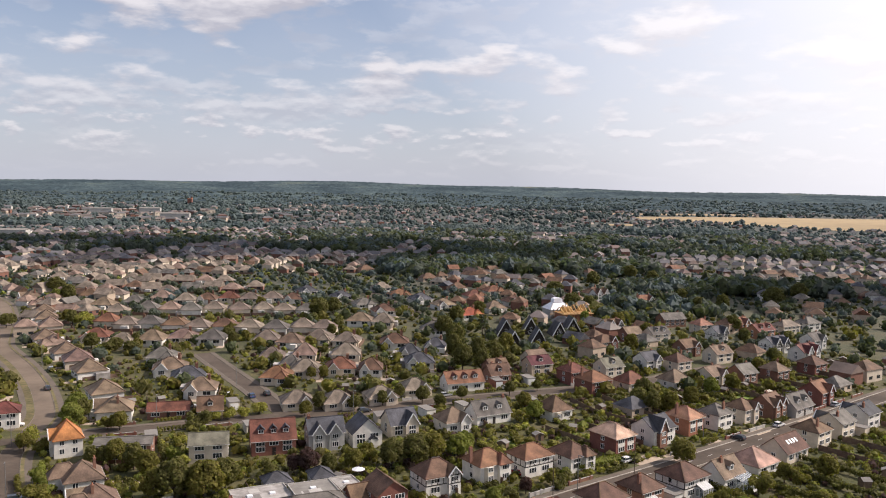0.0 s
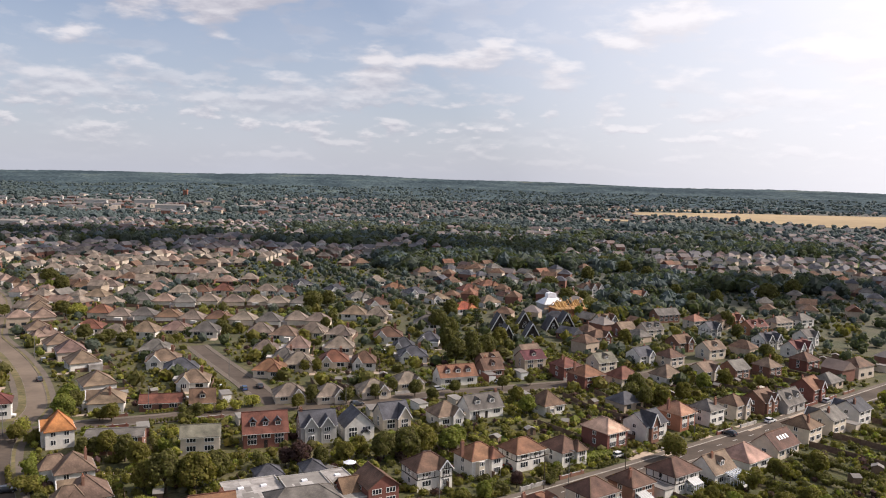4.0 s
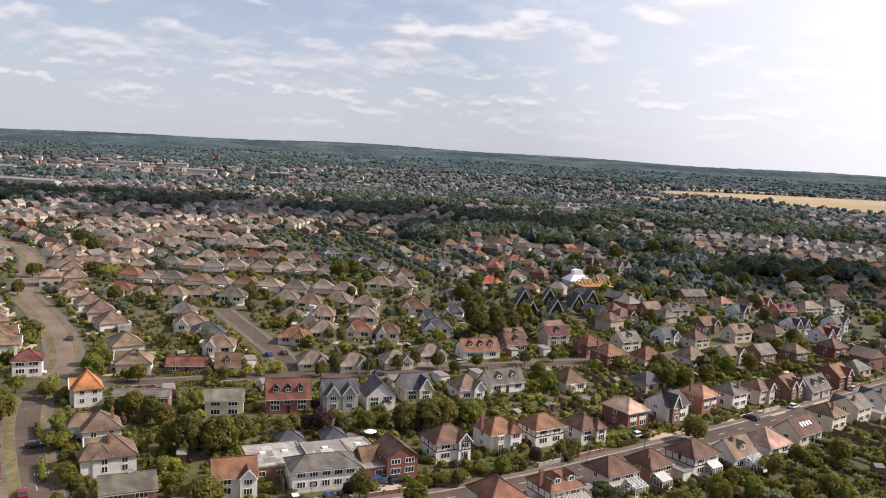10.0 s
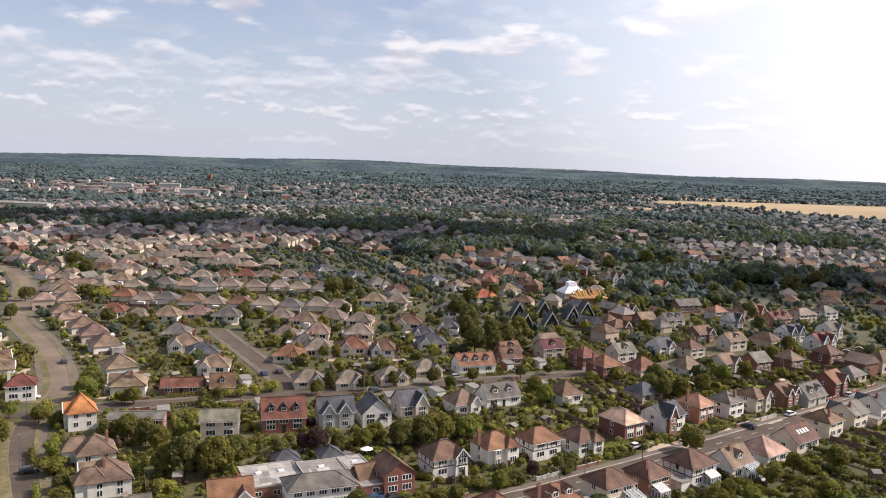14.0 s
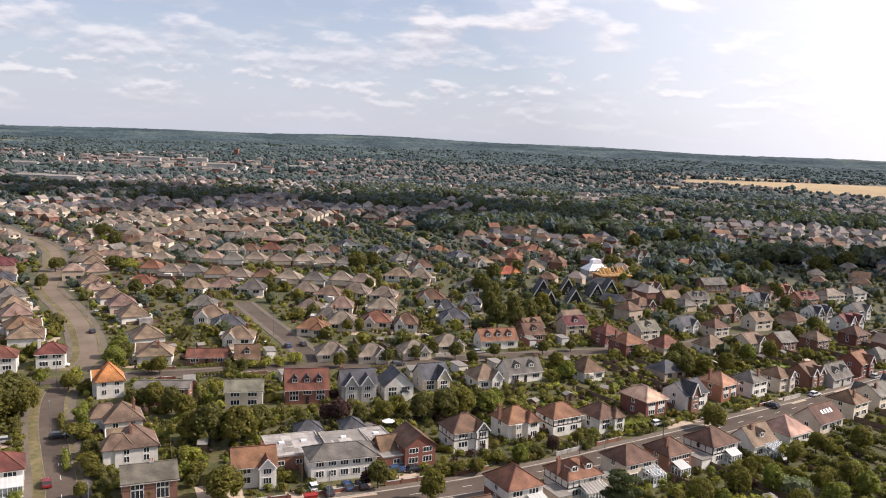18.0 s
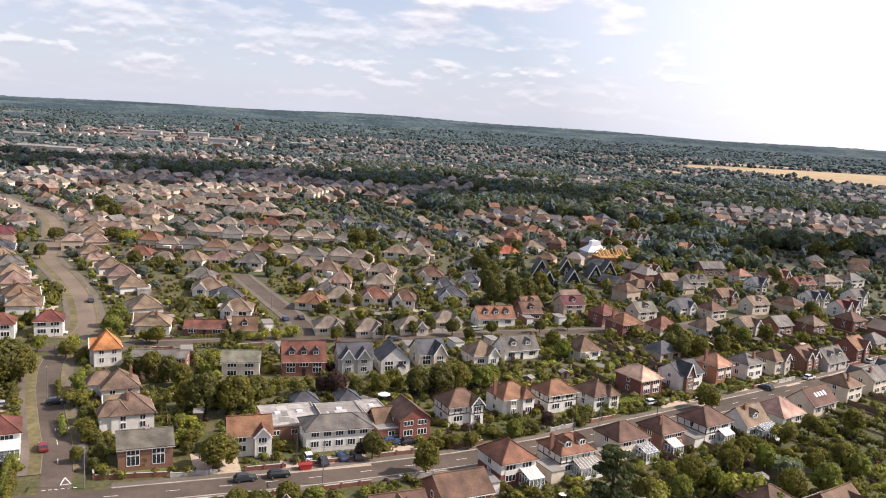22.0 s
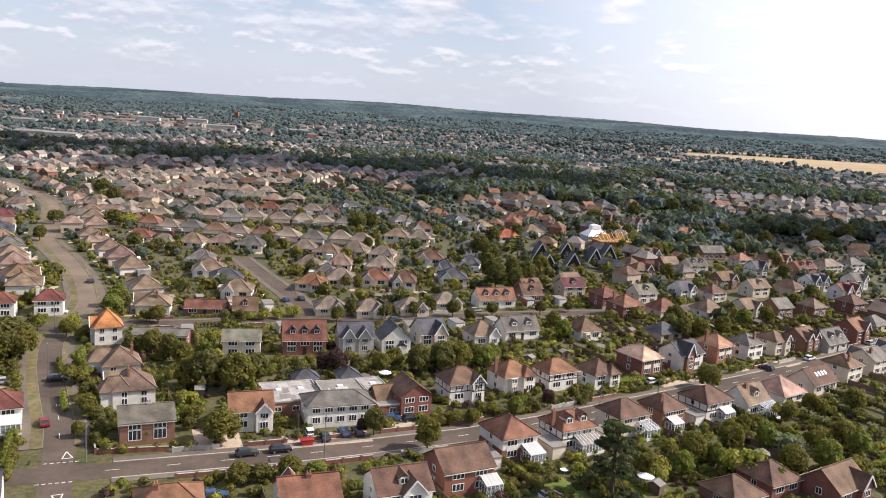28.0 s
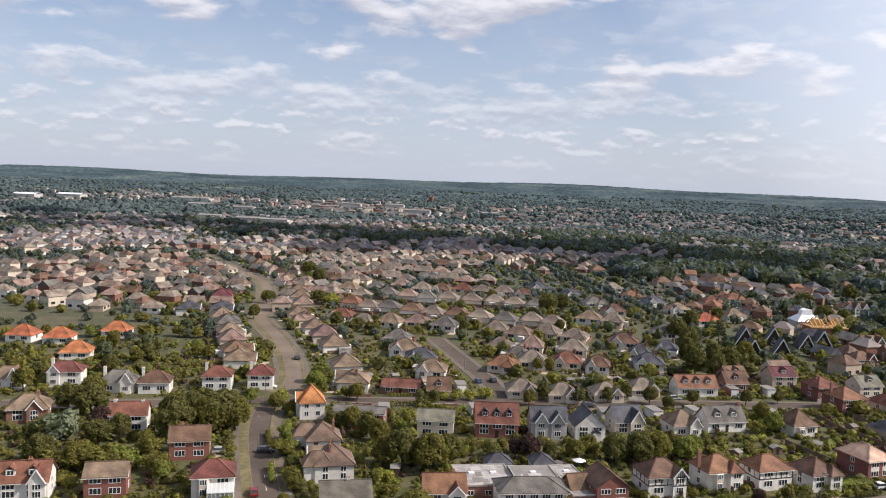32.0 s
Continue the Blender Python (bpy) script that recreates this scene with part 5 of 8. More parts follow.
for x, y, w, turn, roof, wl, sh, more in (
    (80, 292, 9.5, 24, "green_grey", "cream_render", "gable", {"dormers": 1}), (98, 303, 8.8, 28, "slate", "white_render", "gable", {"gables": ((2, 3.2, 0.8, 6.8),)}), (109, 301, 8.6, 28, "brown", "cream_render", "hip", {}),
    (120, 358, 11, 20, "grey", "cream_render", "gable", {"dormers": 2}), (108, 358, 9, 20, "tan", "brown_brick", "gable", {}), (91, 339, 10, 22, "brown", "red_brick", "hip", {"tile_band": "white_render", "gables": ((2.4, 3.2, 0.8, 7.2),)}),
    (123, 329, 9.8, 26, "brown", "brown_brick", "gable", {"gables": ((2.4, 3.6, 0.8, 7.0),)}), (149, 361, 7.4, 24, "slate", "white_render", "gable", {"gables": ((1.4, 3.2, 0.8, 7.8),), "timbers": True}), (150, 382, 9, 22, "salmon", "cream_render", "hip", {}),
    (131, 316, 10.4, 26, "tan", "cream_render", "gable", {"dormers": 1}), (171, 386, 8.4, 30, "red", "orange_brick", "gable", {"gables": ((0, 3.6, 0.8, 7.6),)}), (173, 368, 12.5, 24, "red", "orange_brick", "gable", {"front_n": 4, "dormers": 2}),
    (191, 380, 13.5, 24, "sand", "cream_render", "hip", {"front_n": 4}), (164, 336, 12.5, 26, "slate", "white_render", "gable", {"timbers": True, "gables": ((-3, 3.4, 0.8, 7.6), (3, 3.4, 0.8, 7.6))}), (169, 320, 12.5, 28, "maroon", "white_render", "gable", {"gables": ((-2.8, 3.4, 1, 7.6), (2.8, 3.4, 1, 7.6))}),
    (126, 282, 8.5, 26, "grey", "brown_brick", "gable", {}), (207, 389, 11, 24, "grey", "white_render", "hip", {}), (105, 379, 10, 20, "brown", "white_render", "gable", {"timbers": True, "gables": ((-2.6, 3.6, 0.9, 7.8), (2.6, 3.6, 0.9, 7.8))}),
    (129, 492, 10.5, 18, "brown", "white_render", "gable", {"gables": ((-2.8, 3.6, 0.9, 8.2), (2.8, 3.6, 0.9, 8.2))}), (148, 466, 14, 16, "red", "white_render", "hip", {"front_n": 4, "gables": ((3.4, 4, 1, 7.4),)}), (141, 399, 14.5, 16, "grey", "brown_brick", "gable", {"front_n": 4}),
    (160, 297, 9.2, 30, "brown", "red_brick", "hip", {}), (140, 286, 7.8, 28, "tan", "brown_brick", "hip", {}), (38, 290, 8.4, 24, "brown", "brown_brick", "gable", {"dormers": 1}), (55, 306, 9, 24, "tan", "cream_render", "gable", {}), (186, 345, 9.6, 28, "grey", "white_render", "gable", {"gables": ((2, 3.2, 0.8, 7.2),)})):
    house(x / PLAN / 1.026, y / PLAN / 1.026, turn, w, 8.5, 4.5, 7.5, roof + "_tiles", wl, sh, chimneys=((0.32, 0.05), (-0.3, 0.05)) if w > 10 else ((0.34, 0.08),), **more)

# ---- bungalow estate ----
EST = random.Random(21)
HOMES = []  # x, y, width, roof and turn of each home


def street(turn, *homes):
    for hx, hy, hw, roof in homes:
        HOMES.append((hx, hy, min(10.6, max(7.6, hw)), roof, turn + EST.uniform(-7, 7)))


street(0, (-56, 309, 10.4, "sand"), (-45, 314, 8.3, "sand"), (-33, 318, 7.9, "rose"), (-17, 319, 9.7, "sand"), (-39, 282, 9.0, "russet"), (-30, 291, 9.3, "sand"), (-18, 295, 9.4, "red"), (-7, 294, 7.6, "brown"), (-36, 299, 7.6, "grey"))
street(12, (-76, 322, 10.4, "tan"), (-86, 313, 9.4, "grey"), (-78, 294, 10.3, "tan"), (-69, 282, 10.0, "slate"), (-61, 265, 9.0, "tan"))
street(-4, (2, 342, 10.6, "brown"), (-18, 346, 10.0, "sand"), (-30, 350, 10.2, "sand"), (-41, 344, 10.0, "tan"), (-52, 349, 9.2, "sand"), (20, 372, 10.6, "grey"), (11, 306, 9.6, "slate"), (8, 321, 7.6, "slate"), (19, 336, 7.6, "slate"), (-14, 397, 10.6, "tan"), (-3, 394, 9.2, "sand"))
street(178, (-30, 378, 10, "sand"), (-40, 379, 9.4, "sand"), (-52, 377, 10, "grey"), (-64, 378, 10.6, "sand"), (-76, 381, 10.2, "brown"), (-87, 379, 10.4, "sand"), (-99, 384, 10, "brown"), (-111, 387, 10.6, "grey"), (-121, 385, 9.6, "sand"), (-132, 392, 9.2, "russet"))
street(2, (-124, 354, 10.6, "red"), (-110, 344, 10, "sand"), (-99, 347, 9.8, "tan"), (-88, 353, 10.4, "rose"), (-75, 350, 10.2, "grey"))
street(0, (-113, 462, 9.8, "sand"), (-102, 467, 10, "brown"), (-91, 472, 9.6, "russet"), (-79, 472, 10, "sand"), (-67, 474, 10.2, "sand"), (-55, 471, 9.6, "brown"), (-128, 472, 10, "rose"), (-139, 456, 9.6, "grey"), (-151, 443, 10.6, "tan"))
street(182, (-113, 430, 9.8, "rose"), (-102, 427, 10, "grey"), (-91, 432, 10, "sand"), (-78, 430, 10.4, "sand"), (-66, 433, 9.6, "sand"), (-55, 430, 10, "sand"), (-43, 430, 9.8, "grey"), (-125, 432, 10, "grey"), (-137, 421, 9.8, "sand"))
street(178, (-133, 501, 10, "sand"), (-122, 515, 10.2, "sand"), (-110, 523, 10, "rose"), (-97, 514, 10.6, "sand"), (-85, 527, 10, "sand"), (-146, 513, 10, "sand"), (-158, 521, 10, "tan"), (-157, 483, 10, "sand"), (-170, 478, 9.2, "brown"))
street(2, (-147, 556, 10.4, "sand"), (-135, 555, 10.2, "sand"), (-123, 557, 10.4, "sand"), (-110, 556, 10.6, "tan"), (-159, 562, 10.2, "sand"), (-173, 566, 10, "sand"), (-172, 528, 10.4, "maroon"), (-186, 517, 10.4, "sand"), (-191, 557, 10, "rose"), (-200, 538, 9.8, "sand"))
street(180, (-171, 623, 10.4, "sand"), (-160, 633, 10, "sand"), (-148, 637, 10.4, "sand"), (-134, 609, 10.6, "sand"), (-121, 623, 10, "grey"), (-107, 622, 10, "grey"), (-184, 631, 10.2, "rose"), (-196, 635, 10.2, "sand"), (-208, 629, 10, "sand"), (-220, 640, 10, "tan"), (-222, 568, 10, "sand"), (-226, 612, 10, "sand"))
# homes under the cloud's shade, beside the straight street
street(20, (-50, 503, 10.6, "slate"), (-28, 482, 10.6, "slate"), (-14, 453, 10.2, "grey"), (-5, 524, 10.6, "maroon"), (-47, 638, 10.6, "tan"), (-69, 676, 10.6, "grey"), (-78, 639, 10.6, "tan"), (-18, 635, 10.6, "grey"), (-20, 568, 10.6, "grey"), (-3, 428, 10.6, "brown"), (18, 471, 10.6, "slate"), (30, 452, 10.6, "tan"), (28, 581, 10.6, "slate"), (6, 492, 10.6, "russet"), (-32, 607, 10.6, "brown"))
street(24, (51, 489, 10.6, "russet"), (41, 417, 10.6, "orange"), (44, 525, 10, "slate"), (66, 512, 10.6, "russet"), (85, 547, 10, "sand"), (95, 512, 10, "grey"), (71, 467, 9.8, "brown"), (128, 505, 10.6, "brown"), (110, 472, 10, "tan"), (30, 400, 9.8, "brown"), (57, 440, 9.8, "tan"))
# both sides of the long curving street
for hx, hy, hw, roof in ((-90, 261, 9.4, "tan"), (-80, 240, 8.6, "tan"), (-105, 290, 9, "tan"), (-115, 307, 9, "rose"), (-125, 322, 8.6, "tan"), (-135, 336, 8.4, "rose"), (-144, 350, 8.6, "tan"), (-153, 378, 9, "rose"), (-163, 399, 9, "tan"), (-173, 421, 9.2, "tan"), (-184, 444, 9, "rose"), (-200, 471, 9.4, "tan"), (-213, 489, 9.4, "tan"), (-225, 504, 9.6, "rose"), (-238, 521, 9.6, "tan"), (-251, 538, 9.6, "tan"), (-266, 556, 9.6, "sand"), (-281, 575, 9.6, "tan")) + ((-134, 268, 9.0, "brown"), (-126, 255, 9.0, "tan"), (-144, 285, 9.2, "rose"), (-152, 299, 9.4, "tan"), (-162, 316, 9.4, "grey"), (-171, 329, 9.6, "tan"), (-182, 350, 10.6, "slate"), (-194, 341, 9.6, "slate"), (-200, 385, 10.6, "maroon"), (-216, 430, 10.2, "tan"), (-230, 436, 9.8, "sand"), (-217, 402, 10.2, "rose"), (-247, 463, 10, "tan"), (-261, 480, 10, "sand"), (-296, 520, 10, "tan"), (-279, 500, 10, "tan")):
    near = min(range(len(ROAD_L) - 1), key=lambda i: (ROAD_L[i].x - hx) ** 2 + (ROAD_L[i].y - hy) ** 2)
    d = ROAD_L[near + 1] - ROAD_L[near]
    left = d.x * (hy - ROAD_L[near].y) - d.y * (hx - ROAD_L[near].x) > 0
    HOMES.append((hx, hy, hw, roof, math.degrees(math.atan2(d.y, d.x)) + (0 if left else 180) + EST.uniform(-6, 6)))
TEMPLATES = {}
for roof, wl, styles in (("sand", "cream_render", 3), ("rose", "cream_render", 2), ("tan", "white_render", 2), ("grey", "white_render", 2), ("brown", "white_render", 1), ("russet", "cream_render", 1), ("red", "cream_render", 1), ("slate", "white_render", 1), ("maroon", "cream_render", 1), ("orange", "white_render", 1)):
    for style in range(styles):
        wings = {} if style == 1 else {"gables": ((-2.6, 3.6, 0.9, 5.0),)} if (style + len(roof)) % 2 else {"hip_wings": ((2.6, 4.0, 1.1, 5.2),)}
        TEMPLATES.setdefault(roof, []).append(house(-66, 296, 0, 10.2, 9.6, 2.8, 6.3 if style else 6.0, roof + "_tiles", wl, chimneys=((0.25, 0.1),) if style == 0 else (), front_n=2, side_windows=False, back_windows=False, lights=2, **wings))
TAKEN[:] = TAKEN[:-sum(len(t) for t in TEMPLATES.values())]


CELLS, SORTED = {}, [0]


def clear(x, y, reach):
    for a, b, r in TAKEN[SORTED[0]:]:
        CELLS.setdefault((int(a // 30), int(b // 30)), []).append((a, b, r))
    SORTED[0] = len(TAKEN)
    i, j = int(x // 30), int(y // 30)
    return all((x - a) ** 2 + (y - b) ** 2 > (reach + r) ** 2 for p in (-1, 0, 1) for q in (-1, 0, 1) for a, b, r in CELLS.get((i + p, j + q), ()))


FAR = []
spots = []
made = 0
HOMES.sort(key=lambda h: math.hypot(h[0], h[1]))
for px, py, hw, roof, r in HOMES:
    if near_road(px, py, 8.5) or not clear(px, py, 3.0):
        continue
    TAKEN.append((px, py, 5.6))
    spots.append((px, py, r))
    if made < 98:
        b = copy_thing(EST.choice(TEMPLATES[roof]), pose(px, py, 0, 0, 0, r) @ Matrix.Diagonal((hw / 8.3, 1.12, EST.uniform(1.06, 1.2), 1)))
        tagged(b, group="bungalows of the estate")
        made += 1
    else:
        FAR.append((px, py, r, hw + 0.5, 9.2, 2.7, 6.1, EST.random()))
for some in TEMPLATES.values():
    for t in some:
        for o in (*t.children_recursive, t):
            bpy.data.objects.remove(o)

# ---- the further town: joined masses of houses and trees ----
RF = np.random.default_rng(5)

# ---- single trees ----
tree("oak", -46.9, 175.6, 10, 0.95)
tree("ash", -40.5, 175.5, 10, 1)
tree("oak", -37.2, 180.8, 8.6, 0.95)
tree("ash", -51.6, 176.7, 7.7, 0.95)
tree("dome", -36.7, 147.8, 6.9, 1.3)
tree("dome", -99.2, 184.9, 10, 1)
tree("dome", -94.6, 189.1, 9.5, 1)
tree("oak", -106.2, 188.0, 10, 1)
tree("lime", -88.7, 230.7, 7.7, 1.1)
tree("oak", -88.2, 237.3, 6.9, 0.95)
tree("bush", -78.3, 228.4, 4.3, 0.95)
tree("ash", -74.7, 227.2, 6, 0.95)
tree("laurel", -53.1, 231.5, 4.7, 0.95)
tree("laurel", -55.0, 229.3, 4.3, 0.95)
tree("gold", -50.9, 236.4, 3.4, 0.95)
tree("gold", -46.8, 237.2, 3.4, 0.95)
tree("gold", -43.1, 239.9, 3.4, 0.95)
tree("gold", -38.9, 242.8, 4.7, 0.95)
tree("ash", -63.1, 147.0, 3.4, 0.95)
tree("bush", -75.6, 174.9, 4.3, 1.1)
tree("privet", -79.7, 186.0, 4.3, 0.95)
tree("laurel", -69.8, 166.9, 4.3, 1.1)
tree("bush", -67.2, 159.3, 4.3, 1.1)
tree("privet", -74.6, 176.9, 4.3, 0.95)
tree("bush", -64.9, 156.6, 3.4, 0.95)
tree("laurel", -59.5, 147.5, 3.4, 0.95)
tree("gold", -57.1, 142.7, 2.6, 0.95)
tree("laurel", -59.0, 143.7, 3, 0.95)
tree("bush", -49.9, 147.4, 2.6, 0.95)
tree("privet", -50.8, 146.5, 3, 0.95)
tree("plum", -19.6, 191.6, 6.9, 1)
tree("plum", -23.2, 192.3, 5.2, 0.95)
tree("ash", -9.5, 194.5, 6, 0.95)
tree("oak", -14.9, 192.3, 5.2, 0.95)
tree("oak", 0.2, 196.0, 7.7, 1.1)
tree("oak", 5.8, 196.9, 8.6, 1.1)
tree("ash", 10.1, 199.4, 8.6, 1)
tree("lime", 16.7, 201.8, 7.3, 1.2)
tree("lime", 19.2, 206.8, 6, 0.95)
tree("bush", -5.5, 198.2, 5.2, 0.95)
tree("laurel", -28.5, 191.4, 4.3, 0.95)
tree("ash", 2.6, 150.1, 7.3, 0.85)
tree("oak", -8.1, 155.5, 6.5, 0.81)
tree("plum", -10.5, 156.6, 3.4, 0.95)
tree("laurel", 26.3, 174.0, 3.4, 0.95)
tree("lime", 21.6, 170.7, 4.7, 0.95)
tree("bush", 17.2, 170.1, 2.6, 1.1)
tree("laurel", 12.5, 166.3, 2.8, 1.1)
tree("ash", 12.0, 164.0, 3.9, 0.95)
tree("bush", 7.9, 164.1, 2.9, 1.1)
tree("bush", 4.3, 162.1, 2.9, 1.2)
tree("plum", 30.0, 178.0, 4.3, 0.95)
tree("laurel", 38.2, 181.0, 3, 1)
tree("ash", 36.6, 183.3, 3.4, 0.95)
tree("dome", 73.1, 196.6, 6.5, 1.1)
tree("pine", 35.1, 134.3, 14.5, 0.85)
tree("gold", 62.3, 145.0, 6.9, 0.95)
tree("dome", 54.4, 150.1, 6.9, 0.95)
tree("gold", 45.6, 141.9, 6, 0.95)
tree("lime", 58.5, 149.4, 5.2, 0.95)
tree("lime", 72.1, 158.8, 6.9, 0.85)
tree("olive", 75.7, 156.6, 6, 0.95)
tree("dome", 72.3, 146.2, 6.9, 0.95)
tree("ash", 83.1, 160.2, 6, 0.95)
tree("ash", 90.8, 164.0, 6, 0.95)
tree("lime", 91.5, 158.5, 6, 0.95)
tree("lime", 80.3, 149.5, 7.7, 0.95)
tree("privet", 65.8, 140.9, 5.2, 1)
tree("ash", 64.9, 157.9, 6.9, 0.95)
tree("lime", 50.2, 143.6, 6, 0.95)
tree("ash", 43.5, 141.7, 6, 0.95)
tree("ash", 104.0, 185.0, 6.9, 0.95)
tree("bush", 95.1, 180.3, 4.3, 1)
tree("ash", 92.7, 183.4, 5.2, 0.95)
tree("bush", 82.5, 175.2, 5.2, 0.95)
tree("ash", 71.3, 168.9, 4.3, 0.95)
tree("lime", -102.0, 213.2, 5.2, 0.95)
tree("gold", -93.6, 214.8, 5.2, 0.95)
tree("bush", -88.3, 207.8, 4.3, 0.95)
tree("ash", -92.8, 209.6, 5.2, 0.95)
tree("ash", -66.9, 199.2, 6.9, 0.95)
tree("oak", -61.4, 195.6, 6.9, 0.95)
tree("ash", -57.5, 191.8, 6.9, 0.95)
tree("oak", -69.6, 198.8, 5.2, 0.95)
tree("oak", -72.2, 198.3, 5.2, 0.95)
tree("privet", -53.2, 201.6, 4.3, 0.95)
tree("gold", -54.7, 213.9, 3.4, 0.95)
tree("gold", -47.1, 163.6, 4.7, 0.95)
tree("privet", -47.1, 157.5, 3.4, 0.95)
tree("oak", -48.9, 161.8, 3.9, 0.95)
tree("bush", -44.6, 157.8, 3.4, 0.95)
tree("laurel", -44.2, 153.6, 3, 0.95)
tree("oak", 26.9, 299.0, 11, 0.85)
tree("oak", 34.0, 295.9, 10, 0.85)
tree("oak", 40.0, 312.0, 10, 0.95)
tree("oak", 27.8, 342.7, 12, 0.85)
tree("oak", 25.7, 368.9, 10, 0.95)
tree("ash", 48.6, 336.2, 8.6, 0.95)
tree("oak", 33.3, 402.4, 10, 0.95)
tree("oak", 46.8, 424.5, 9.5, 0.95)
tree("oak", 103.3, 453.0, 10, 1.2)
tree("oak", 105.1, 510.6, 10, 1.3)
tree("oak", 111.1, 445.7, 9.5, 1)
tree("lime", 98.9, 406.0, 6.9, 0.95)
tree("oak", 172.2, 630.4, 13, 1.1)
tree("oak", 180.6, 599.0, 12, 1)
tree("oak", 139.9, 551.3, 12, 0.95)
tree("oak", 188.1, 570.5, 11, 0.95)
tree("oak", 179.4, 489.6, 8.6, 1.1)
tree("oak", 173.7, 446.7, 9.5, 0.95)
tree("oak", 77.4, 247.4, 7.7, 0.95)
tree("oak", 80.1, 241.7, 7.7, 0.95)
tree("ash", 85.6, 242.7, 7.7, 0.95)
tree("oak", 81.3, 254.7, 8.6, 0.95)
tree("lime", 107.1, 263.2, 6.9, 0.95)
tree("ash", 116.8, 268.7, 6.9, 0.95)
tree("ash", 95.3, 250.8, 6.9, 0.95)
tree("lime", 42.1, 234.6, 6.9, 1)
tree("ash", 41.4, 246.9, 6, 0.95)
tree("oak", 49.5, 269.8, 4.3, 0.95)
tree("oak", 39.2, 263.8, 5.2, 0.95)
tree("oak", 22.9, 258.3, 5.2, 0.95)
tree("oak", 15.2, 248.3, 5.2, 0.95)
tree("oak", 2.8, 259.9, 5.2, 0.95)
tree("oak", 10.0, 254.2, 6, 0.95)
tree("oak", -2.5, 251.6, 5.2, 0.95)
tree("oak", -11.1, 246.4, 5.2, 0.95)
tree("oak", -21.8, 247.6, 6, 0.95)
tree("ash", -25.3, 240.2, 5.2, 0.95)
tree("ash", 112.8, 394.3, 8.6, 0.95)
tree("ash", 118.3, 367.3, 7.7, 0.95)
tree("ash", 102.4, 338.4, 7.7, 0.95)
tree("oak", 164.8, 379.9, 9.5, 0.95)
tree("oak", 158.4, 352.6, 7.7, 0.95)
tree("ash", 143.8, 289.7, 8.6, 0.95)
tree("ash", 136.8, 292.4, 7.7, 0.95)
tree("oak", 150.5, 308.6, 7.7, 0.95)
tree("oak", 189.8, 451.8, 10, 0.95)
tree("oak", 224.9, 462.9, 13, 1.2)
tree("oak", 256.5, 493.5, 12, 1.1)
tree("oak", -161.5, 340.9, 6.9, 0.95)
tree("oak", -175.6, 385.1, 7.7, 0.95)
tree("oak", -121.4, 339.2, 6.9, 1.2)
tree("oak", -110.7, 335.6, 6, 1.2)
tree("oak", -105.0, 344.2, 6, 0.95)
tree("gold", -145.8, 395.8, 6.9, 0.95)
tree("oak", -149.5, 394.5, 7.7, 1)
tree("oak", -181.2, 473.7, 9.5, 1.1)
tree("lime", -186.8, 471.2, 7.7, 0.95)
tree("oak", -35.5, 415.6, 12, 1.1)
tree("oak", -29.1, 427.6, 10, 1)
tree("oak", -66.1, 348.9, 6, 0.95)
tree("ash", -62.6, 357.0, 5.2, 0.95)
tree("oak", -25.9, 368.2, 6, 0.95)
tree("oak", -26.3, 328.1, 4.3, 0.95)
tree("ash", -27.6, 286.0, 5.2, 0.95)
tree("ash", -23.6, 286.9, 5.2, 0.95)
tree("oak", -36.0, 288.6, 3.4, 0.95)
tree("ash", -69.2, 444.7, 7.7, 0.95)
tree("plum", -124.6, 177.6, 6.9, 1.1)
tree("bush", -112.6, 153.7, 5.2, 1.2)
tree("bush", -107.2, 153.8, 5.2, 1.2)
tree("privet", -104.8, 158.0, 5.2, 1.2)
tree("ash", -106.0, 167.0, 6, 1)
tree("bush", -97.4, 157.0, 4.3, 1.1)
tree("laurel", -135.0, 167.3, 6, 1.1)
tree("privet", -125.8, 154.6, 5.2, 1.2)
tree("ash", -144.3, 202.4, 7.7, 1)
tree("oak", -140.9, 192.0, 6.9, 0.95)
tree("lime", -92.8, 151.9, 5.2, 0.95)
tree("bush", -116.9, 150.5, 5.2, 1.1)
tree("ash", -144.2, 259.5, 5.2, 0.95)
tree("bush", -181.4, 286.7, 5.2, 1.2)
tree("privet", -197.5, 292.1, 4.3, 1.3)
tree("laurel", -201.2, 334.6, 4.3, 1.2)
tree("bush", -186.5, 333.4, 4.3, 1.2)
tree("privet", -200.1, 278.4, 5.2, 1.1)
tree("oak", -104.9, 177.8, 12, 1)
tree("oak", -97.5, 187.2, 12, 1.1)
tree("oak", -104.4, 187.1, 9.5, 0.95)
tree("oak", -134.2, 186.4, 10, 1.1)
tree("oak", -142.6, 188.7, 8.6, 0.95)
tree("olive", -129.6, 169.2, 8.6, 0.95)
tree("oak", -119.4, 168.5, 6.9, 1.1)
tree("oak", -117.0, 173.5, 6.9, 1)
tree("ash", -112.6, 152.0, 7.7, 1.1)
tree("ash", -102.4, 162.5, 6, 1.1)
tree("oak", -122.3, 152.2, 7.7, 1.1)
tree("ash", -99.5, 146.6, 6, 0.95)
tree("ash", -214.8, 271.9, 5.2, 0.95)
tree("oak", -159.7, 253.1, 6, 1.1)
tree("ash", -180.6, 264.3, 6.9, 0.95)
tree("oak", -157.4, 228.4, 6.9, 0.95)
tree("ash", -158.3, 244.6, 6, 0.95)
tree("lime", -138.8, 220.9, 6, 0.95)
tree("ash", -168.3, 202.8, 7.7, 0.95)
tree("oak", -172.7, 214.9, 6, 1)
tree("oak", -169.9, 291.7, 5.2, 1.4)
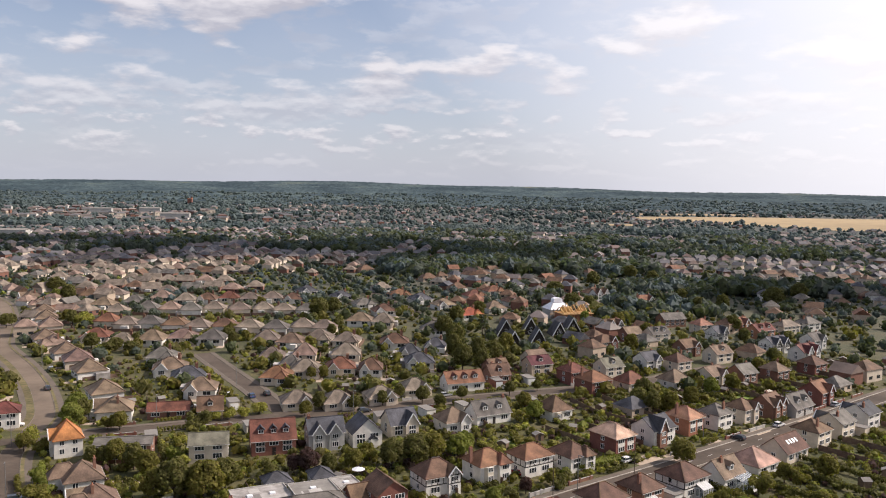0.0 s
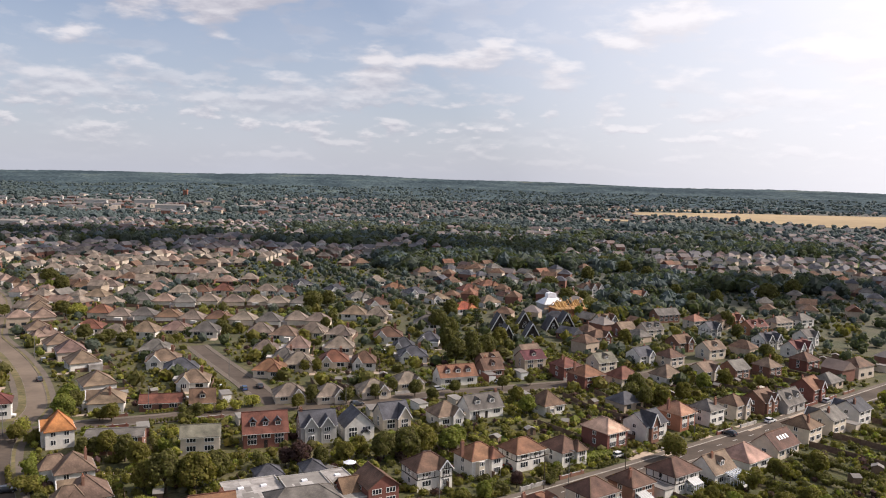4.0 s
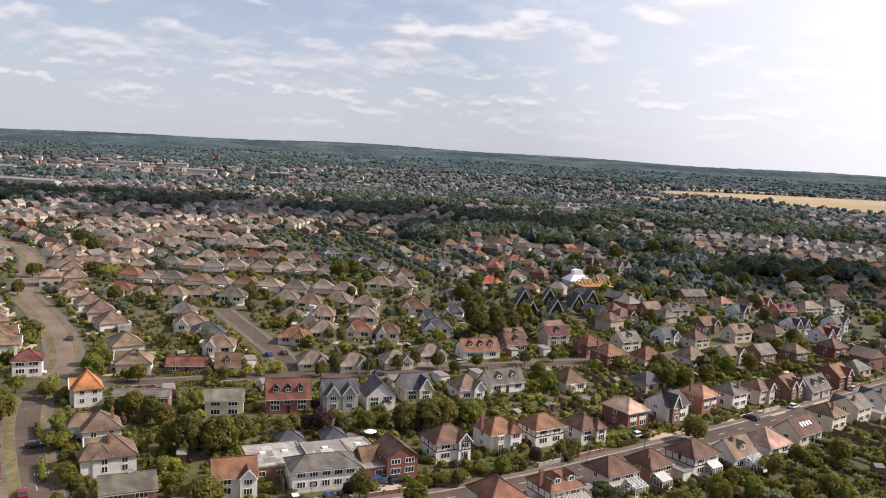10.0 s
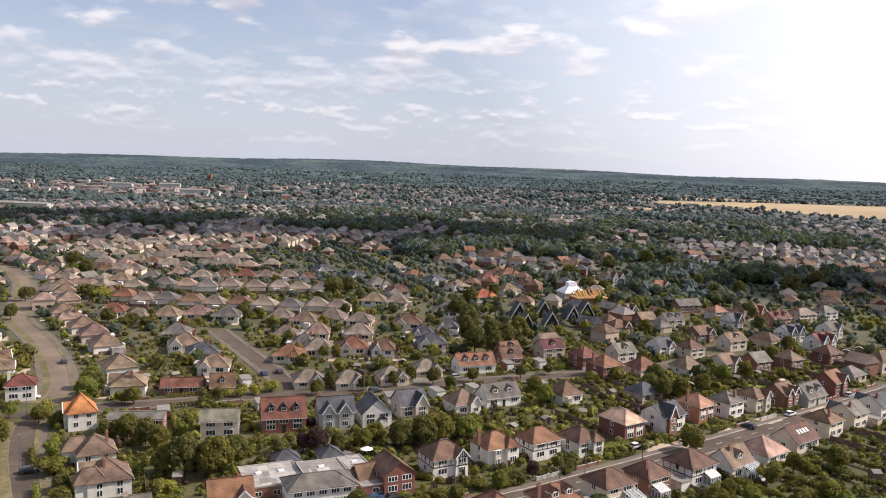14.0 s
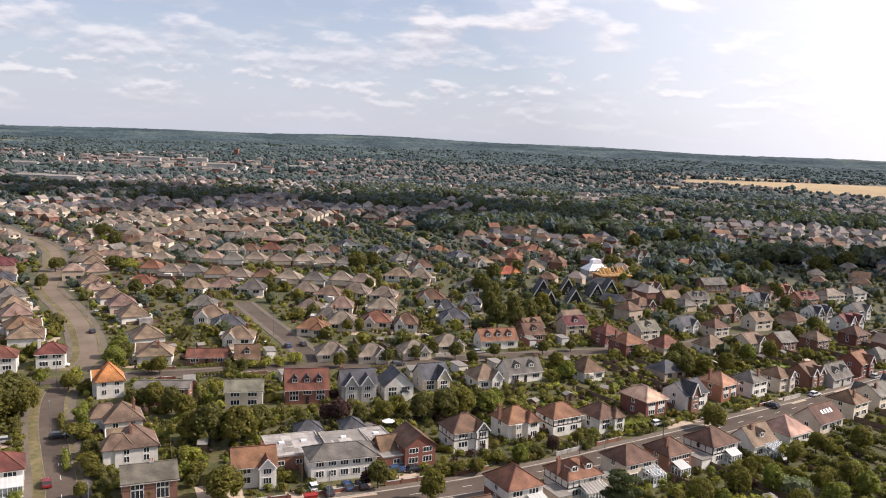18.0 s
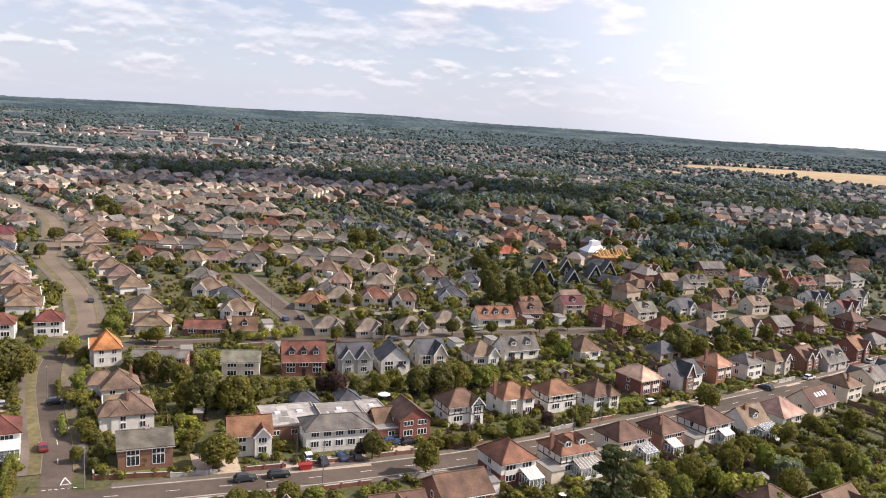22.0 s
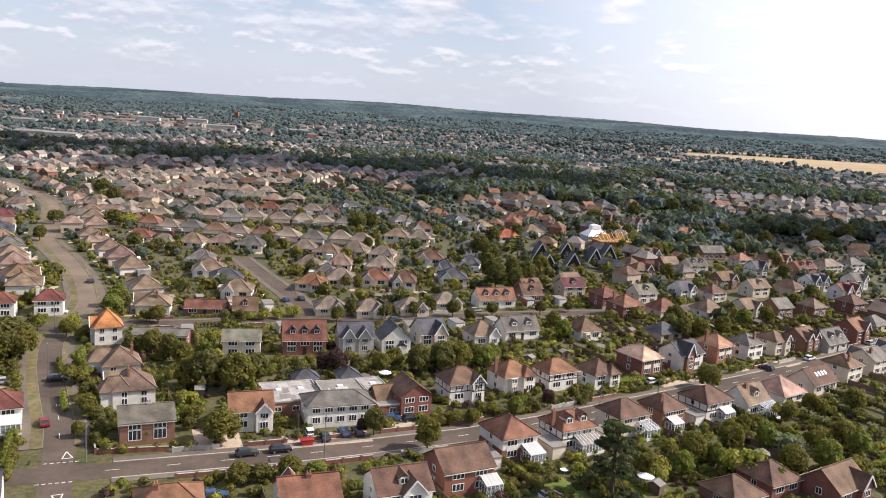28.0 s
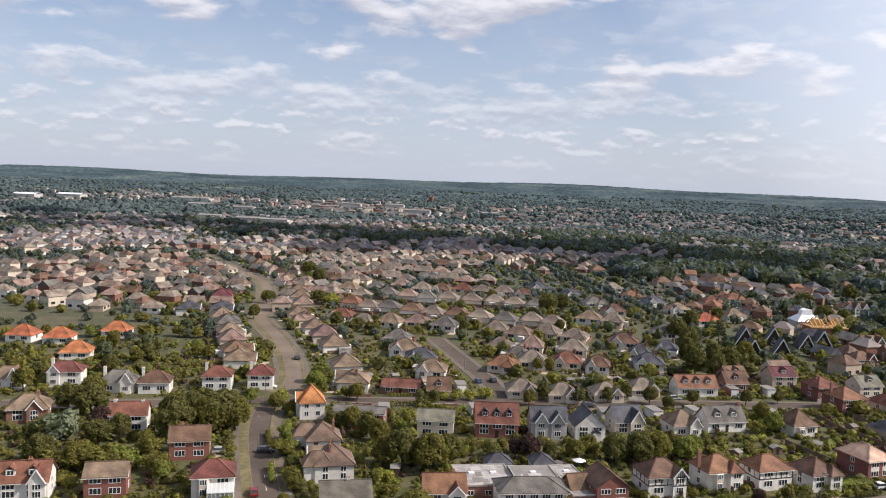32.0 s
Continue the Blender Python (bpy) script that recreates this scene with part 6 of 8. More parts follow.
tree("lime", -148.7, 267.4, 5.2, 1.2)
tree("ash", -140.7, 260.9, 5.2, 0.95)

for kind, x, y, h, spread in (("ash", -29.5, 131.5, 4.2, 1.2), ("laurel", -25.6, 133.2, 3.6, 1.3), ("ash", -21.4, 135, 4.4, 1.2), ("privet", -16.6, 136.4, 3.0, 1.3), ("pine", -34, 432, 9, 1.7), ("oak", -198, 500, 11, 1.2), ("oak", -188, 492, 8, 1.1), ("ash", -154, 401, 7, 1.1), ("gold", -145, 399, 6, 1.1), ("laurel", -112, 333, 4.5, 1.7), ("laurel", -103, 333, 5, 1.4), ("oak", -70, 356, 6.5, 1.1), ("gold", -64, 356, 4, 1.2), ("oak", -24, 383, 6.5, 1.0), ("oak", -39, 352, 5, 1.1), ("lime", -92, 243, 7, 1.2), ("oak", -176, 392, 6, 1.0), ("oak", -165, 350, 5.5, 1.1), ("oak", 26, 330, 9, 0.9), ("pine", 30, 345, 11, 0.8), ("oak", 35, 322, 9, 0.8), ("pine", 43, 374, 10, 0.8), ("oak", 41, 318, 8, 0.9), ("oak", 24, 369, 10, 0.9), ("ash", 47, 335, 7, 0.9)):
    tree(kind, x, y, h, spread)

# ---- other buildings ----
def flat_block(x, y, rot, w, d, h, wall, roof, label, rooflights=0):
    b = tagged(new("annexe"), label, "building")
    b.matrix_basis = pose(x, y, 0, 0, 0, rot)
    part("wall", boxes((-w / 2, w / 2, -d / 2, d / 2, 0, h)), M[wall], b)
    part("roof", boxes((-w / 2 - 0.15, w / 2 + 0.15, -d / 2 - 0.15, d / 2 + 0.15, h + 0.003, h + 0.2)), M[roof], b)
    for k in range(4):
        along, off = (w, d) if k % 2 == 0 else (d, w)
        part("parapet", boxes((-along / 2 - 0.2, along / 2 - 0.02, -off / 2 - 0.2, -off / 2 - 0.02, h + 0.2, h + 0.42)), M["concrete"], b, at=pose(0, 0, 0, 0, 0, 90 * k))
    rng = random.Random(int(w * 100 + d))
    for k in range(5):
        px, py, sx, sy = rng.uniform(-0.35, 0.35) * w, rng.uniform(-0.35, 0.35) * d, rng.uniform(0.6, 0.14 * w), rng.uniform(0.6, 0.14 * d)
        part("roof_patch", boxes((px - sx, px + sx, py - sy, py + sy, h + 0.204, h + 0.225 + 0.006 * k)), M[rng.choice(("felt_roof", "felt_roof", "concrete"))], b)
    for k in range(rooflights):
        part("rooflight", boxes((-0.6, 0.6, -0.5, 0.5, 0, 0.3)), M["white_sheet"], b, at=Matrix.Translation((-w / 2 + w * (k + 0.7) / (rooflights + 0.4), 0.1 * d, h + 0.2)))
    for k in range(max(1, int(w / 3.5))):
        window(b, 1.5, 1.1, Matrix.Translation((-w / 2 + (k + 0.5) * w / max(1, int(w / 3.5)), -d / 2, 1.1)), 2)
    TAKEN.append((x, y, max(w, d) * 0.6))
    return b


flat_block(-27.2, 169.5, 21, 11.5, 12, 3.0, "brown_brick", "flat_roof", "single-storey extension under a pale flat roof", 2)
flat_block(-16.6, 171.8, 21, 9, 9.5, 3.6, "cream_render", "felt_roof", "extension with a grey felt roof", 1)
flat_block(-9.8, 176.5, 24, 5, 9, 3.1, "cream_render", "flat_roof", "low extension with a patched pale flat roof", 1)
house(-23.2, 162.5, 20, 6.5, 6, 3.0, 5.0, "slate_tiles", "grey_render", chimneys=(), label="small grey outbuilding with a dark hipped roof")
house(-14.5, 164.5, 20, 5.5, 6, 3.4, 5.4, "slate_tiles", "grey_render", chimneys=(), side_windows=False, label="grey outbuilding with a dark pitched roof")
flat_block(-6.2, 168.8, 24, 6, 6.5, 2.6, "red_brick", "felt_roof", "brick double garage with a felt roof")
house(-6.5, 153.5, 25, 5.5, 6.5, 3.2, 5.8, "brown_tiles", "red_brick", "gable", chimneys=(), label="brick wing with a brown pitched roof")


def a_frame(x, y, rot, w, d, h):
    b = tagged(new("chalet"), "dark steep A-frame chalet with white gable edges", "chalet", "dark A-frame chalets")
    b.matrix_basis = pose(x, y, 0, 0, 0, rot)
    part("gable_wall", prism(bmesh.new(), [(-w / 2 + 0.3, 0), (w / 2 - 0.3, 0), (0, h - 0.5)], -d / 2 + 0.4, d / 2 - 0.4), M["timber"], b)
    r, _ = gable_shape(-w / 2, w / 2, -d / 2, d / 2, 0.3, h, "y", 0.1, 0.2)
    part("roof", r, M["slate_tiles"], b)
    for s in (-1, 1):
        part("bargeboard", bar(bmesh.new(), (s * w / 2, -d / 2 - 0.16, 0.2), (0, -d / 2 - 0.16, h + 0.15), 0.17), M["white_paint"], b)
    window(b, 1.1, 1.1, Matrix.Translation((0, -d / 2 + 0.4, 2.4)), 2)
    window(b, 2.2, 1.5, Matrix.Translation((0, -d / 2 + 0.4, 0.5)), 3)
    TAKEN.append((x, y, d * 0.6))


for x, y, turn, w in ((53, 372, 2, 8.6), (66, 378, -4, 8.6), (52, 342, 4, 8.8), (64, 348, -2, 8.8), (78, 374, 6, 7.0), (87, 385, 3, 7.4)):
    a_frame(x, y, turn, w, 9.0, w * 0.9)

# a house being built: sheeted roof and bare timber frame
site = tagged(new("building_site"), "unfinished house with white sheeted roof and bare timber frame", "building")
site.matrix_basis = pose(88.5, 425, 0, 0, 0, 14)
part("wall", boxes((-6, 6, -5, 5, 0, 4.8)), M["grey_render"], site)
sh, sl = hip_shape(-6, 6, -5, 5, 4.9, 9.3, 0.35)
sheet = part("sheeting", sh, M["white_sheet"], site, "bright white plastic sheeting")
ridge_tiles(sheet, sl, "grey_render", 0.14)
part("top_cover", prism(bmesh.new(), [(-2.9, 8.2), (2.3, 8.2), (2.0, 10.1), (-0.4, 10.5), (-2.5, 10.0)], -1.9, 1.9), M["white_sheet"], site)
for k in range(7):
    part("scaffold_pole", bar(bmesh.new(), (-6.6 + 2.0 * k, -5.7, 0), (-6.6 + 2.0 * k, -5.7, 5.6), 0.06), M["steel"], site)
part("scaffold_board", boxes((-6.8, 6.0, -6.2, -5.3, 2.6, 2.75)), M["new_wood"], site)
part("sheathing", boxes((-3.5, 3.0, -11.8, -11.6, 4.3, 7.4)), M["new_wood"], site, "fresh yellow timber boarding")
part("gable_boarding", prism(bmesh.new(), [(6, 4.3), (12.2, 4.3), (9.1, 8.2)], -9.6, -9.4), M["new_wood"], site)
for k in range(9):
    part("rafter", bar(bmesh.new(), (-4 + 1.9 * k, -17, 4.4), (-4 + 1.9 * k, -11.5, 7.2 + (k % 3)), 0.16), M["new_wood"], site)
    part("stud", bar(bmesh.new(), (-4 + 1.9 * k, -17, 0), (-4 + 1.9 * k, -17, 4.6), 0.16), M["new_wood"], site)
    part("back_rafter", bar(bmesh.new(), (-4 + 1.9 * k, -7, 4.4), (-4 + 1.9 * k, -11.5, 7.2 + (k % 3)), 0.16), M["new_wood"], site)
part("deck", boxes((-5, 12.5, -17.5, -6.6, 3.9, 4.3)), M["new_wood"], site, "fresh yellow boards")
part("lower_wall", boxes((-4.5, 12, -17, -6.6, 0, 3.9)), M["orange_brick"], site)
TAKEN.append((88, 420, 14))

# ---- boundary walls, fences, hedges, sheds ----
def fence(x0, y0, x1, y1, h=1.7, mat="fence_wood", name="fence", label="weathered brown wooden garden fence"):
    L = math.hypot(x1 - x0, y1 - y0)
    n = max(1, round(L / 2.4))
    f = tagged(new(name), label, "fence")
    f.matrix_basis = pose(x0, y0, 0, 0, 0, math.degrees(math.atan2(y1 - y0, x1 - x0)))
    panel = mesh_of("panel", boxes((0.06, L / n - 0.06, -0.03, 0.03, 0.08, h)), M[mat])
    post = mesh_of("post", boxes((-0.06, 0.06, -0.06, 0.06, 0, h + 0.1)), M[mat])
    for k in range(n):
        part("panel", panel, None, f, at=Matrix.Translation((L * k / n, 0, 0)))
        part("post", post, None, f, at=Matrix.Translation((L * k / n, 0, 0)))
    part("post", post, None, f, at=Matrix.Translation((L, 0, 0)))
    return f


def garden_wall(pts, h, mat="red_brick", label="low red brick front garden wall"):
    for (x0, y0), (x1, y1) in zip(pts, pts[1:]):
        L = math.hypot(x1 - x0, y1 - y0)
        g = tagged(new("garden_wall"), label, "wall")
        g.matrix_basis = pose(x0, y0, 0, 0, 0, math.degrees(math.atan2(y1 - y0, x1 - x0)))
        part("brickwork", boxes((0, L, -0.11, 0.11, 0, h)), M[mat], g)
        part("coping", boxes((-0.03, L + 0.03, -0.15, 0.15, h + 0.003, h + 0.07)), M["concrete"], g)
        for k in range(int(L / 3.5) + 1):
            part("pier", boxes((-0.2, 0.2, -0.2, 0.2, 0, h + 0.25)), M[mat], g, at=Matrix.Translation((min(L, 3.5 * k), 0, 0)))


def shed(x, y, rot, w=2.6, d=2.0, roof="felt_roof", mat="fence_wood"):
    s = tagged(new("garden_shed"), "small timber garden shed with a felt roof", "shed", "garden sheds")
    s.matrix_basis = pose(x, y, 0, 0, 0, rot)
    part("wall", prism(bmesh.new(), [(-w / 2, 0), (w / 2, 0), (w / 2, 1.8), (0, 2.3), (-w / 2, 1.8)], -d / 2, d / 2), M[mat], s)
    r, _ = gable_shape(-w / 2, w / 2, -d / 2, d / 2, 1.8, 2.32, "y", 0.15, 0.06)
    part("roof", r, M[roof], s)
    part("door", boxes((-0.4, 0.4, -d / 2 - 0.04, -d / 2 + 0.01, 0.05, 1.75)), M["timber"], s)
    TAKEN.append((x, y, 1.6))


def garage(x, y, rot, roof="felt_roof", wall="cream_render"):
    g = tagged(new("garage"), "single garage with a flat felt roof", "garage", "garages")
    g.matrix_basis = pose(x, y, 0, 0, 0, rot)
    part("wall", boxes((-1.5, 1.5, -2.8, 2.8, 0, 2.4)), M[wall], g)
    part("roof", boxes((-1.65, 1.65, -2.95, 2.95, 2.403, 2.6)), M[roof], g)
    part("door", boxes((-1.2, 1.2, -2.86, -2.78, 0.02, 2.1)), M["white_paint"], g)
    TAKEN.append((x, y, 3.0))


def along(line, lo, hi):
    """Points and unit directions of a street between two shares of its length."""
    n = len(line)
    return [(line[i], (line[i + 1] - line[i]).normalized()) for i in range(int(lo * n), min(n - 1, int(hi * n)))]


# plots on both sides of the main street: a wall or hedge at the front, fences between, sheds behind
PL = random.Random(8)
for line, off_front, depth, step in ((ROAD_A, 5.6, 34, 3), (ROAD_B, 5.0, 26, 3)):
    pts = along(line, 0.2 if line is ROAD_A else 0.3, 0.86)
    for k in range(0, len(pts) - step, step):
        p, d = pts[k]
        q = pts[k + step][0]
        for side in (-1, 1):
            s = Vector((-d.y, d.x, 0)) * side
            if any((p - Vector((gx, gy, 0))).length < gr + 5 for gx, gy, gr in JUNCTIONS):
                continue
            a, b = p + s * off_front, q + s * off_front
            roll = PL.random()
            m = a.lerp(b, 0.62)
            if roll < 0.5:
                garden_wall([(a.x, a.y), (m.x, m.y)], 0.8, PL.choice(("red_brick", "brown_brick", "concrete")), "low front garden wall beside the footway")
            elif roll < 0.8:
                hedge([(a.x, a.y), (m.x, m.y)], 0.9, PL.uniform(1.2, 1.8), PL.choice(("leaf_mid", "leaf_dark", "leaf_light")), k + 7)
            f0, f1 = p + s * (off_front + 9), p + s * (off_front + depth)
            if PL.random() < 0.6:
                fence(f0.x, f0.y, f1.x, f1.y)
            else:
                hedge([(f0.x, f0.y), (f1.x, f1.y)], 1.1, PL.uniform(1.5, 2.2), PL.choice(("leaf_mid", "leaf_dark")), k + 40)
            e = p.lerp(q, PL.uniform(0.3, 0.7)) + s * (off_front + depth - 5)
            if PL.random() < 0.7 and clear(e.x, e.y, 1.5):
                shed(e.x, e.y, PL.uniform(0, 180))
            e = p.lerp(q, 0.9) + s * (off_front + 8)
            if PL.random() < 0.5 and clear(e.x, e.y, 1.6):
                garage(e.x, e.y, math.degrees(math.atan2(d.y, d.x)) + (0 if side > 0 else 180), "felt_roof", PL.choice(("cream_render", "red_brick", "white_render")))
for side, lo, hi, wide, mat in ((1, 128, 146, 1.5, "leaf_mid"), (1, 146, 170, 1.3, "leaf_light"), (1, 178, 196, 1.4, "leaf_dark"), (-1, 146, 163, 1.6, "leaf_dark"), (-1, 163, 176, 1.8, "leaf_mid"), (-1, 178, 200, 1.5, "leaf_light"), (-1, 203, 214, 1.3, "leaf_mid")):
    row = [(p.x - d.y * side * 7.3, p.y + d.x * side * 7.3) for p, d in along(ROAD_L, 0, 0.6) if lo < p.y < hi]
    hedge(row[::2] if len(row) > 4 else row, wide, 1.2 + wide * 0.5, mat, int(lo), "leafy boundary hedge beside the side street")
hedge([(-70.6, 158), (-73, 163), (-75, 167)], 1.3, 1.9, "leaf_light", 3, "tall leafy hedge beside the side street")
hedge([(-81.5, 180.5), (-85.5, 189)], 1.2, 1.8, "leaf_mid", 4, "tall leafy hedge beside the side street")
hedge([(45.5, 192.6), (57, 198.2)], 3.2, 2.3, "leaf_light", 5, "broad clipped hedge before the house")
hedge([(-78, 143), (-83, 153)], 1.0, 1.7, "leaf_mid", 6)
hedge([(-69.3, 131.5), (-74, 143), (-78, 152.5)], 1.2, 1.8, "leaf_light", 14, "tall narrow hedge beside the grass verge")
garden_wall([(-57.2, 140.2), (-45, 143.2)], 0.9)
garden_wall([(-57.2, 140.2), (-60.5, 147)], 0.9)


def lawn(x, y, rot, w, d, mat="lawn", label="mown green lawn behind a house", cat="lawn", z=0.03):
    o = part(cat.replace(" ", "_"), boxes((-w / 2, w / 2, -d / 2, d / 2, 0, z)), M[mat], at=pose(x, y, 0.002, 0, 0, rot))
    tagged(o, label, cat, kind="structure")


for x, y, r, w, d in ((-50.5, 144.6, 18, 9, 3.4), (33, 212, 30, 8, 12), (52, 216, 32, 9, 14), (115, 262, 35, 10, 9), (12, 124, 28, 12, 8), (27, 134, 30, 8, 12), (-24, 138.5, 20, 8, 4), (40, 140, 32, 9, 10), (-30, 122, 18, 9, 7), (-75, 138, 26, 7, 5), (65, 222, 32, 8, 12), (5, 209, 25, 9, 10), (-96, 170, 26, 9, 8)):
    lawn(x, y, r, w, d)
for x, y, r, w, d in ((64.5, 200.2, 33, 9, 5), (74, 203, 33, 7, 4.5), (-17, 152.6, 20, 17, 6), (-1.5, 164, 24, 8, 8), (-90, 172, 26, 10, 5), (-60, 187.5, 15, 9, 3), (-36, 150, 20, 5, 9), (20, 128, 29, 5, 4), (-40.5, 150.5, 22, 4, 8), (88, 214, 34, 6, 5), (105, 224, 35, 7, 5), (125, 236, 35, 9, 5)):
    lawn(x, y, r, w, d, "paving", "pale paved drive or terrace beside a house", "paving", 0.035)


# ---- garden furniture ----
def parasol(x, y, mat, words):
    p = tagged(new("garden_parasol"), words, "parasol")
    p.matrix_basis = pose(x, y, 0)
    part("pole", tube(bmesh.new(), (0, 0, 0), (0, 0, 2.5), 0.035, 0.03, 8), M["chrome"], p)
    part("base", tube(bmesh.new(), (0, 0, 0), (0, 0, 0.12), 0.35, 0.3, 10), M["concrete"], p)
    part("canopy", tube(bmesh.new(), (0, 0, 2.0), (0, 0, 2.6), 1.6, 0.08, 8), M[mat], p)


def garden_table(x, y):
    t = tagged(new("garden_table"), "white round garden table on a terrace", "table")
    t.matrix_basis = pose(x, y, 0)
    part("tabletop", tube(bmesh.new(), (0, 0, 0.7), (0, 0, 0.75), 0.8, 0.8, 14), M["white_paint"], t)
    for k in range(4):
        part("leg", tube(bmesh.new(), (0.5 * math.cos(k * 1.5708), 0.5 * math.sin(k * 1.5708), 0), (0.4 * math.cos(k * 1.5708), 0.4 * math.sin(k * 1.5708), 0.7), 0.03, 0.03, 6), M["white_paint"], t)


def summerhouse(x, y):
    g = tagged(new("summerhouse"), "small wooden summerhouse with a brown pointed roof", "summerhouse")
    g.matrix_basis = pose(x, y, 0)
    part("wall", tube(bmesh.new(), (0, 0, 0), (0, 0, 2.1), 1.5, 1.5, 6), M["fence_wood"], g)
    part("roof", tube(bmesh.new(), (0, 0, 2.103), (0, 0, 3.3), 1.8, 0.1, 6), M["brown_tiles"], g)
    part("finial", tube(bmesh.new(), (0, 0, 3.3), (0, 0, 3.7), 0.06, 0.02, 6), M["white_paint"], g)


garden_table(28.2, 143.0)
parasol(42.4, 139.3, "white_sheet", "open white parasol over a lawn")
parasol(-7.9, 189.3, "white_sheet", "large pale parasol behind a brick house")
summerhouse(76.6, 152.5)
parasol(126.3, 261.4, "cream_render", "cream parasol in a back garden")

# ---- more houses at the edges of the view ----
house(-59, 103, 22, 10, 8.5, 4.8, 7.6, "slate_tiles", "white_render", "gable", gables=((2, 4, 1, 7.2),), label="white house with a dark slate roof beside the junction")
house(59, 127, 30, 9, 9, 3.0, 6.0, "brown_tiles", "red_brick", chimneys=(), label="bungalow with a dark brown hipped roof among trees")
house(50.5, 120.5, 30, 9, 9, 3.0, 6.0, "brown_tiles", "brown_brick", chimneys=(), label="bungalow with a dark brown hipped roof among trees")
house(69.5, 126, 34, 11, 9, 3.0, 6.4, "brown_tiles", "red_brick", "gable", chimneys=(), gables=((3, 4, 1.2, 5.8),), label="brick bungalow with brown gabled roof")
hedge([(-58, 117.5), (-55.5, 112)], 1.4, 2.0, "leaf_light", 12, "bright green clipped hedge at the corner")
fence(20.5, 137, 33, 121.5)
fence(9, 126, 20, 114)

# ---- vehicles ----
def car(x, y, rot, paint, label, length=4.2, height=1.45, z=0.05):
    c = tagged(new("car"), label, "car")
    c.matrix_basis = pose(x, y, z, 0, 0, rot)
    L, Wd = length / 2, 0.88
    prof = [(-L, 0.35), (L, 0.32), (L, 0.62), (L * 0.9, 0.78), (L * 0.42, 0.92), (-L * 0.94, 0.95), (-L, 0.7)]
    body = prism(bmesh.new(), prof, -Wd, Wd)
    bmesh.ops.bevel(body, geom=[e for e in body.edges if abs(e.verts[0].co.y - e.verts[1].co.y) < 0.01], offset=0.09, segments=2, affect="EDGES")
    part("body", body, M[paint], c)
    cab = bmesh.new()
    lo = [cab.verts.new(p) for p in ((-L * 0.92, -Wd + 0.05, 0.93), (L * 0.40, -Wd + 0.05, 0.90), (L * 0.40, Wd - 0.05, 0.90), (-L * 0.92, Wd - 0.05, 0.93))]
    hi = [cab.verts.new(p) for p in ((-L * 0.72, -Wd + 0.22, height - 0.06), (L * 0.05, -Wd + 0.22, height - 0.06), (L * 0.05, Wd - 0.22, height - 0.06), (-L * 0.72, Wd - 0.22, height - 0.06))]
    for i in range(4):
        cab.faces.new((lo[i], lo[(i + 1) % 4], hi[(i + 1) % 4], hi[i]))
    cab.faces.new(hi), cab.faces.new(lo[::-1])
    part("cabin_glass", cab, M["glass"], c, "dark glass all round")
    part("roof", boxes((-L * 0.74, L * 0.07, -Wd + 0.2, Wd - 0.2, height - 0.058, height)), M[paint], c)
    for sx in (-0.62, 0.64):
        for sy in (-1, 1):
            wh = part("wheel", tube(bmesh.new(), (sx * L, sy * (Wd - 0.2), 0.32), (sx * L, sy * (Wd + 0.01), 0.32), 0.32, 0.32, 12), M["tyre"], c)
            part("rim", tube(bmesh.new(), (sx * L, sy * (Wd + 0.012), 0.32), (sx * L, sy * (Wd + 0.03), 0.32), 0.2, 0.19, 10), M["chrome"], wh)
    for sy in (-0.6, 0.6):
        part("headlight", boxes((L - 0.03, L + 0.02, sy - 0.16, sy + 0.16, 0.56, 0.7)), M["white_paint"], c)
        part("tail_light", boxes((-L - 0.02, -L + 0.03, sy - 0.15, sy + 0.15, 0.66, 0.84)), M["car_red"], c)
    return c


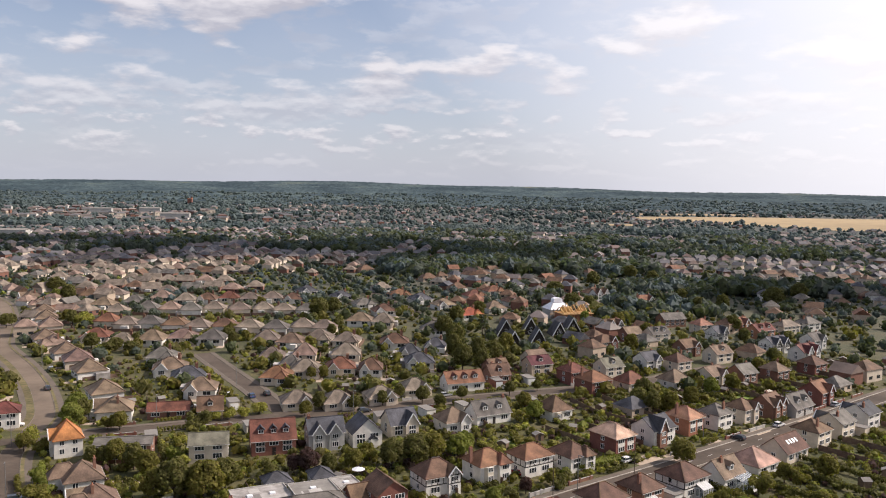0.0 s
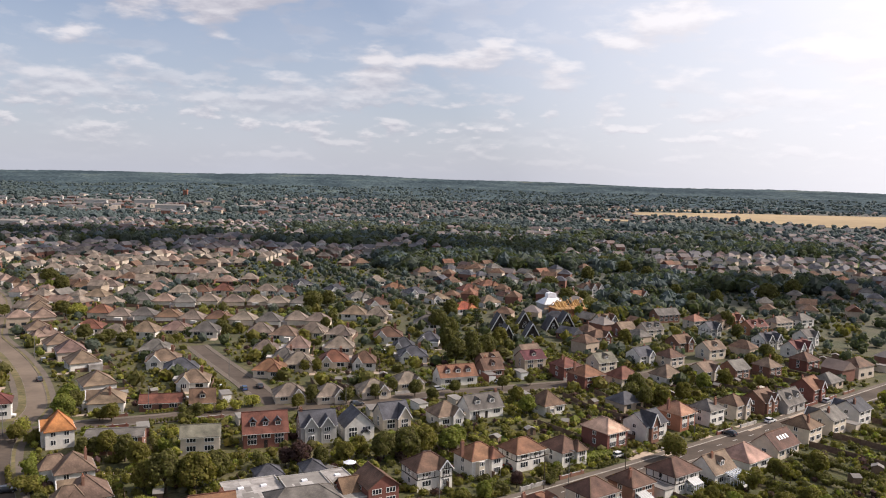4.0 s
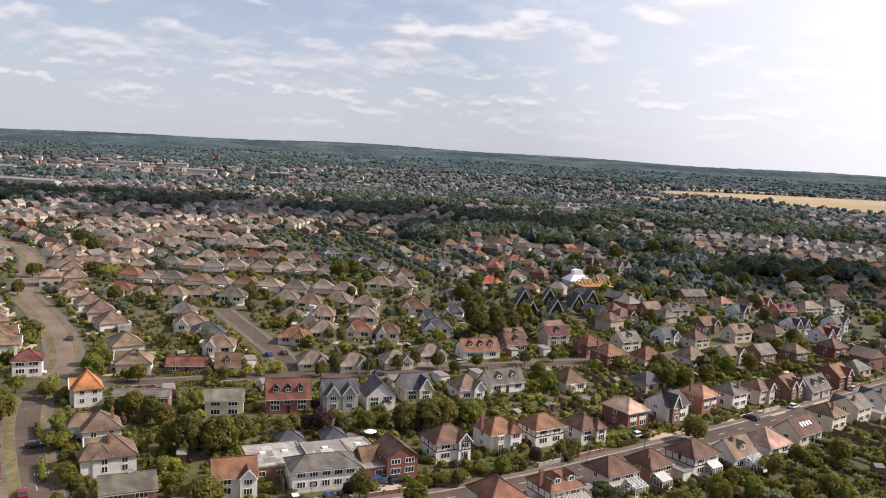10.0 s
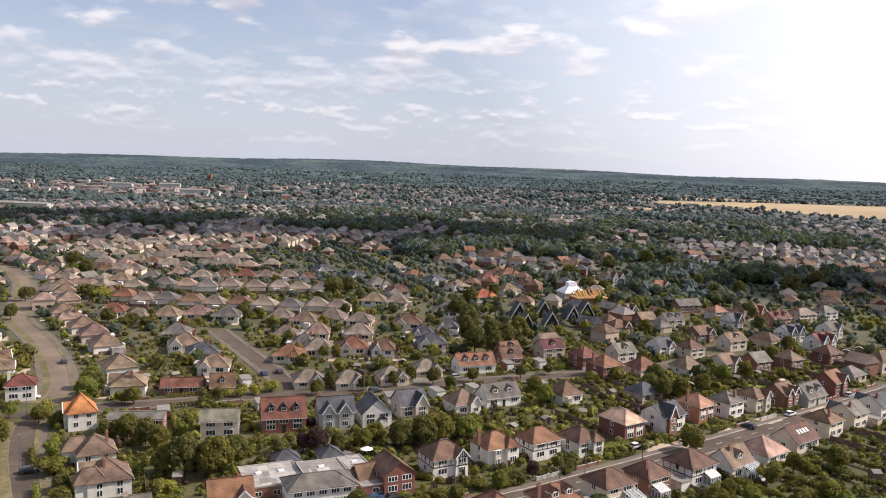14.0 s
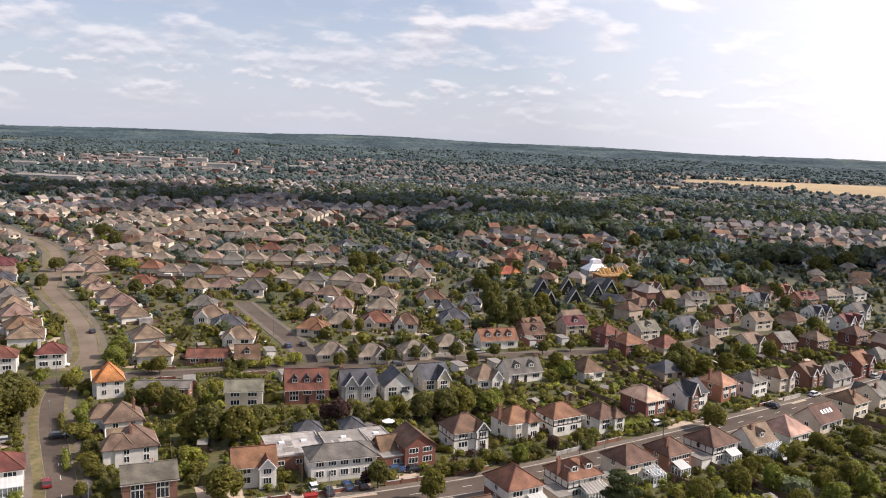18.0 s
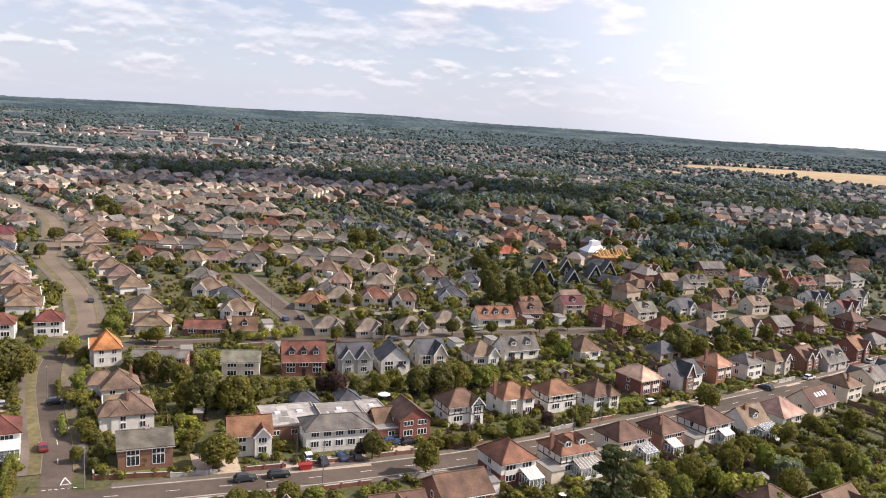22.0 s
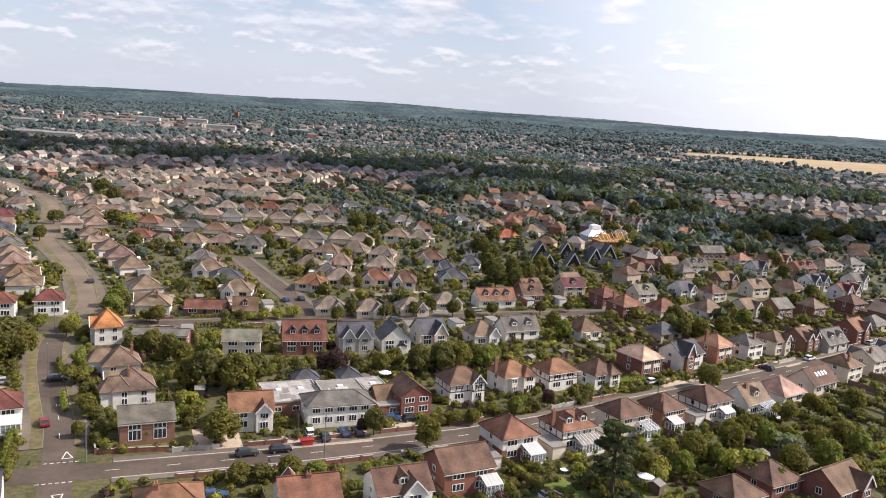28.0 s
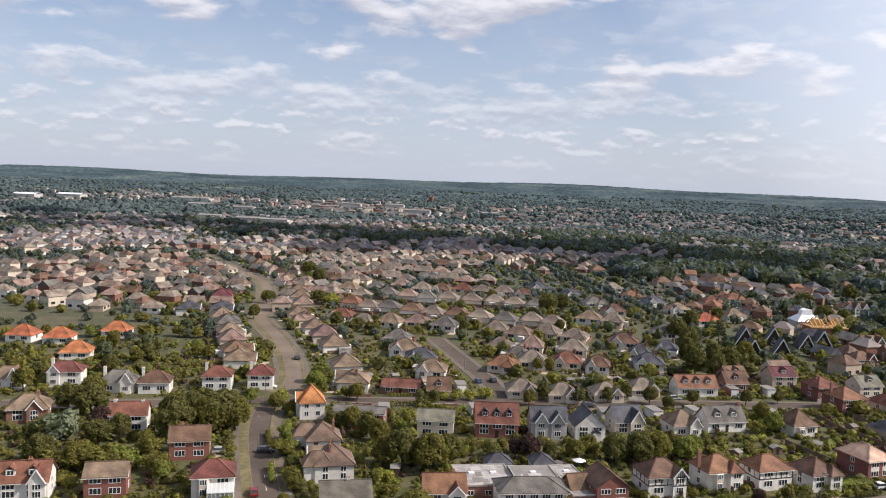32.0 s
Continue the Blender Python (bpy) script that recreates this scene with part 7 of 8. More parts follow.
for x, y, r, paint, words in (
    (-71.8, 151.9, 118, "car_red", "dark red hatchback driving on the side street"), (-80.4, 176.5, 20, "car_dark", "dark car parked across a drive entrance"), (-89.9, 172.7, 24, "car_silver", "silver car on a gravel drive"),
    (-30.6, 143.0, 22, "car_dark", "dark blue car parked at the kerb"), (-24.9, 145.4, 22, "car_black", "black estate car parked at the kerb"), (-14.1, 155.2, 112, "car_blue", "blue car on a forecourt"), (-11.4, 155.9, 112, "car_black", "black car on a forecourt"),
    (-17.6, 152.4, 112, "car_dark", "dark car on a forecourt"), (-20.8, 154.2, 112, "car_white", "white van-like car on a forecourt"), (-3.2, 167.0, 24, "car_dark", "dark car in a parking court"), (-0.8, 164.6, 24, "car_black", "black car in a parking court"), (-4.6, 163.8, 24, "car_blue", "dark blue car in a parking court"),
    (59.5, 198.6, 33, "car_white", "white car on a paved drive"), (113.5, 228.4, 35, "car_white", "white car driving on the main street"), (0.6, 318.5, 20, "car_white", "white van parked among bungalows"), (-51.8, 263.4, 110, "car_white", "white car parked on a short street"),
    (-44.5, 262, 112, "car_blue", "blue car parked beside a bungalow"), (-40, 265, 112, "car_dark", "dark car parked beside a bungalow"), (143, 250, 35, "car_silver", "silver car on the main street"), (-61.0, 250, 20, "car_silver", "silver car beside a low bungalow"), (-32, 126, 20, "car_blue", "pale blue car on a drive"), (24, 132.5, 30, "car_silver", "silver car behind a house"), (30, 190.5, 120, "car_red", "dark red car on a drive"), (79, 211, 125, "car_black", "black car on a drive"), (96, 216.5, 125, "car_dark", "dark car on a drive"), (-104, 231, 20, "car_white", "white car before a white house"), (-8, 244.5, 24, "car_dark", "dark car on the back street"), (18, 262.8, 24, "car_silver", "silver car on the back street"), (40, 272, 20, "car_white", "white car on the back street"), (-112, 272, 120, "car_dark", "dark car parked on the curving street"), (-170, 385, 118, "car_white", "white car parked on the curving street"), (-122, 300, 120, "car_silver", "silver car parked on the curving street"), (-150, 350, 118, "car_dark", "dark car parked on the curving street")):
    car(x, y, r, paint, words)

# red skip on the forecourt edge
skip = tagged(new("skip"), "open red steel skip on the forecourt", "skip")
skip.matrix_basis = pose(-20.6, 149.4, 0.04, 0, 0, 22)
bm = prism(bmesh.new(), [(-0.9, 0), (0.9, 0), (1.35, 1.1), (-1.35, 1.1)], -0.75, 0.75)
part("body", bm, M["red_paint"], skip)
for sy in (-0.9, 0.82):
    part("rim", boxes((-1.4, 1.4, sy * 0.88, sy * 0.88 + 0.08, 1.02, 1.16)), M["red_paint"], skip)


def pole(x, y, h, lamp=False, rot=0):
    p = tagged(new("street_lamp" if lamp else "utility_pole"), "grey steel street lamp beside the footway" if lamp else "brown wooden utility pole beside the footway", "street lamp" if lamp else "pole")
    p.matrix_basis = pose(x, y, 0, 0, 0, rot)
    part("post", tube(bmesh.new(), (0, 0, 0), (0, 0, h), 0.10, 0.065, 8), M["steel" if lamp else "bark"], p)
    if lamp:
        part("arm", bar(bmesh.new(), (0, 0, h), (-1.4, 0, h + 0.25), 0.06), M["steel"], p)
        part("lantern", boxes((-2.0, -1.3, -0.16, 0.16, h + 0.14, h + 0.3)), M["steel"], p)
    else:
        part("crossarm", boxes((-0.9, 0.9, -0.06, 0.06, h - 0.6, h - 0.45)), M["bark"], p)
        part("cap", tube(bmesh.new(), (0, 0, h), (0, 0, h + 0.15), 0.1, 0.04, 8), M["steel"], p)


for x, y, h, lamp in ((-16.4, 143.4, 8.5, True), (-57.4, 136.6, 8, True), (11.4, 163.3, 8, True), (58.2, 188.9, 8.5, False), (36, 177.1, 8.5, False), (42.4, 180.4, 8, True), (-67, 235.3, 8, True), (-97.8, 214, 8, True), (-11.1, 239.5, 8, True), (-22.6, 151.2, 8.5, False), (85, 214, 8, True), (-84, 180, 7.5, True), (120, 238, 8, True), (-127, 305, 8, True), (-52, 277, 8, True)):
    pole(x, y, h, lamp, 112 if lamp else 24)

# ---- far landmarks ----
def slab(name, pts, z, mat, label, cat):
    bm = bmesh.new()
    f = bm.faces.new([bm.verts.new((x, y, z)) for x, y in pts])
    out = bmesh.ops.extrude_face_region(bm, geom=[f])
    bmesh.ops.translate(bm, vec=(0, 0, -z - 0.3), verts=[g for g in out["geom"] if isinstance(g, bmesh.types.BMVert)])
    tagged(part(name, bm, M[mat]), label, cat, kind="structure")


FIELDS = [[(530, 1800), (600, 1660), (690, 1520), (760, 1370), (950, 1330), (1300, 1500), (1400, 1930), (869, 1950), (606, 1900)], [(560, 2110), (980, 2170), (960, 2060), (560, 2010)], [(395, 1500), (460, 1500), (455, 1440), (395, 1440)]]
for shape, words in zip(FIELDS, ("harvested tan stubble field beyond the houses", "narrow pale field before the far woods", "small pale field among trees")):
    slab("field", shape, 0.5, "stubble", words, "field")
slab("playing_field", ((395, 720), (470, 740), (480, 680), (410, 665)), 0.4, "lawn", "bright green playing field", "playing field")

tower = tagged(new("water_tower"), "tall red brick tower on the skyline", "tower")
tower.matrix_basis = pose(-530, 2249, 0)
part("shaft", boxes((-5.5, 5.5, -5.5, 5.5, 0, 18)), M["red_brick"], tower)
part("parapet", boxes((-6.2, 6.2, -6.2, 6.2, 18.003, 20.5)), M["orange_brick"], tower)
part("turret", boxes((2, 5, 2, 5, 20.503, 24)), M["red_brick"], tower)


def warehouse(x, y, rot, w, d, h, roof="white_sheet"):
    b = tagged(new("warehouse"), "long low warehouse with a pale metal roof", "warehouse", "far warehouses")
    b.matrix_basis = pose(x, y, 0, 0, 0, rot)
    part("wall", boxes((-w / 2, w / 2, -d / 2, d / 2, 0, h)), M["grey_render"], b)
    r, _ = gable_shape(-w / 2, w / 2, -d / 2, d / 2, h, h + d * 0.08, "x", 0.3, 0.3)
    part("roof", r, M[roof], b)
    TAKEN.append((x, y, w * 0.5))


for x, y, w, d, h in ((-1169, 1430, 46, 30, 8), (-1120, 1500, 50, 30, 9), (-485, 1010, 34, 20, 7), (-446, 1004, 36, 18, 7), (-560, 1045, 32, 18, 6), (-760, 1380, 44, 24, 7), (-640, 1300, 50, 26, 8), (-900, 1600, 80, 36, 9), (-380, 1500, 50, 24, 9), (-250, 1560, 44, 22, 8), (-480, 1700, 40, 22, 11), (-560, 1650, 40, 20, 11)):
    warehouse(x, y, 8, w, d, h, "white_sheet" if x < -1100 else "felt_roof")
for x, y in ((-180, 766), (-290, 783), (-276, 811), (-131, 765)):
    sp = tagged(new("gable_house"), "small house with a bright white gable", "house")
    sp.matrix_basis = pose(x, y, 0, 0, 0, 10)
    part("wall", prism(bmesh.new(), [(-3, 0), (3, 0), (3, 4.5), (0, 9), (-3, 4.5)], -4, 4), M["white_render"], sp)
    r, _ = gable_shape(-3, 3, -4, 4, 4.5, 9.05, "y", 0.2, 0.15)
    part("roof", r, M["slate_tiles"], sp)


def far_rows(lo, hi, keep, allowed):
    """Rows of far houses, street by street, in blocks that each lie their own way."""
    size = 190
    for bi in range(int(-hi / size), int(hi / size) + 1):
        for bj in range(1, int(hi / size) + 1):
            cx, cy = (bi + RF.uniform(0.3, 0.7)) * size, (bj + RF.uniform(0.3, 0.7)) * size
            if not lo - 150 < math.hypot(cx, cy) < hi or not -0.78 < math.atan2(cx, cy) < 0.80:
                continue
            turn = RF.choice([-0.35, 0.0, 0.25, 0.5, 1.3]) + RF.uniform(-0.15, 0.15)
            c, s = math.cos(turn), math.sin(turn)
            roof = RF.uniform()
            for v in (-95, -73, -52, -30, -9, 13, 34, 56, 77):
                u = -100 + RF.uniform(0, 8)
                while u < 100:
                    u += RF.uniform(11, 14.5)
                    x, y = cx + c * u - s * v + RF.uniform(-1, 1), cy + s * u + c * v + RF.uniform(-2.5, 2.5)
                    r = math.hypot(x, y)
                    if not lo < r < hi or RF.uniform() > keep * (0.5 if x > 25 and r < 620 else 0.6 if x > 25 or r > 900 else 1) or not allowed(x, y) or in_field(x, y) or near_road(x, y, 9) or not clear(x, y, 4.6):
                        continue
                    TAKEN.append((x, y, 5.2))
                    big = RF.uniform() < 0.4
                    centre = r > 1250 and math.hypot(x + 470, (y - 1750) * 0.8) < 420 and big
                    FAR.append((x, y, math.degrees(turn) + RF.uniform(-8, 8) + RF.choice([0, 0, 90]), RF.uniform(8, 10) * (1.7 if centre else 1), RF.uniform(7, 8.2), 7.0 if centre else 4.6 if big else 2.7, 9.6 if centre else 7.4 if big else 5.4, (roof + RF.uniform(0, 0.5)) % 1))


def in_field(x, y):
    for shape in FIELDS:
        inside = False
        for (x0, y0), (x1, y1) in zip(shape, shape[1:] + shape[:1]):
            if (y0 > y) != (y1 > y) and x < x0 + (y - y0) * (x1 - x0) / (y1 - y0):
                inside = not inside
        if inside:
            return True
    return False


def inside(shape, x, y):
    hit = False
    for (x0, y0), (x1, y1) in zip(shape, shape[1:] + shape[:1]):
        if (y0 > y) != (y1 > y) and x < x0 + (y - y0) * (x1 - x0) / (y1 - y0):
            hit = not hit
    return hit


# the valley wood, and belts of tall trees: a line, half its depth, and the size of its crowns
VALLEY_WOOD = [(-121, 1165), (-27, 1262), (80, 1301), (181, 1256), (194, 968), (150, 660), (83, 612), (51, 645), (30, 592), (-1, 619), (-12, 741), (-73, 818)]
BELTS = [
    ([(-432, 793), (-387, 806)], 14, 4.6), ([(-301, 773), (-286, 785)], 10, 4.4), ([(-293, 816), (-259, 818), (-215, 812)], 22, 5.4), ([(-224, 822), (-205, 888)], 18, 5.8),
    ([(-270, 1152), (-194, 1222)], 26, 5.4), ([(-121, 863), (-80, 813)], 22, 5.6), ([(110, 630), (152, 636), (196, 640)], 26, 6.2), ([(159, 520), (196, 508)], 18, 5.0),
    ([(191, 545), (233, 530), (290, 522)], 24, 5.4), ([(398, 1144), (426, 1122), (472, 1070)], 30, 5.6), ([(367, 839), (393, 799), (440, 803)], 34, 5.8), ([(282, 800), (330, 766)], 18, 5.0),
    ([(-560, 960), (-470, 925)], 20, 5.6), ([(-900, 1120), (-760, 1165), (-640, 1190)], 50, 7.0), ([(-760, 1000), (-640, 1060)], 34, 6.4), ([(-620, 1130), (-540, 1150)], 24, 6.0),
    ([(92, 478), (108, 474)], 9, 4.6), ([(98, 428), (116, 420)], 8, 4.0), ([(118, 404), (136, 412)], 7, 3.6), ([(128, 452), (140, 458)], 9, 4.4)]


def in_belt(x, y):
    for line, half, _ in BELTS:
        for (x0, y0), (x1, y1) in zip(line, line[1:]):
            ux, uy = x1 - x0, y1 - y0
            k = min(1.0, max(0.0, ((x - x0) * ux + (y - y0) * uy) / (ux * ux + uy * uy)))
            if math.hypot(x - x0 - k * ux, y - y0 - k * uy) < half:
                return True
    return False


def in_valley(x, y):
    return inside(VALLEY_WOOD, x, y) and noise.noise(Vector((x * 0.016, y * 0.011, 2.2))) > -0.02


def wooded(x, y):
    """How much woodland there is at a place, 0 to 1."""
    v = noise.noise(Vector((x * 0.0032, y * 0.0026, 3.1))) + 0.6 * noise.noise(Vector((x * 0.011, y * 0.008, 7.7)))
    right = min(1, max(0, (x - 60) / 140)) * math.exp(-((y - 530) / 170) ** 2)
    return v + 0.2 * right + 0.25 * min(1, max(0, (y - 1000) / 700)) + min(0.9, max(0, (math.hypot(x, y) - 2300) / 900))


# two long rows of pale terraced houses beyond the trees
for line in ([(239, 693), (298, 678), (345, 628), (380, 590)], [(262, 770), (330, 748), (385, 690), (420, 640)]):
    for (x0, y0), (x1, y1) in zip(line, line[1:]):
        n = int(math.hypot(x1 - x0, y1 - y0) / 10.5)
        for k in range(n):
            x, y = x0 + (x1 - x0) * k / n, y0 + (y1 - y0) * k / n
            if clear(x, y, 3.6):
                TAKEN.append((x, y, 5.0))
                FAR.append((x, y, math.degrees(math.atan2(y1 - y0, x1 - x0)) + RF.uniform(-4, 4) + 90 * (k % 2), 7.6, 7.4, 4.6, 7.2, 0.25 + 0.05 * (k % 3)))
far_rows(250, 1250, 0.9, lambda x, y: (x < -150 or x > 33 or y > 600) and not (70 < y < 330 and x < 60) and not in_belt(x, y) and not in_valley(x, y) and wooded(x, y) < 0.42)
far_rows(1250, 2500, 0.6, lambda x, y: RF.uniform() < 0.3 + 0.5 * math.exp(-((x + 470) / 380) ** 2 - ((y - 1750) / 450) ** 2) and not in_belt(x, y) and not in_valley(x, y) and wooded(x, y) < 0.38)
far_rows(2500, 3500, 0.08, lambda x, y: wooded(x, y) < 0.75)


def build_far_houses():
    n = len(FAR)
    a = np.array(FAR)
    c, s = np.cos(np.radians(a[:, 2])), np.sin(np.radians(a[:, 2]))

    def place(lx, ly, lz):
        return np.stack([a[:, 0] + c * lx - s * ly, a[:, 1] + s * lx + c * ly, lz + 0 * lx], 1)

    hw, hd, ev, rg = a[:, 3] / 2, a[:, 4] / 2, a[:, 5], a[:, 6]
    lo = [place(sx * hw, sy * hd, 0 * hw) for sx, sy in ((-1, -1), (1, -1), (1, 1), (-1, 1))]
    hi = [place(sx * hw, sy * hd, ev) for sx, sy in ((-1, -1), (1, -1), (1, 1), (-1, 1))]
    verts = np.stack(lo + hi, 1).reshape(-1, 3)
    base = (np.arange(n) * 8)[:, None]
    quads = np.concatenate([base + [0, 1, 5, 4], base + [1, 2, 6, 5], base + [2, 3, 7, 6], base + [3, 0, 4, 7]])
    me = raw_mesh("distant_walls", verts, quads, None, [M["white_render"], M["cream_render"], M["brown_brick"], M["tan_render"]])
    kind = np.tile((a[:, 7] * 4).astype(int) % 4, 4)
    me.polygons.foreach_set("material_index", kind.astype(np.int32))
    tagged(new("distant_house_walls", me), "rendered and brick walls of distant suburban houses", "houses", kind="stuff")
    o = 0.4
    ea = [place(sx * (hw + o), sy * (hd + o), ev - 0.1) for sx, sy in ((-1, -1), (1, -1), (1, 1), (-1, 1))]
    inset = np.where(a[:, 7] * 7 % 1 < 0.65, hd * 0.9, -o)
    ri = [place(-(hw - inset), 0 * hw, rg), place(hw - inset, 0 * hw, rg)]
    verts = np.stack(ea + ri, 1).reshape(-1, 3)
    base = (np.arange(n) * 6)[:, None]
    q = np.concatenate([base + [0, 1, 5, 4], base + [2, 3, 4, 5]])
    t = np.concatenate([base + [1, 2, 5], base + [3, 0, 4]])
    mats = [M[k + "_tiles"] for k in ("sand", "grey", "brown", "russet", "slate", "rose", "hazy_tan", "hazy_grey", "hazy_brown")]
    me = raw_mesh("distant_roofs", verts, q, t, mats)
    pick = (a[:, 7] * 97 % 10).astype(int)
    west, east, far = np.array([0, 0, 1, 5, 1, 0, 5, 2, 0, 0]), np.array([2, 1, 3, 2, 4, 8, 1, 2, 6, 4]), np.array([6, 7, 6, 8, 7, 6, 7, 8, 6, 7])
    # roofs beyond 720 m get the tile colours with painted haze
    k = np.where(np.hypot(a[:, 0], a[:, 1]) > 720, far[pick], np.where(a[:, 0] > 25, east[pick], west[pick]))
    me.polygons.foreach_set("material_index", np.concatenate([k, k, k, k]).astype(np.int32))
    tagged(new("distant_house_roofs", me), "tan, brown and grey tiled roofs of distant houses", "houses", kind="stuff")
    # dark window bands on the walls that face the open side
    wv, wq = [], 0
    for sy, lev in ((-1, 1.0), (1, 1.0), (-1, 3.5)):
        use = a[:, 5] > lev + 1.2
        for f in (-0.5, 0.5):
            x0, x1 = hw * (f - 0.22), hw * (f + 0.22)
            corners = [place(x0, sy * (hd + 0.04), lev + 0 * hw), place(x1, sy * (hd + 0.04), lev + 0 * hw), place(x1, sy * (hd + 0.04), lev + 1.2 + 0 * hw), place(x0, sy * (hd + 0.04), lev + 1.2 + 0 * hw)]
            wv.append(np.stack(corners, 1)[use].reshape(-1, 3))
    wv = np.concatenate(wv)
    me = raw_mesh("distant_windows", wv, np.arange(len(wv)).reshape(-1, 4), None, M["glass"])
    tagged(new("distant_house_windows", me), "dark window panes of distant houses", "windows", kind="stuff")


build_far_houses()


def scatter(name, pts, sizes, mat, per_leaf, fine=1, label="", seed=1, squash=1.0, leaf=0.13, core=0.9):
    """Tree crowns or shrubs in one joined mesh: lumpy cores under leaf clumps."""
    rng = np.random.default_rng(seed)
    pts, sizes = np.asarray(pts, float), np.asarray(sizes, float)
    n = len(pts)
    if not n:
        return
    bm = bmesh.new()
    bmesh.ops.create_icosphere(bm, subdivisions=1 + fine, radius=1)
    v = np.array([p.co for p in bm.verts])
    f = np.array([[p.index for p in q.verts] for q in bm.faces])
    bm.free()
    if fine == 0:
        v = v * 1.1
    wob = 1 + 0.22 * rng.normal(size=(n, len(v), 1)).clip(-1.5, 1.5)
    turn = rng.uniform(0, math.tau, n)
    ct, st = np.cos(turn)[:, None], np.sin(turn)[:, None]
    vx = (v[None, :, 0] * ct - v[None, :, 1] * st)
    vy = (v[None, :, 0] * st + v[None, :, 1] * ct)
    shape = np.stack([vx, vy, np.broadcast_to(v[None, :, 2], vx.shape)], 2) * wob * sizes[:, None, None] * [1, 1, squash]
    centre = pts + np.stack([0 * sizes, 0 * sizes, sizes * squash * 0.8], 1)
    verts = (centre[:, None] + shape * core).reshape(-1, 3)
    tris = (f[None] + (np.arange(n) * len(v))[:, None, None]).reshape(-1, 3)
    quads = None
    if per_leaf:
        d = rng.normal(size=(n, per_leaf, 3))
        d /= np.linalg.norm(d, axis=2, keepdims=True)
        d[..., 2] = np.abs(d[..., 2]) - 0.25
        at = centre[:, None] + d * sizes[:, None, None] * rng.uniform(0.85, 1.15, (n, per_leaf, 1)) * [1, 1, squash]
        a = np.cross(d, rng.normal(size=d.shape))
        a /= np.linalg.norm(a, axis=2, keepdims=True) + 1e-9
        b = np.cross(d + 0.6 * rng.normal(size=d.shape), a)
        b /= np.linalg.norm(b, axis=2, keepdims=True) + 1e-9
        s = leaf * sizes[:, None, None] * rng.uniform(0.6, 1.4, (n, per_leaf, 1))
        q = np.stack([at - s * a - 0.5 * s * b, at + 0.4 * s * a - 0.7 * s * b, at + s * a + 0.5 * s * b, at - 0.4 * s * a + 0.7 * s * b], 2).reshape(-1, 3)
        quads = np.arange(len(q)).reshape(-1, 4) + len(verts)
        verts = np.concatenate([verts, q])
    me = raw_mesh(name, verts, quads, tris, M[mat])
    tagged(new(name, me), label, "trees" if "wood" in name else "shrubs", kind="stuff")


# distant woods and street trees, thinning towards the houses
groups = {"leaf_dark": [], "leaf_mid": [], "leaf_pine": [], "leaf_valley": [], "leaf_haze_far": []}


def add_tree(x, y, size, r):
    # the further the tree, the more painted haze in its leaf colour
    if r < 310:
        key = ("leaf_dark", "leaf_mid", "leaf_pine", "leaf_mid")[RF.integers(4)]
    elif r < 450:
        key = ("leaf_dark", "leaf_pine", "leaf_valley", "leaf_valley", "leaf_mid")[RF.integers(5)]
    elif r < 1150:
        key = ("leaf_valley", "leaf_valley", "leaf_pine", "leaf_haze_far")[RF.integers(4)]
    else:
        key = "leaf_haze_far"
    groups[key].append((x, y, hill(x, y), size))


for k in range(28000):
    r = math.sqrt(RF.uniform(265**2, 1300**2)) if k < 15500 else math.sqrt(RF.uniform(1200**2, 3300**2)) if k < 24500 else RF.uniform(1000, 2500)
    a = RF.uniform(radians(-41), radians(43))
    x, y = r * math.sin(a), r * math.cos(a)
    w = wooded(x, y)
    if in_field(x, y) or (w < 0.4 and RF.uniform() > (0.7 if r > 620 else 0.55)) or near_road(x, y, 6):
        continue
    size = RF.uniform(1.9, 3.9) * (1.4 if w > 0.4 else 0.85) * (0.9 if r < 850 else 1.2 if r < 1150 else 1.4)
    if w < 0.4 and not clear(x, y, size * 0.15):
        continue
    add_tree(x, y, size, r)
for line, half, crown in BELTS:
    for (x0, y0), (x1, y1) in zip(line, line[1:]):
        long = math.hypot(x1 - x0, y1 - y0)
        for k in range(int((long + half) * half / (crown * crown * 0.8))):
            u, v = RF.uniform(-0.5 * half / long, 1 + 0.5 * half / long), RF.uniform(-half, half)
            x, y = x0 + (x1 - x0) * u - (y1 - y0) / long * v, y0 + (y1 - y0) * u + (x1 - x0) / long * v
            if clear(x, y, crown * 0.2):
                add_tree(x, y, crown * RF.uniform(0.62, 1.15), math.hypot(x, y))
for k in range(6400):
    x, y = RF.uniform(-125, 200), RF.uniform(570, 1305)
    if in_valley(x, y) and clear(x, y, 1.0):
        add_tree(x, y, RF.uniform(3.2, 6.2), math.hypot(x, y))
for i in range(0, len(ROAD_D), 2):
    for side in (-1, 1):
        p = ROAD_D[i]
        add_tree(p.x + side * RF.uniform(4.2, 5.6), p.y + RF.uniform(-2, 2), RF.uniform(1.5, 2.9), p.length)
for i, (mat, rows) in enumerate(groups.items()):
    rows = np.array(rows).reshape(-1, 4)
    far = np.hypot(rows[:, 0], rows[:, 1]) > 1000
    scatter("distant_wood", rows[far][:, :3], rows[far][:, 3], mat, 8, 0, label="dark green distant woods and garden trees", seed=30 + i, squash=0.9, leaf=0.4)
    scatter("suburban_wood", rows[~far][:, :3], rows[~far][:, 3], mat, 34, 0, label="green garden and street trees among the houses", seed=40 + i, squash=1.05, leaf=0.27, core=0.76)


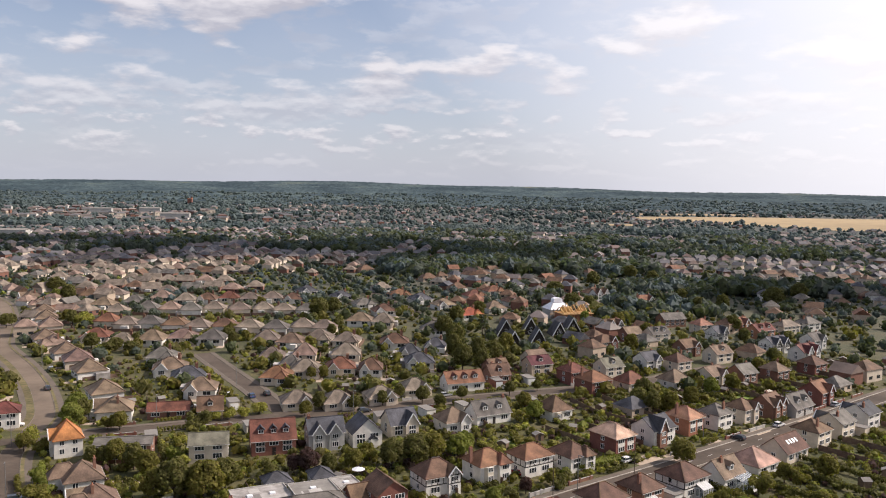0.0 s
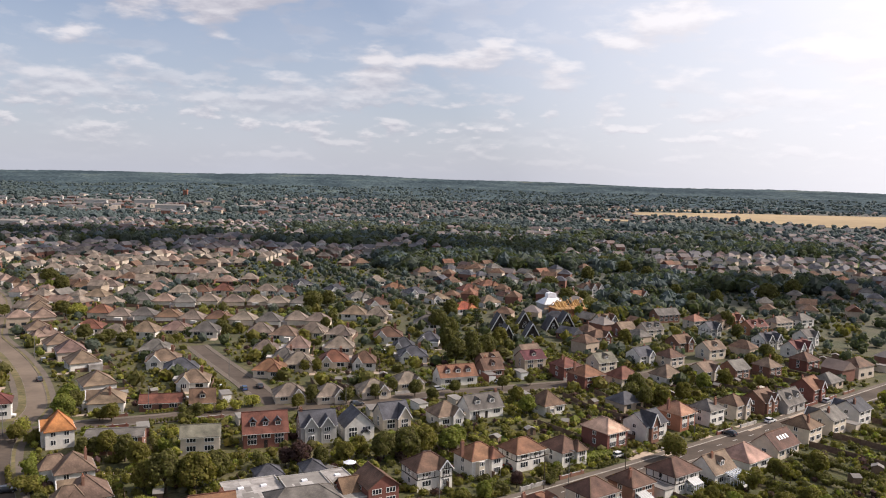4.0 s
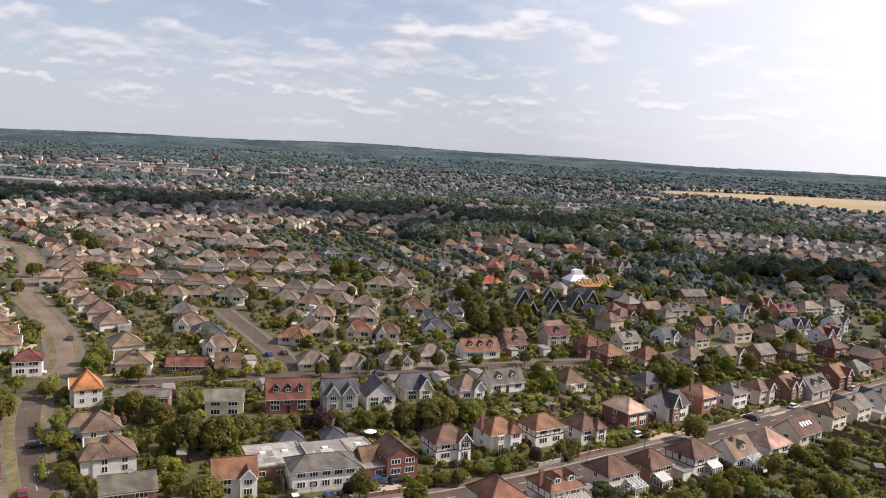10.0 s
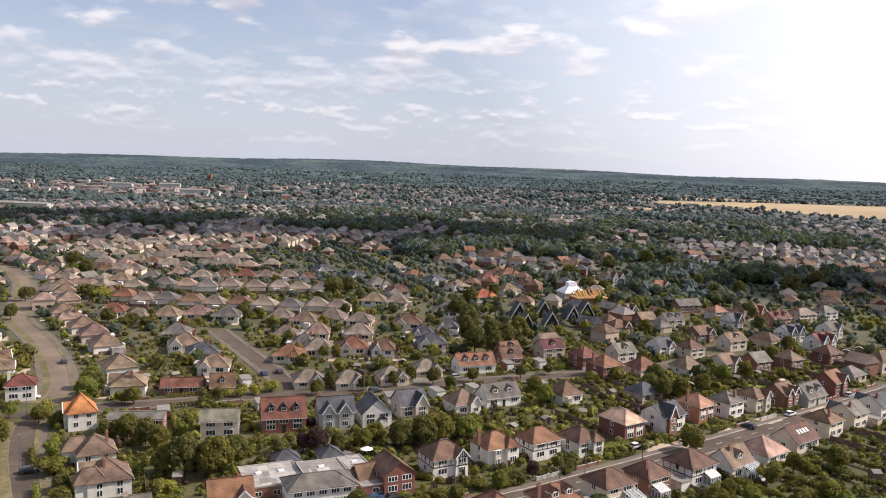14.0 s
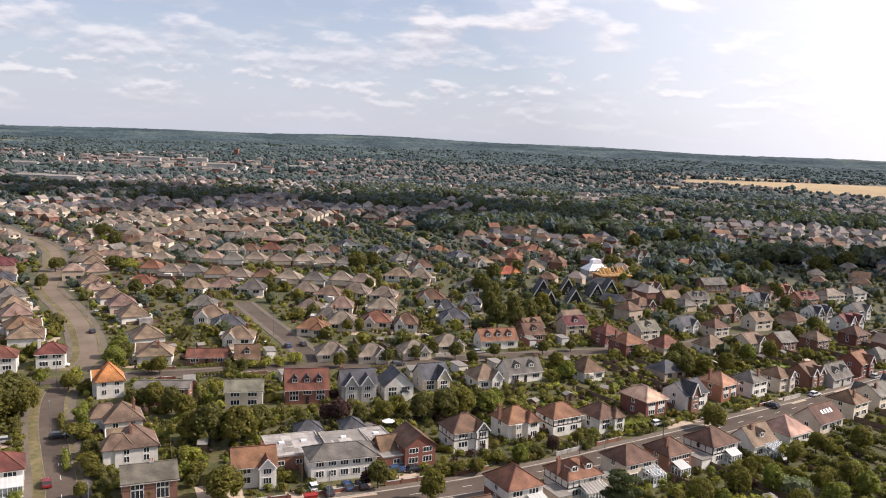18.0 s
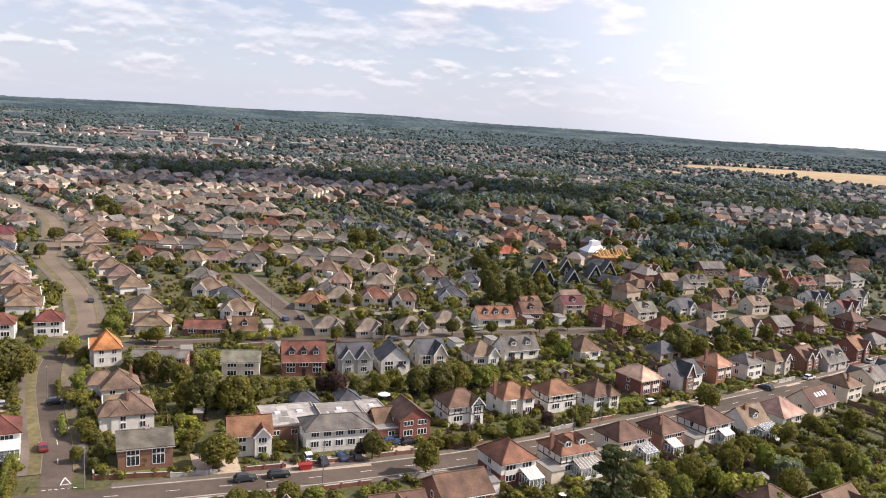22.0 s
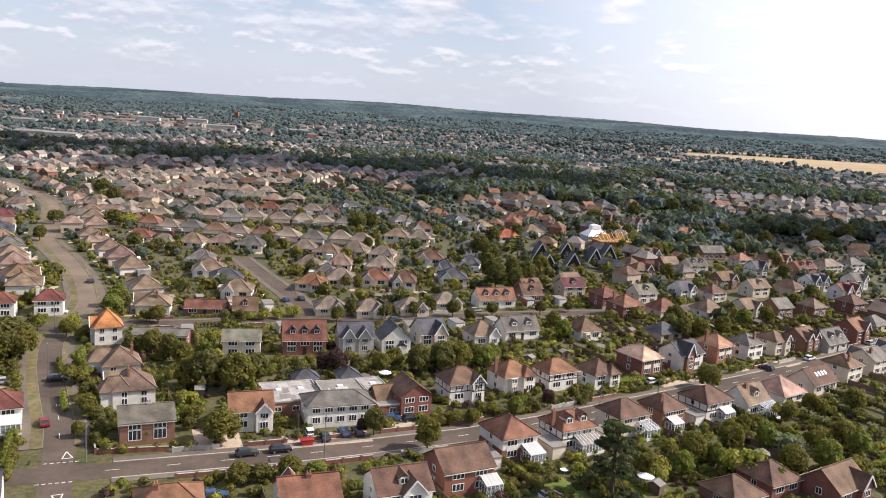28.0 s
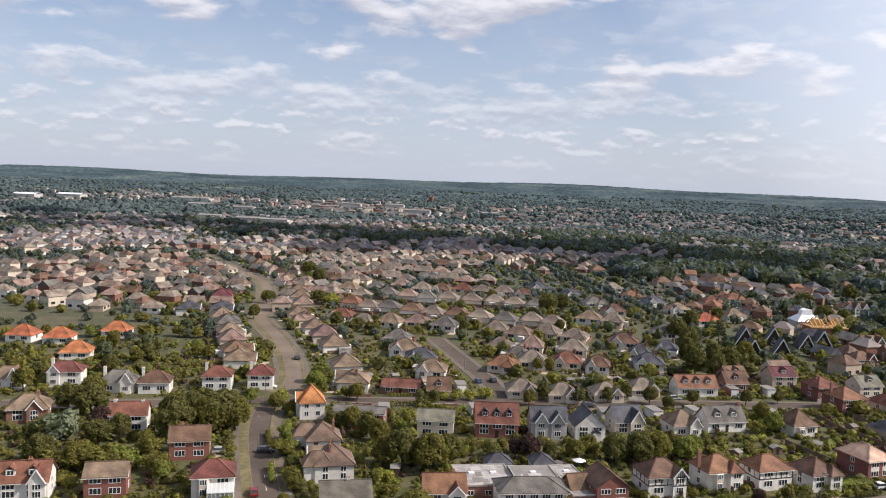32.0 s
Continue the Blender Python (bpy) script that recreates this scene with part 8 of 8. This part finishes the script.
def woodland_canopy():
    """The closed tops of the far woods: one bumpy sheet that dips to the ground in the clearings."""
    nr, na = 150, 520
    rng = np.random.default_rng(9)
    verts = np.zeros((nr, na, 3))
    for i in range(nr):
        r = 2400 + 2500 * (i / (nr - 1)) ** 1.2
        for j in range(na):
            a = radians(-44 + 90 * j / (na - 1)) + rng.uniform(-0.0012, 0.0012)
            x, y = r * math.sin(a), r * math.cos(a)
            w = min(1.0, max(0.0, (wooded(x, y) - 0.3) / 0.25))
            if in_field(x, y):
                w = 0
            verts[i, j] = x, y, hill(x, y) - 1 + 5.5 * w + w * (rng.uniform(-2.2, 2.6) + 4 * noise.noise(Vector((x * 0.02, y * 0.008, 4.0))))
    k = np.arange(nr * na).reshape(nr, na)
    quads = np.stack([k[:-1, :-1], k[:-1, 1:], k[1:, 1:], k[1:, :-1]], -1).reshape(-1, 4)
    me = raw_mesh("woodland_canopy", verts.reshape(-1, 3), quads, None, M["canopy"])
    tagged(new("woodland_canopy", me), "unbroken dark woods on low hills, coloured with bluish distance haze", "woods", kind="stuff")


woodland_canopy()
# shrubs in the near gardens
shrubs = {"leaf_dark": [], "leaf_mid": [], "leaf_light": [], "leaf_gold": [], "leaf_purple": []}
mix = ("leaf_dark",) * 5 + ("leaf_mid",) * 6 + ("leaf_light",) * 2 + ("leaf_gold", "leaf_purple")
for k in range(16000):
    r = math.sqrt(RF.uniform(95**2, 330**2))
    a = RF.uniform(radians(-44), radians(40))
    x, y = r * math.sin(a), r * math.cos(a)
    if noise.noise(Vector((x * 0.06, y * 0.06, 1.7))) < -0.4 or near_road(x, y, 6.6) or not clear(x, y, 0.3):
        continue
    if y > 255 and x < 20 and RF.uniform() < 0.45:
        continue
    shrubs[mix[RF.integers(len(mix))]].append((x, y, 0.0, RF.uniform(0.35, 1.2) * (1.35 if RF.uniform() < 0.15 else 1)))
for i, (mat, rows) in enumerate(shrubs.items()):
    rows = np.array(rows)
    close = np.hypot(rows[:, 0], rows[:, 1]) < 200
    scatter("garden_shrubs", rows[close][:, :3], rows[close][:, 3], mat, 64, 0, label="mixed garden shrubs and border plants", seed=60 + i, squash=0.9, leaf=0.22, core=0.68)
    scatter("garden_shrubs", rows[~close][:, :3], rows[~close][:, 3], mat, 24, 0, label="mixed garden shrubs and border plants", seed=66 + i, squash=0.9, leaf=0.26, core=0.76)

# low planting, fences, drives and garages between the bungalows further off
rows = {"leaf_dark": [], "leaf_mid": [], "leaf_valley": [], "leaf_light": []}
for k in range(6500):
    x, y = RF.uniform(-330, 300), RF.uniform(300, 680)
    if math.hypot(x, y) < 328 or abs(x) > y * 0.62 or near_road(x, y, 6.5) or not clear(x, y, 0.2):
        continue
    rows[("leaf_dark", "leaf_dark", "leaf_mid" if y < 420 else "leaf_valley", "leaf_light" if x < 0 else "leaf_valley")[RF.integers(4)]].append((x, y, 0.0, RF.uniform(0.6, 1.6)))
for i, (mat, some) in enumerate(rows.items()):
    some = np.array(some)
    scatter("estate_shrubs", some[:, :3], some[:, 3], mat, 12, 0, label="garden shrubs and hedges between the bungalows", seed=80 + i, squash=0.85, leaf=0.3)


def joined_boxes(name, rows, mat, label, cat):
    """Rows of x, y, turn, length, width, height, as one mesh."""
    a = np.array(rows)
    c, s = np.cos(a[:, 2]), np.sin(a[:, 2])
    out = []
    for z in (0, 1):
        for sx, sy in ((-1, -1), (1, -1), (1, 1), (-1, 1)):
            lx, ly = sx * a[:, 3] / 2, sy * a[:, 4] / 2
            out.append(np.stack([a[:, 0] + c * lx - s * ly, a[:, 1] + s * lx + c * ly, z * a[:, 5]], 1))
    verts = np.stack(out, 1).reshape(-1, 3)
    b = (np.arange(len(a)) * 8)[:, None]
    quads = np.concatenate([b + q for q in ([4, 5, 6, 7], [0, 1, 5, 4], [1, 2, 6, 5], [2, 3, 7, 6], [3, 0, 4, 7])])
    tagged(new(name, raw_mesh(name, verts, quads, None, M[mat])), label, cat, kind="stuff")


fences, drives, garages, lean_tos = [], [], [], []
for px, py, r in spots:
    a = radians(r)
    for lx, ly, turn, length in ((5.7, 3, 90, 13), (0, 9, 0, 11.4)):
        x, y = px + lx * math.cos(a) - ly * math.sin(a), py + lx * math.sin(a) + ly * math.cos(a)
        if not near_road(x, y, 9):
            fences.append((x, y, a + radians(turn), length, 0.12, RF.uniform(1.2, 1.8)))
    x, y = px + 4.9 * math.cos(a) + 6 * math.sin(a), py + 4.9 * math.sin(a) - 6 * math.cos(a)
    drives.append((x, y, a, 2.6, 7, 0.05))
    if RF.uniform() < 0.8:
        lx, ly = RF.uniform(-2, 2), RF.choice([-7.0, 7.2])
        drives.append((px + lx * math.cos(a) - ly * math.sin(a), py + lx * math.sin(a) + ly * math.cos(a), a, RF.uniform(4, 7), RF.uniform(2, 3.4), 0.045))
    x, y = px + RF.choice([-5.6, 5.6]) * math.cos(a) - 3 * math.sin(a), py + 5.6 * math.sin(a) + 3 * math.cos(a)
    if RF.uniform() < 0.8 and clear(x, y, 0.5) and not near_road(x, y, 8):
        garages.append((x, y, a, 2.8, 4.6, 2.3))
    lx, ly = RF.uniform(-3, 3), RF.choice([-5.6, 5.6])
    x, y = px + lx * math.cos(a) - ly * math.sin(a), py + lx * math.sin(a) + ly * math.cos(a)
    if RF.uniform() < 0.7 and not near_road(x, y, 8):
        lean_tos.append((x, y, a, RF.uniform(2, 3.6), RF.uniform(2, 2.8), RF.uniform(2.1, 2.5)))
joined_boxes("estate_fences", fences, "fence_wood", "wooden fences between the bungalow gardens", "fences")
joined_boxes("estate_drives", drives, "paving", "pale paved drives beside the bungalows", "paving")
joined_boxes("estate_garages", garages, "flat_roof", "small pale garages and sheds among the bungalows", "garages")

joined_boxes("estate_porches", lean_tos, "white_render", "small white porches and lean-tos on the bungalows", "porches")

# ---- fair-weather clouds over the town, whose shadows lie on the valley ----
def cloud(x, y, z, w, d, h, seed):
    rng = np.random.default_rng(seed)
    n = 34
    c = np.stack([rng.normal(0, 0.32, n) * w, rng.normal(0, 0.32, n) * d, np.abs(rng.normal(0, 0.3, n)) * h], 1)
    r = rng.uniform(0.16, 0.3, n) * min(w, d)
    v, f = lumps(rng, c, r, 0.6, 1.0)
    me = raw_mesh("cloud", v + [x, y, z], None, f, M["cloud"])
    me.shade_smooth()
    tagged(new("cloud", me), "white flat-based cumulus cloud drifting overhead", "cloud", kind="structure")


M["cloud"] = material("cloud", (0.85, 0.85, 0.86), (0.8, 0.8, 0.82), scale=0.01, rough=1.0, bump=0, per_object=0)
for k, (tx, ty, w, d) in enumerate(((350, 500, 240, 90), (-50, 810, 440, 190), (-420, 900, 500, 170))):
    reach = 900 / math.tan(radians(SUN_EL))
    cloud(tx + reach * math.sin(radians(SUN_AZ)), ty + reach * math.cos(radians(SUN_AZ)), 900, w, d, 70, 70 + k)
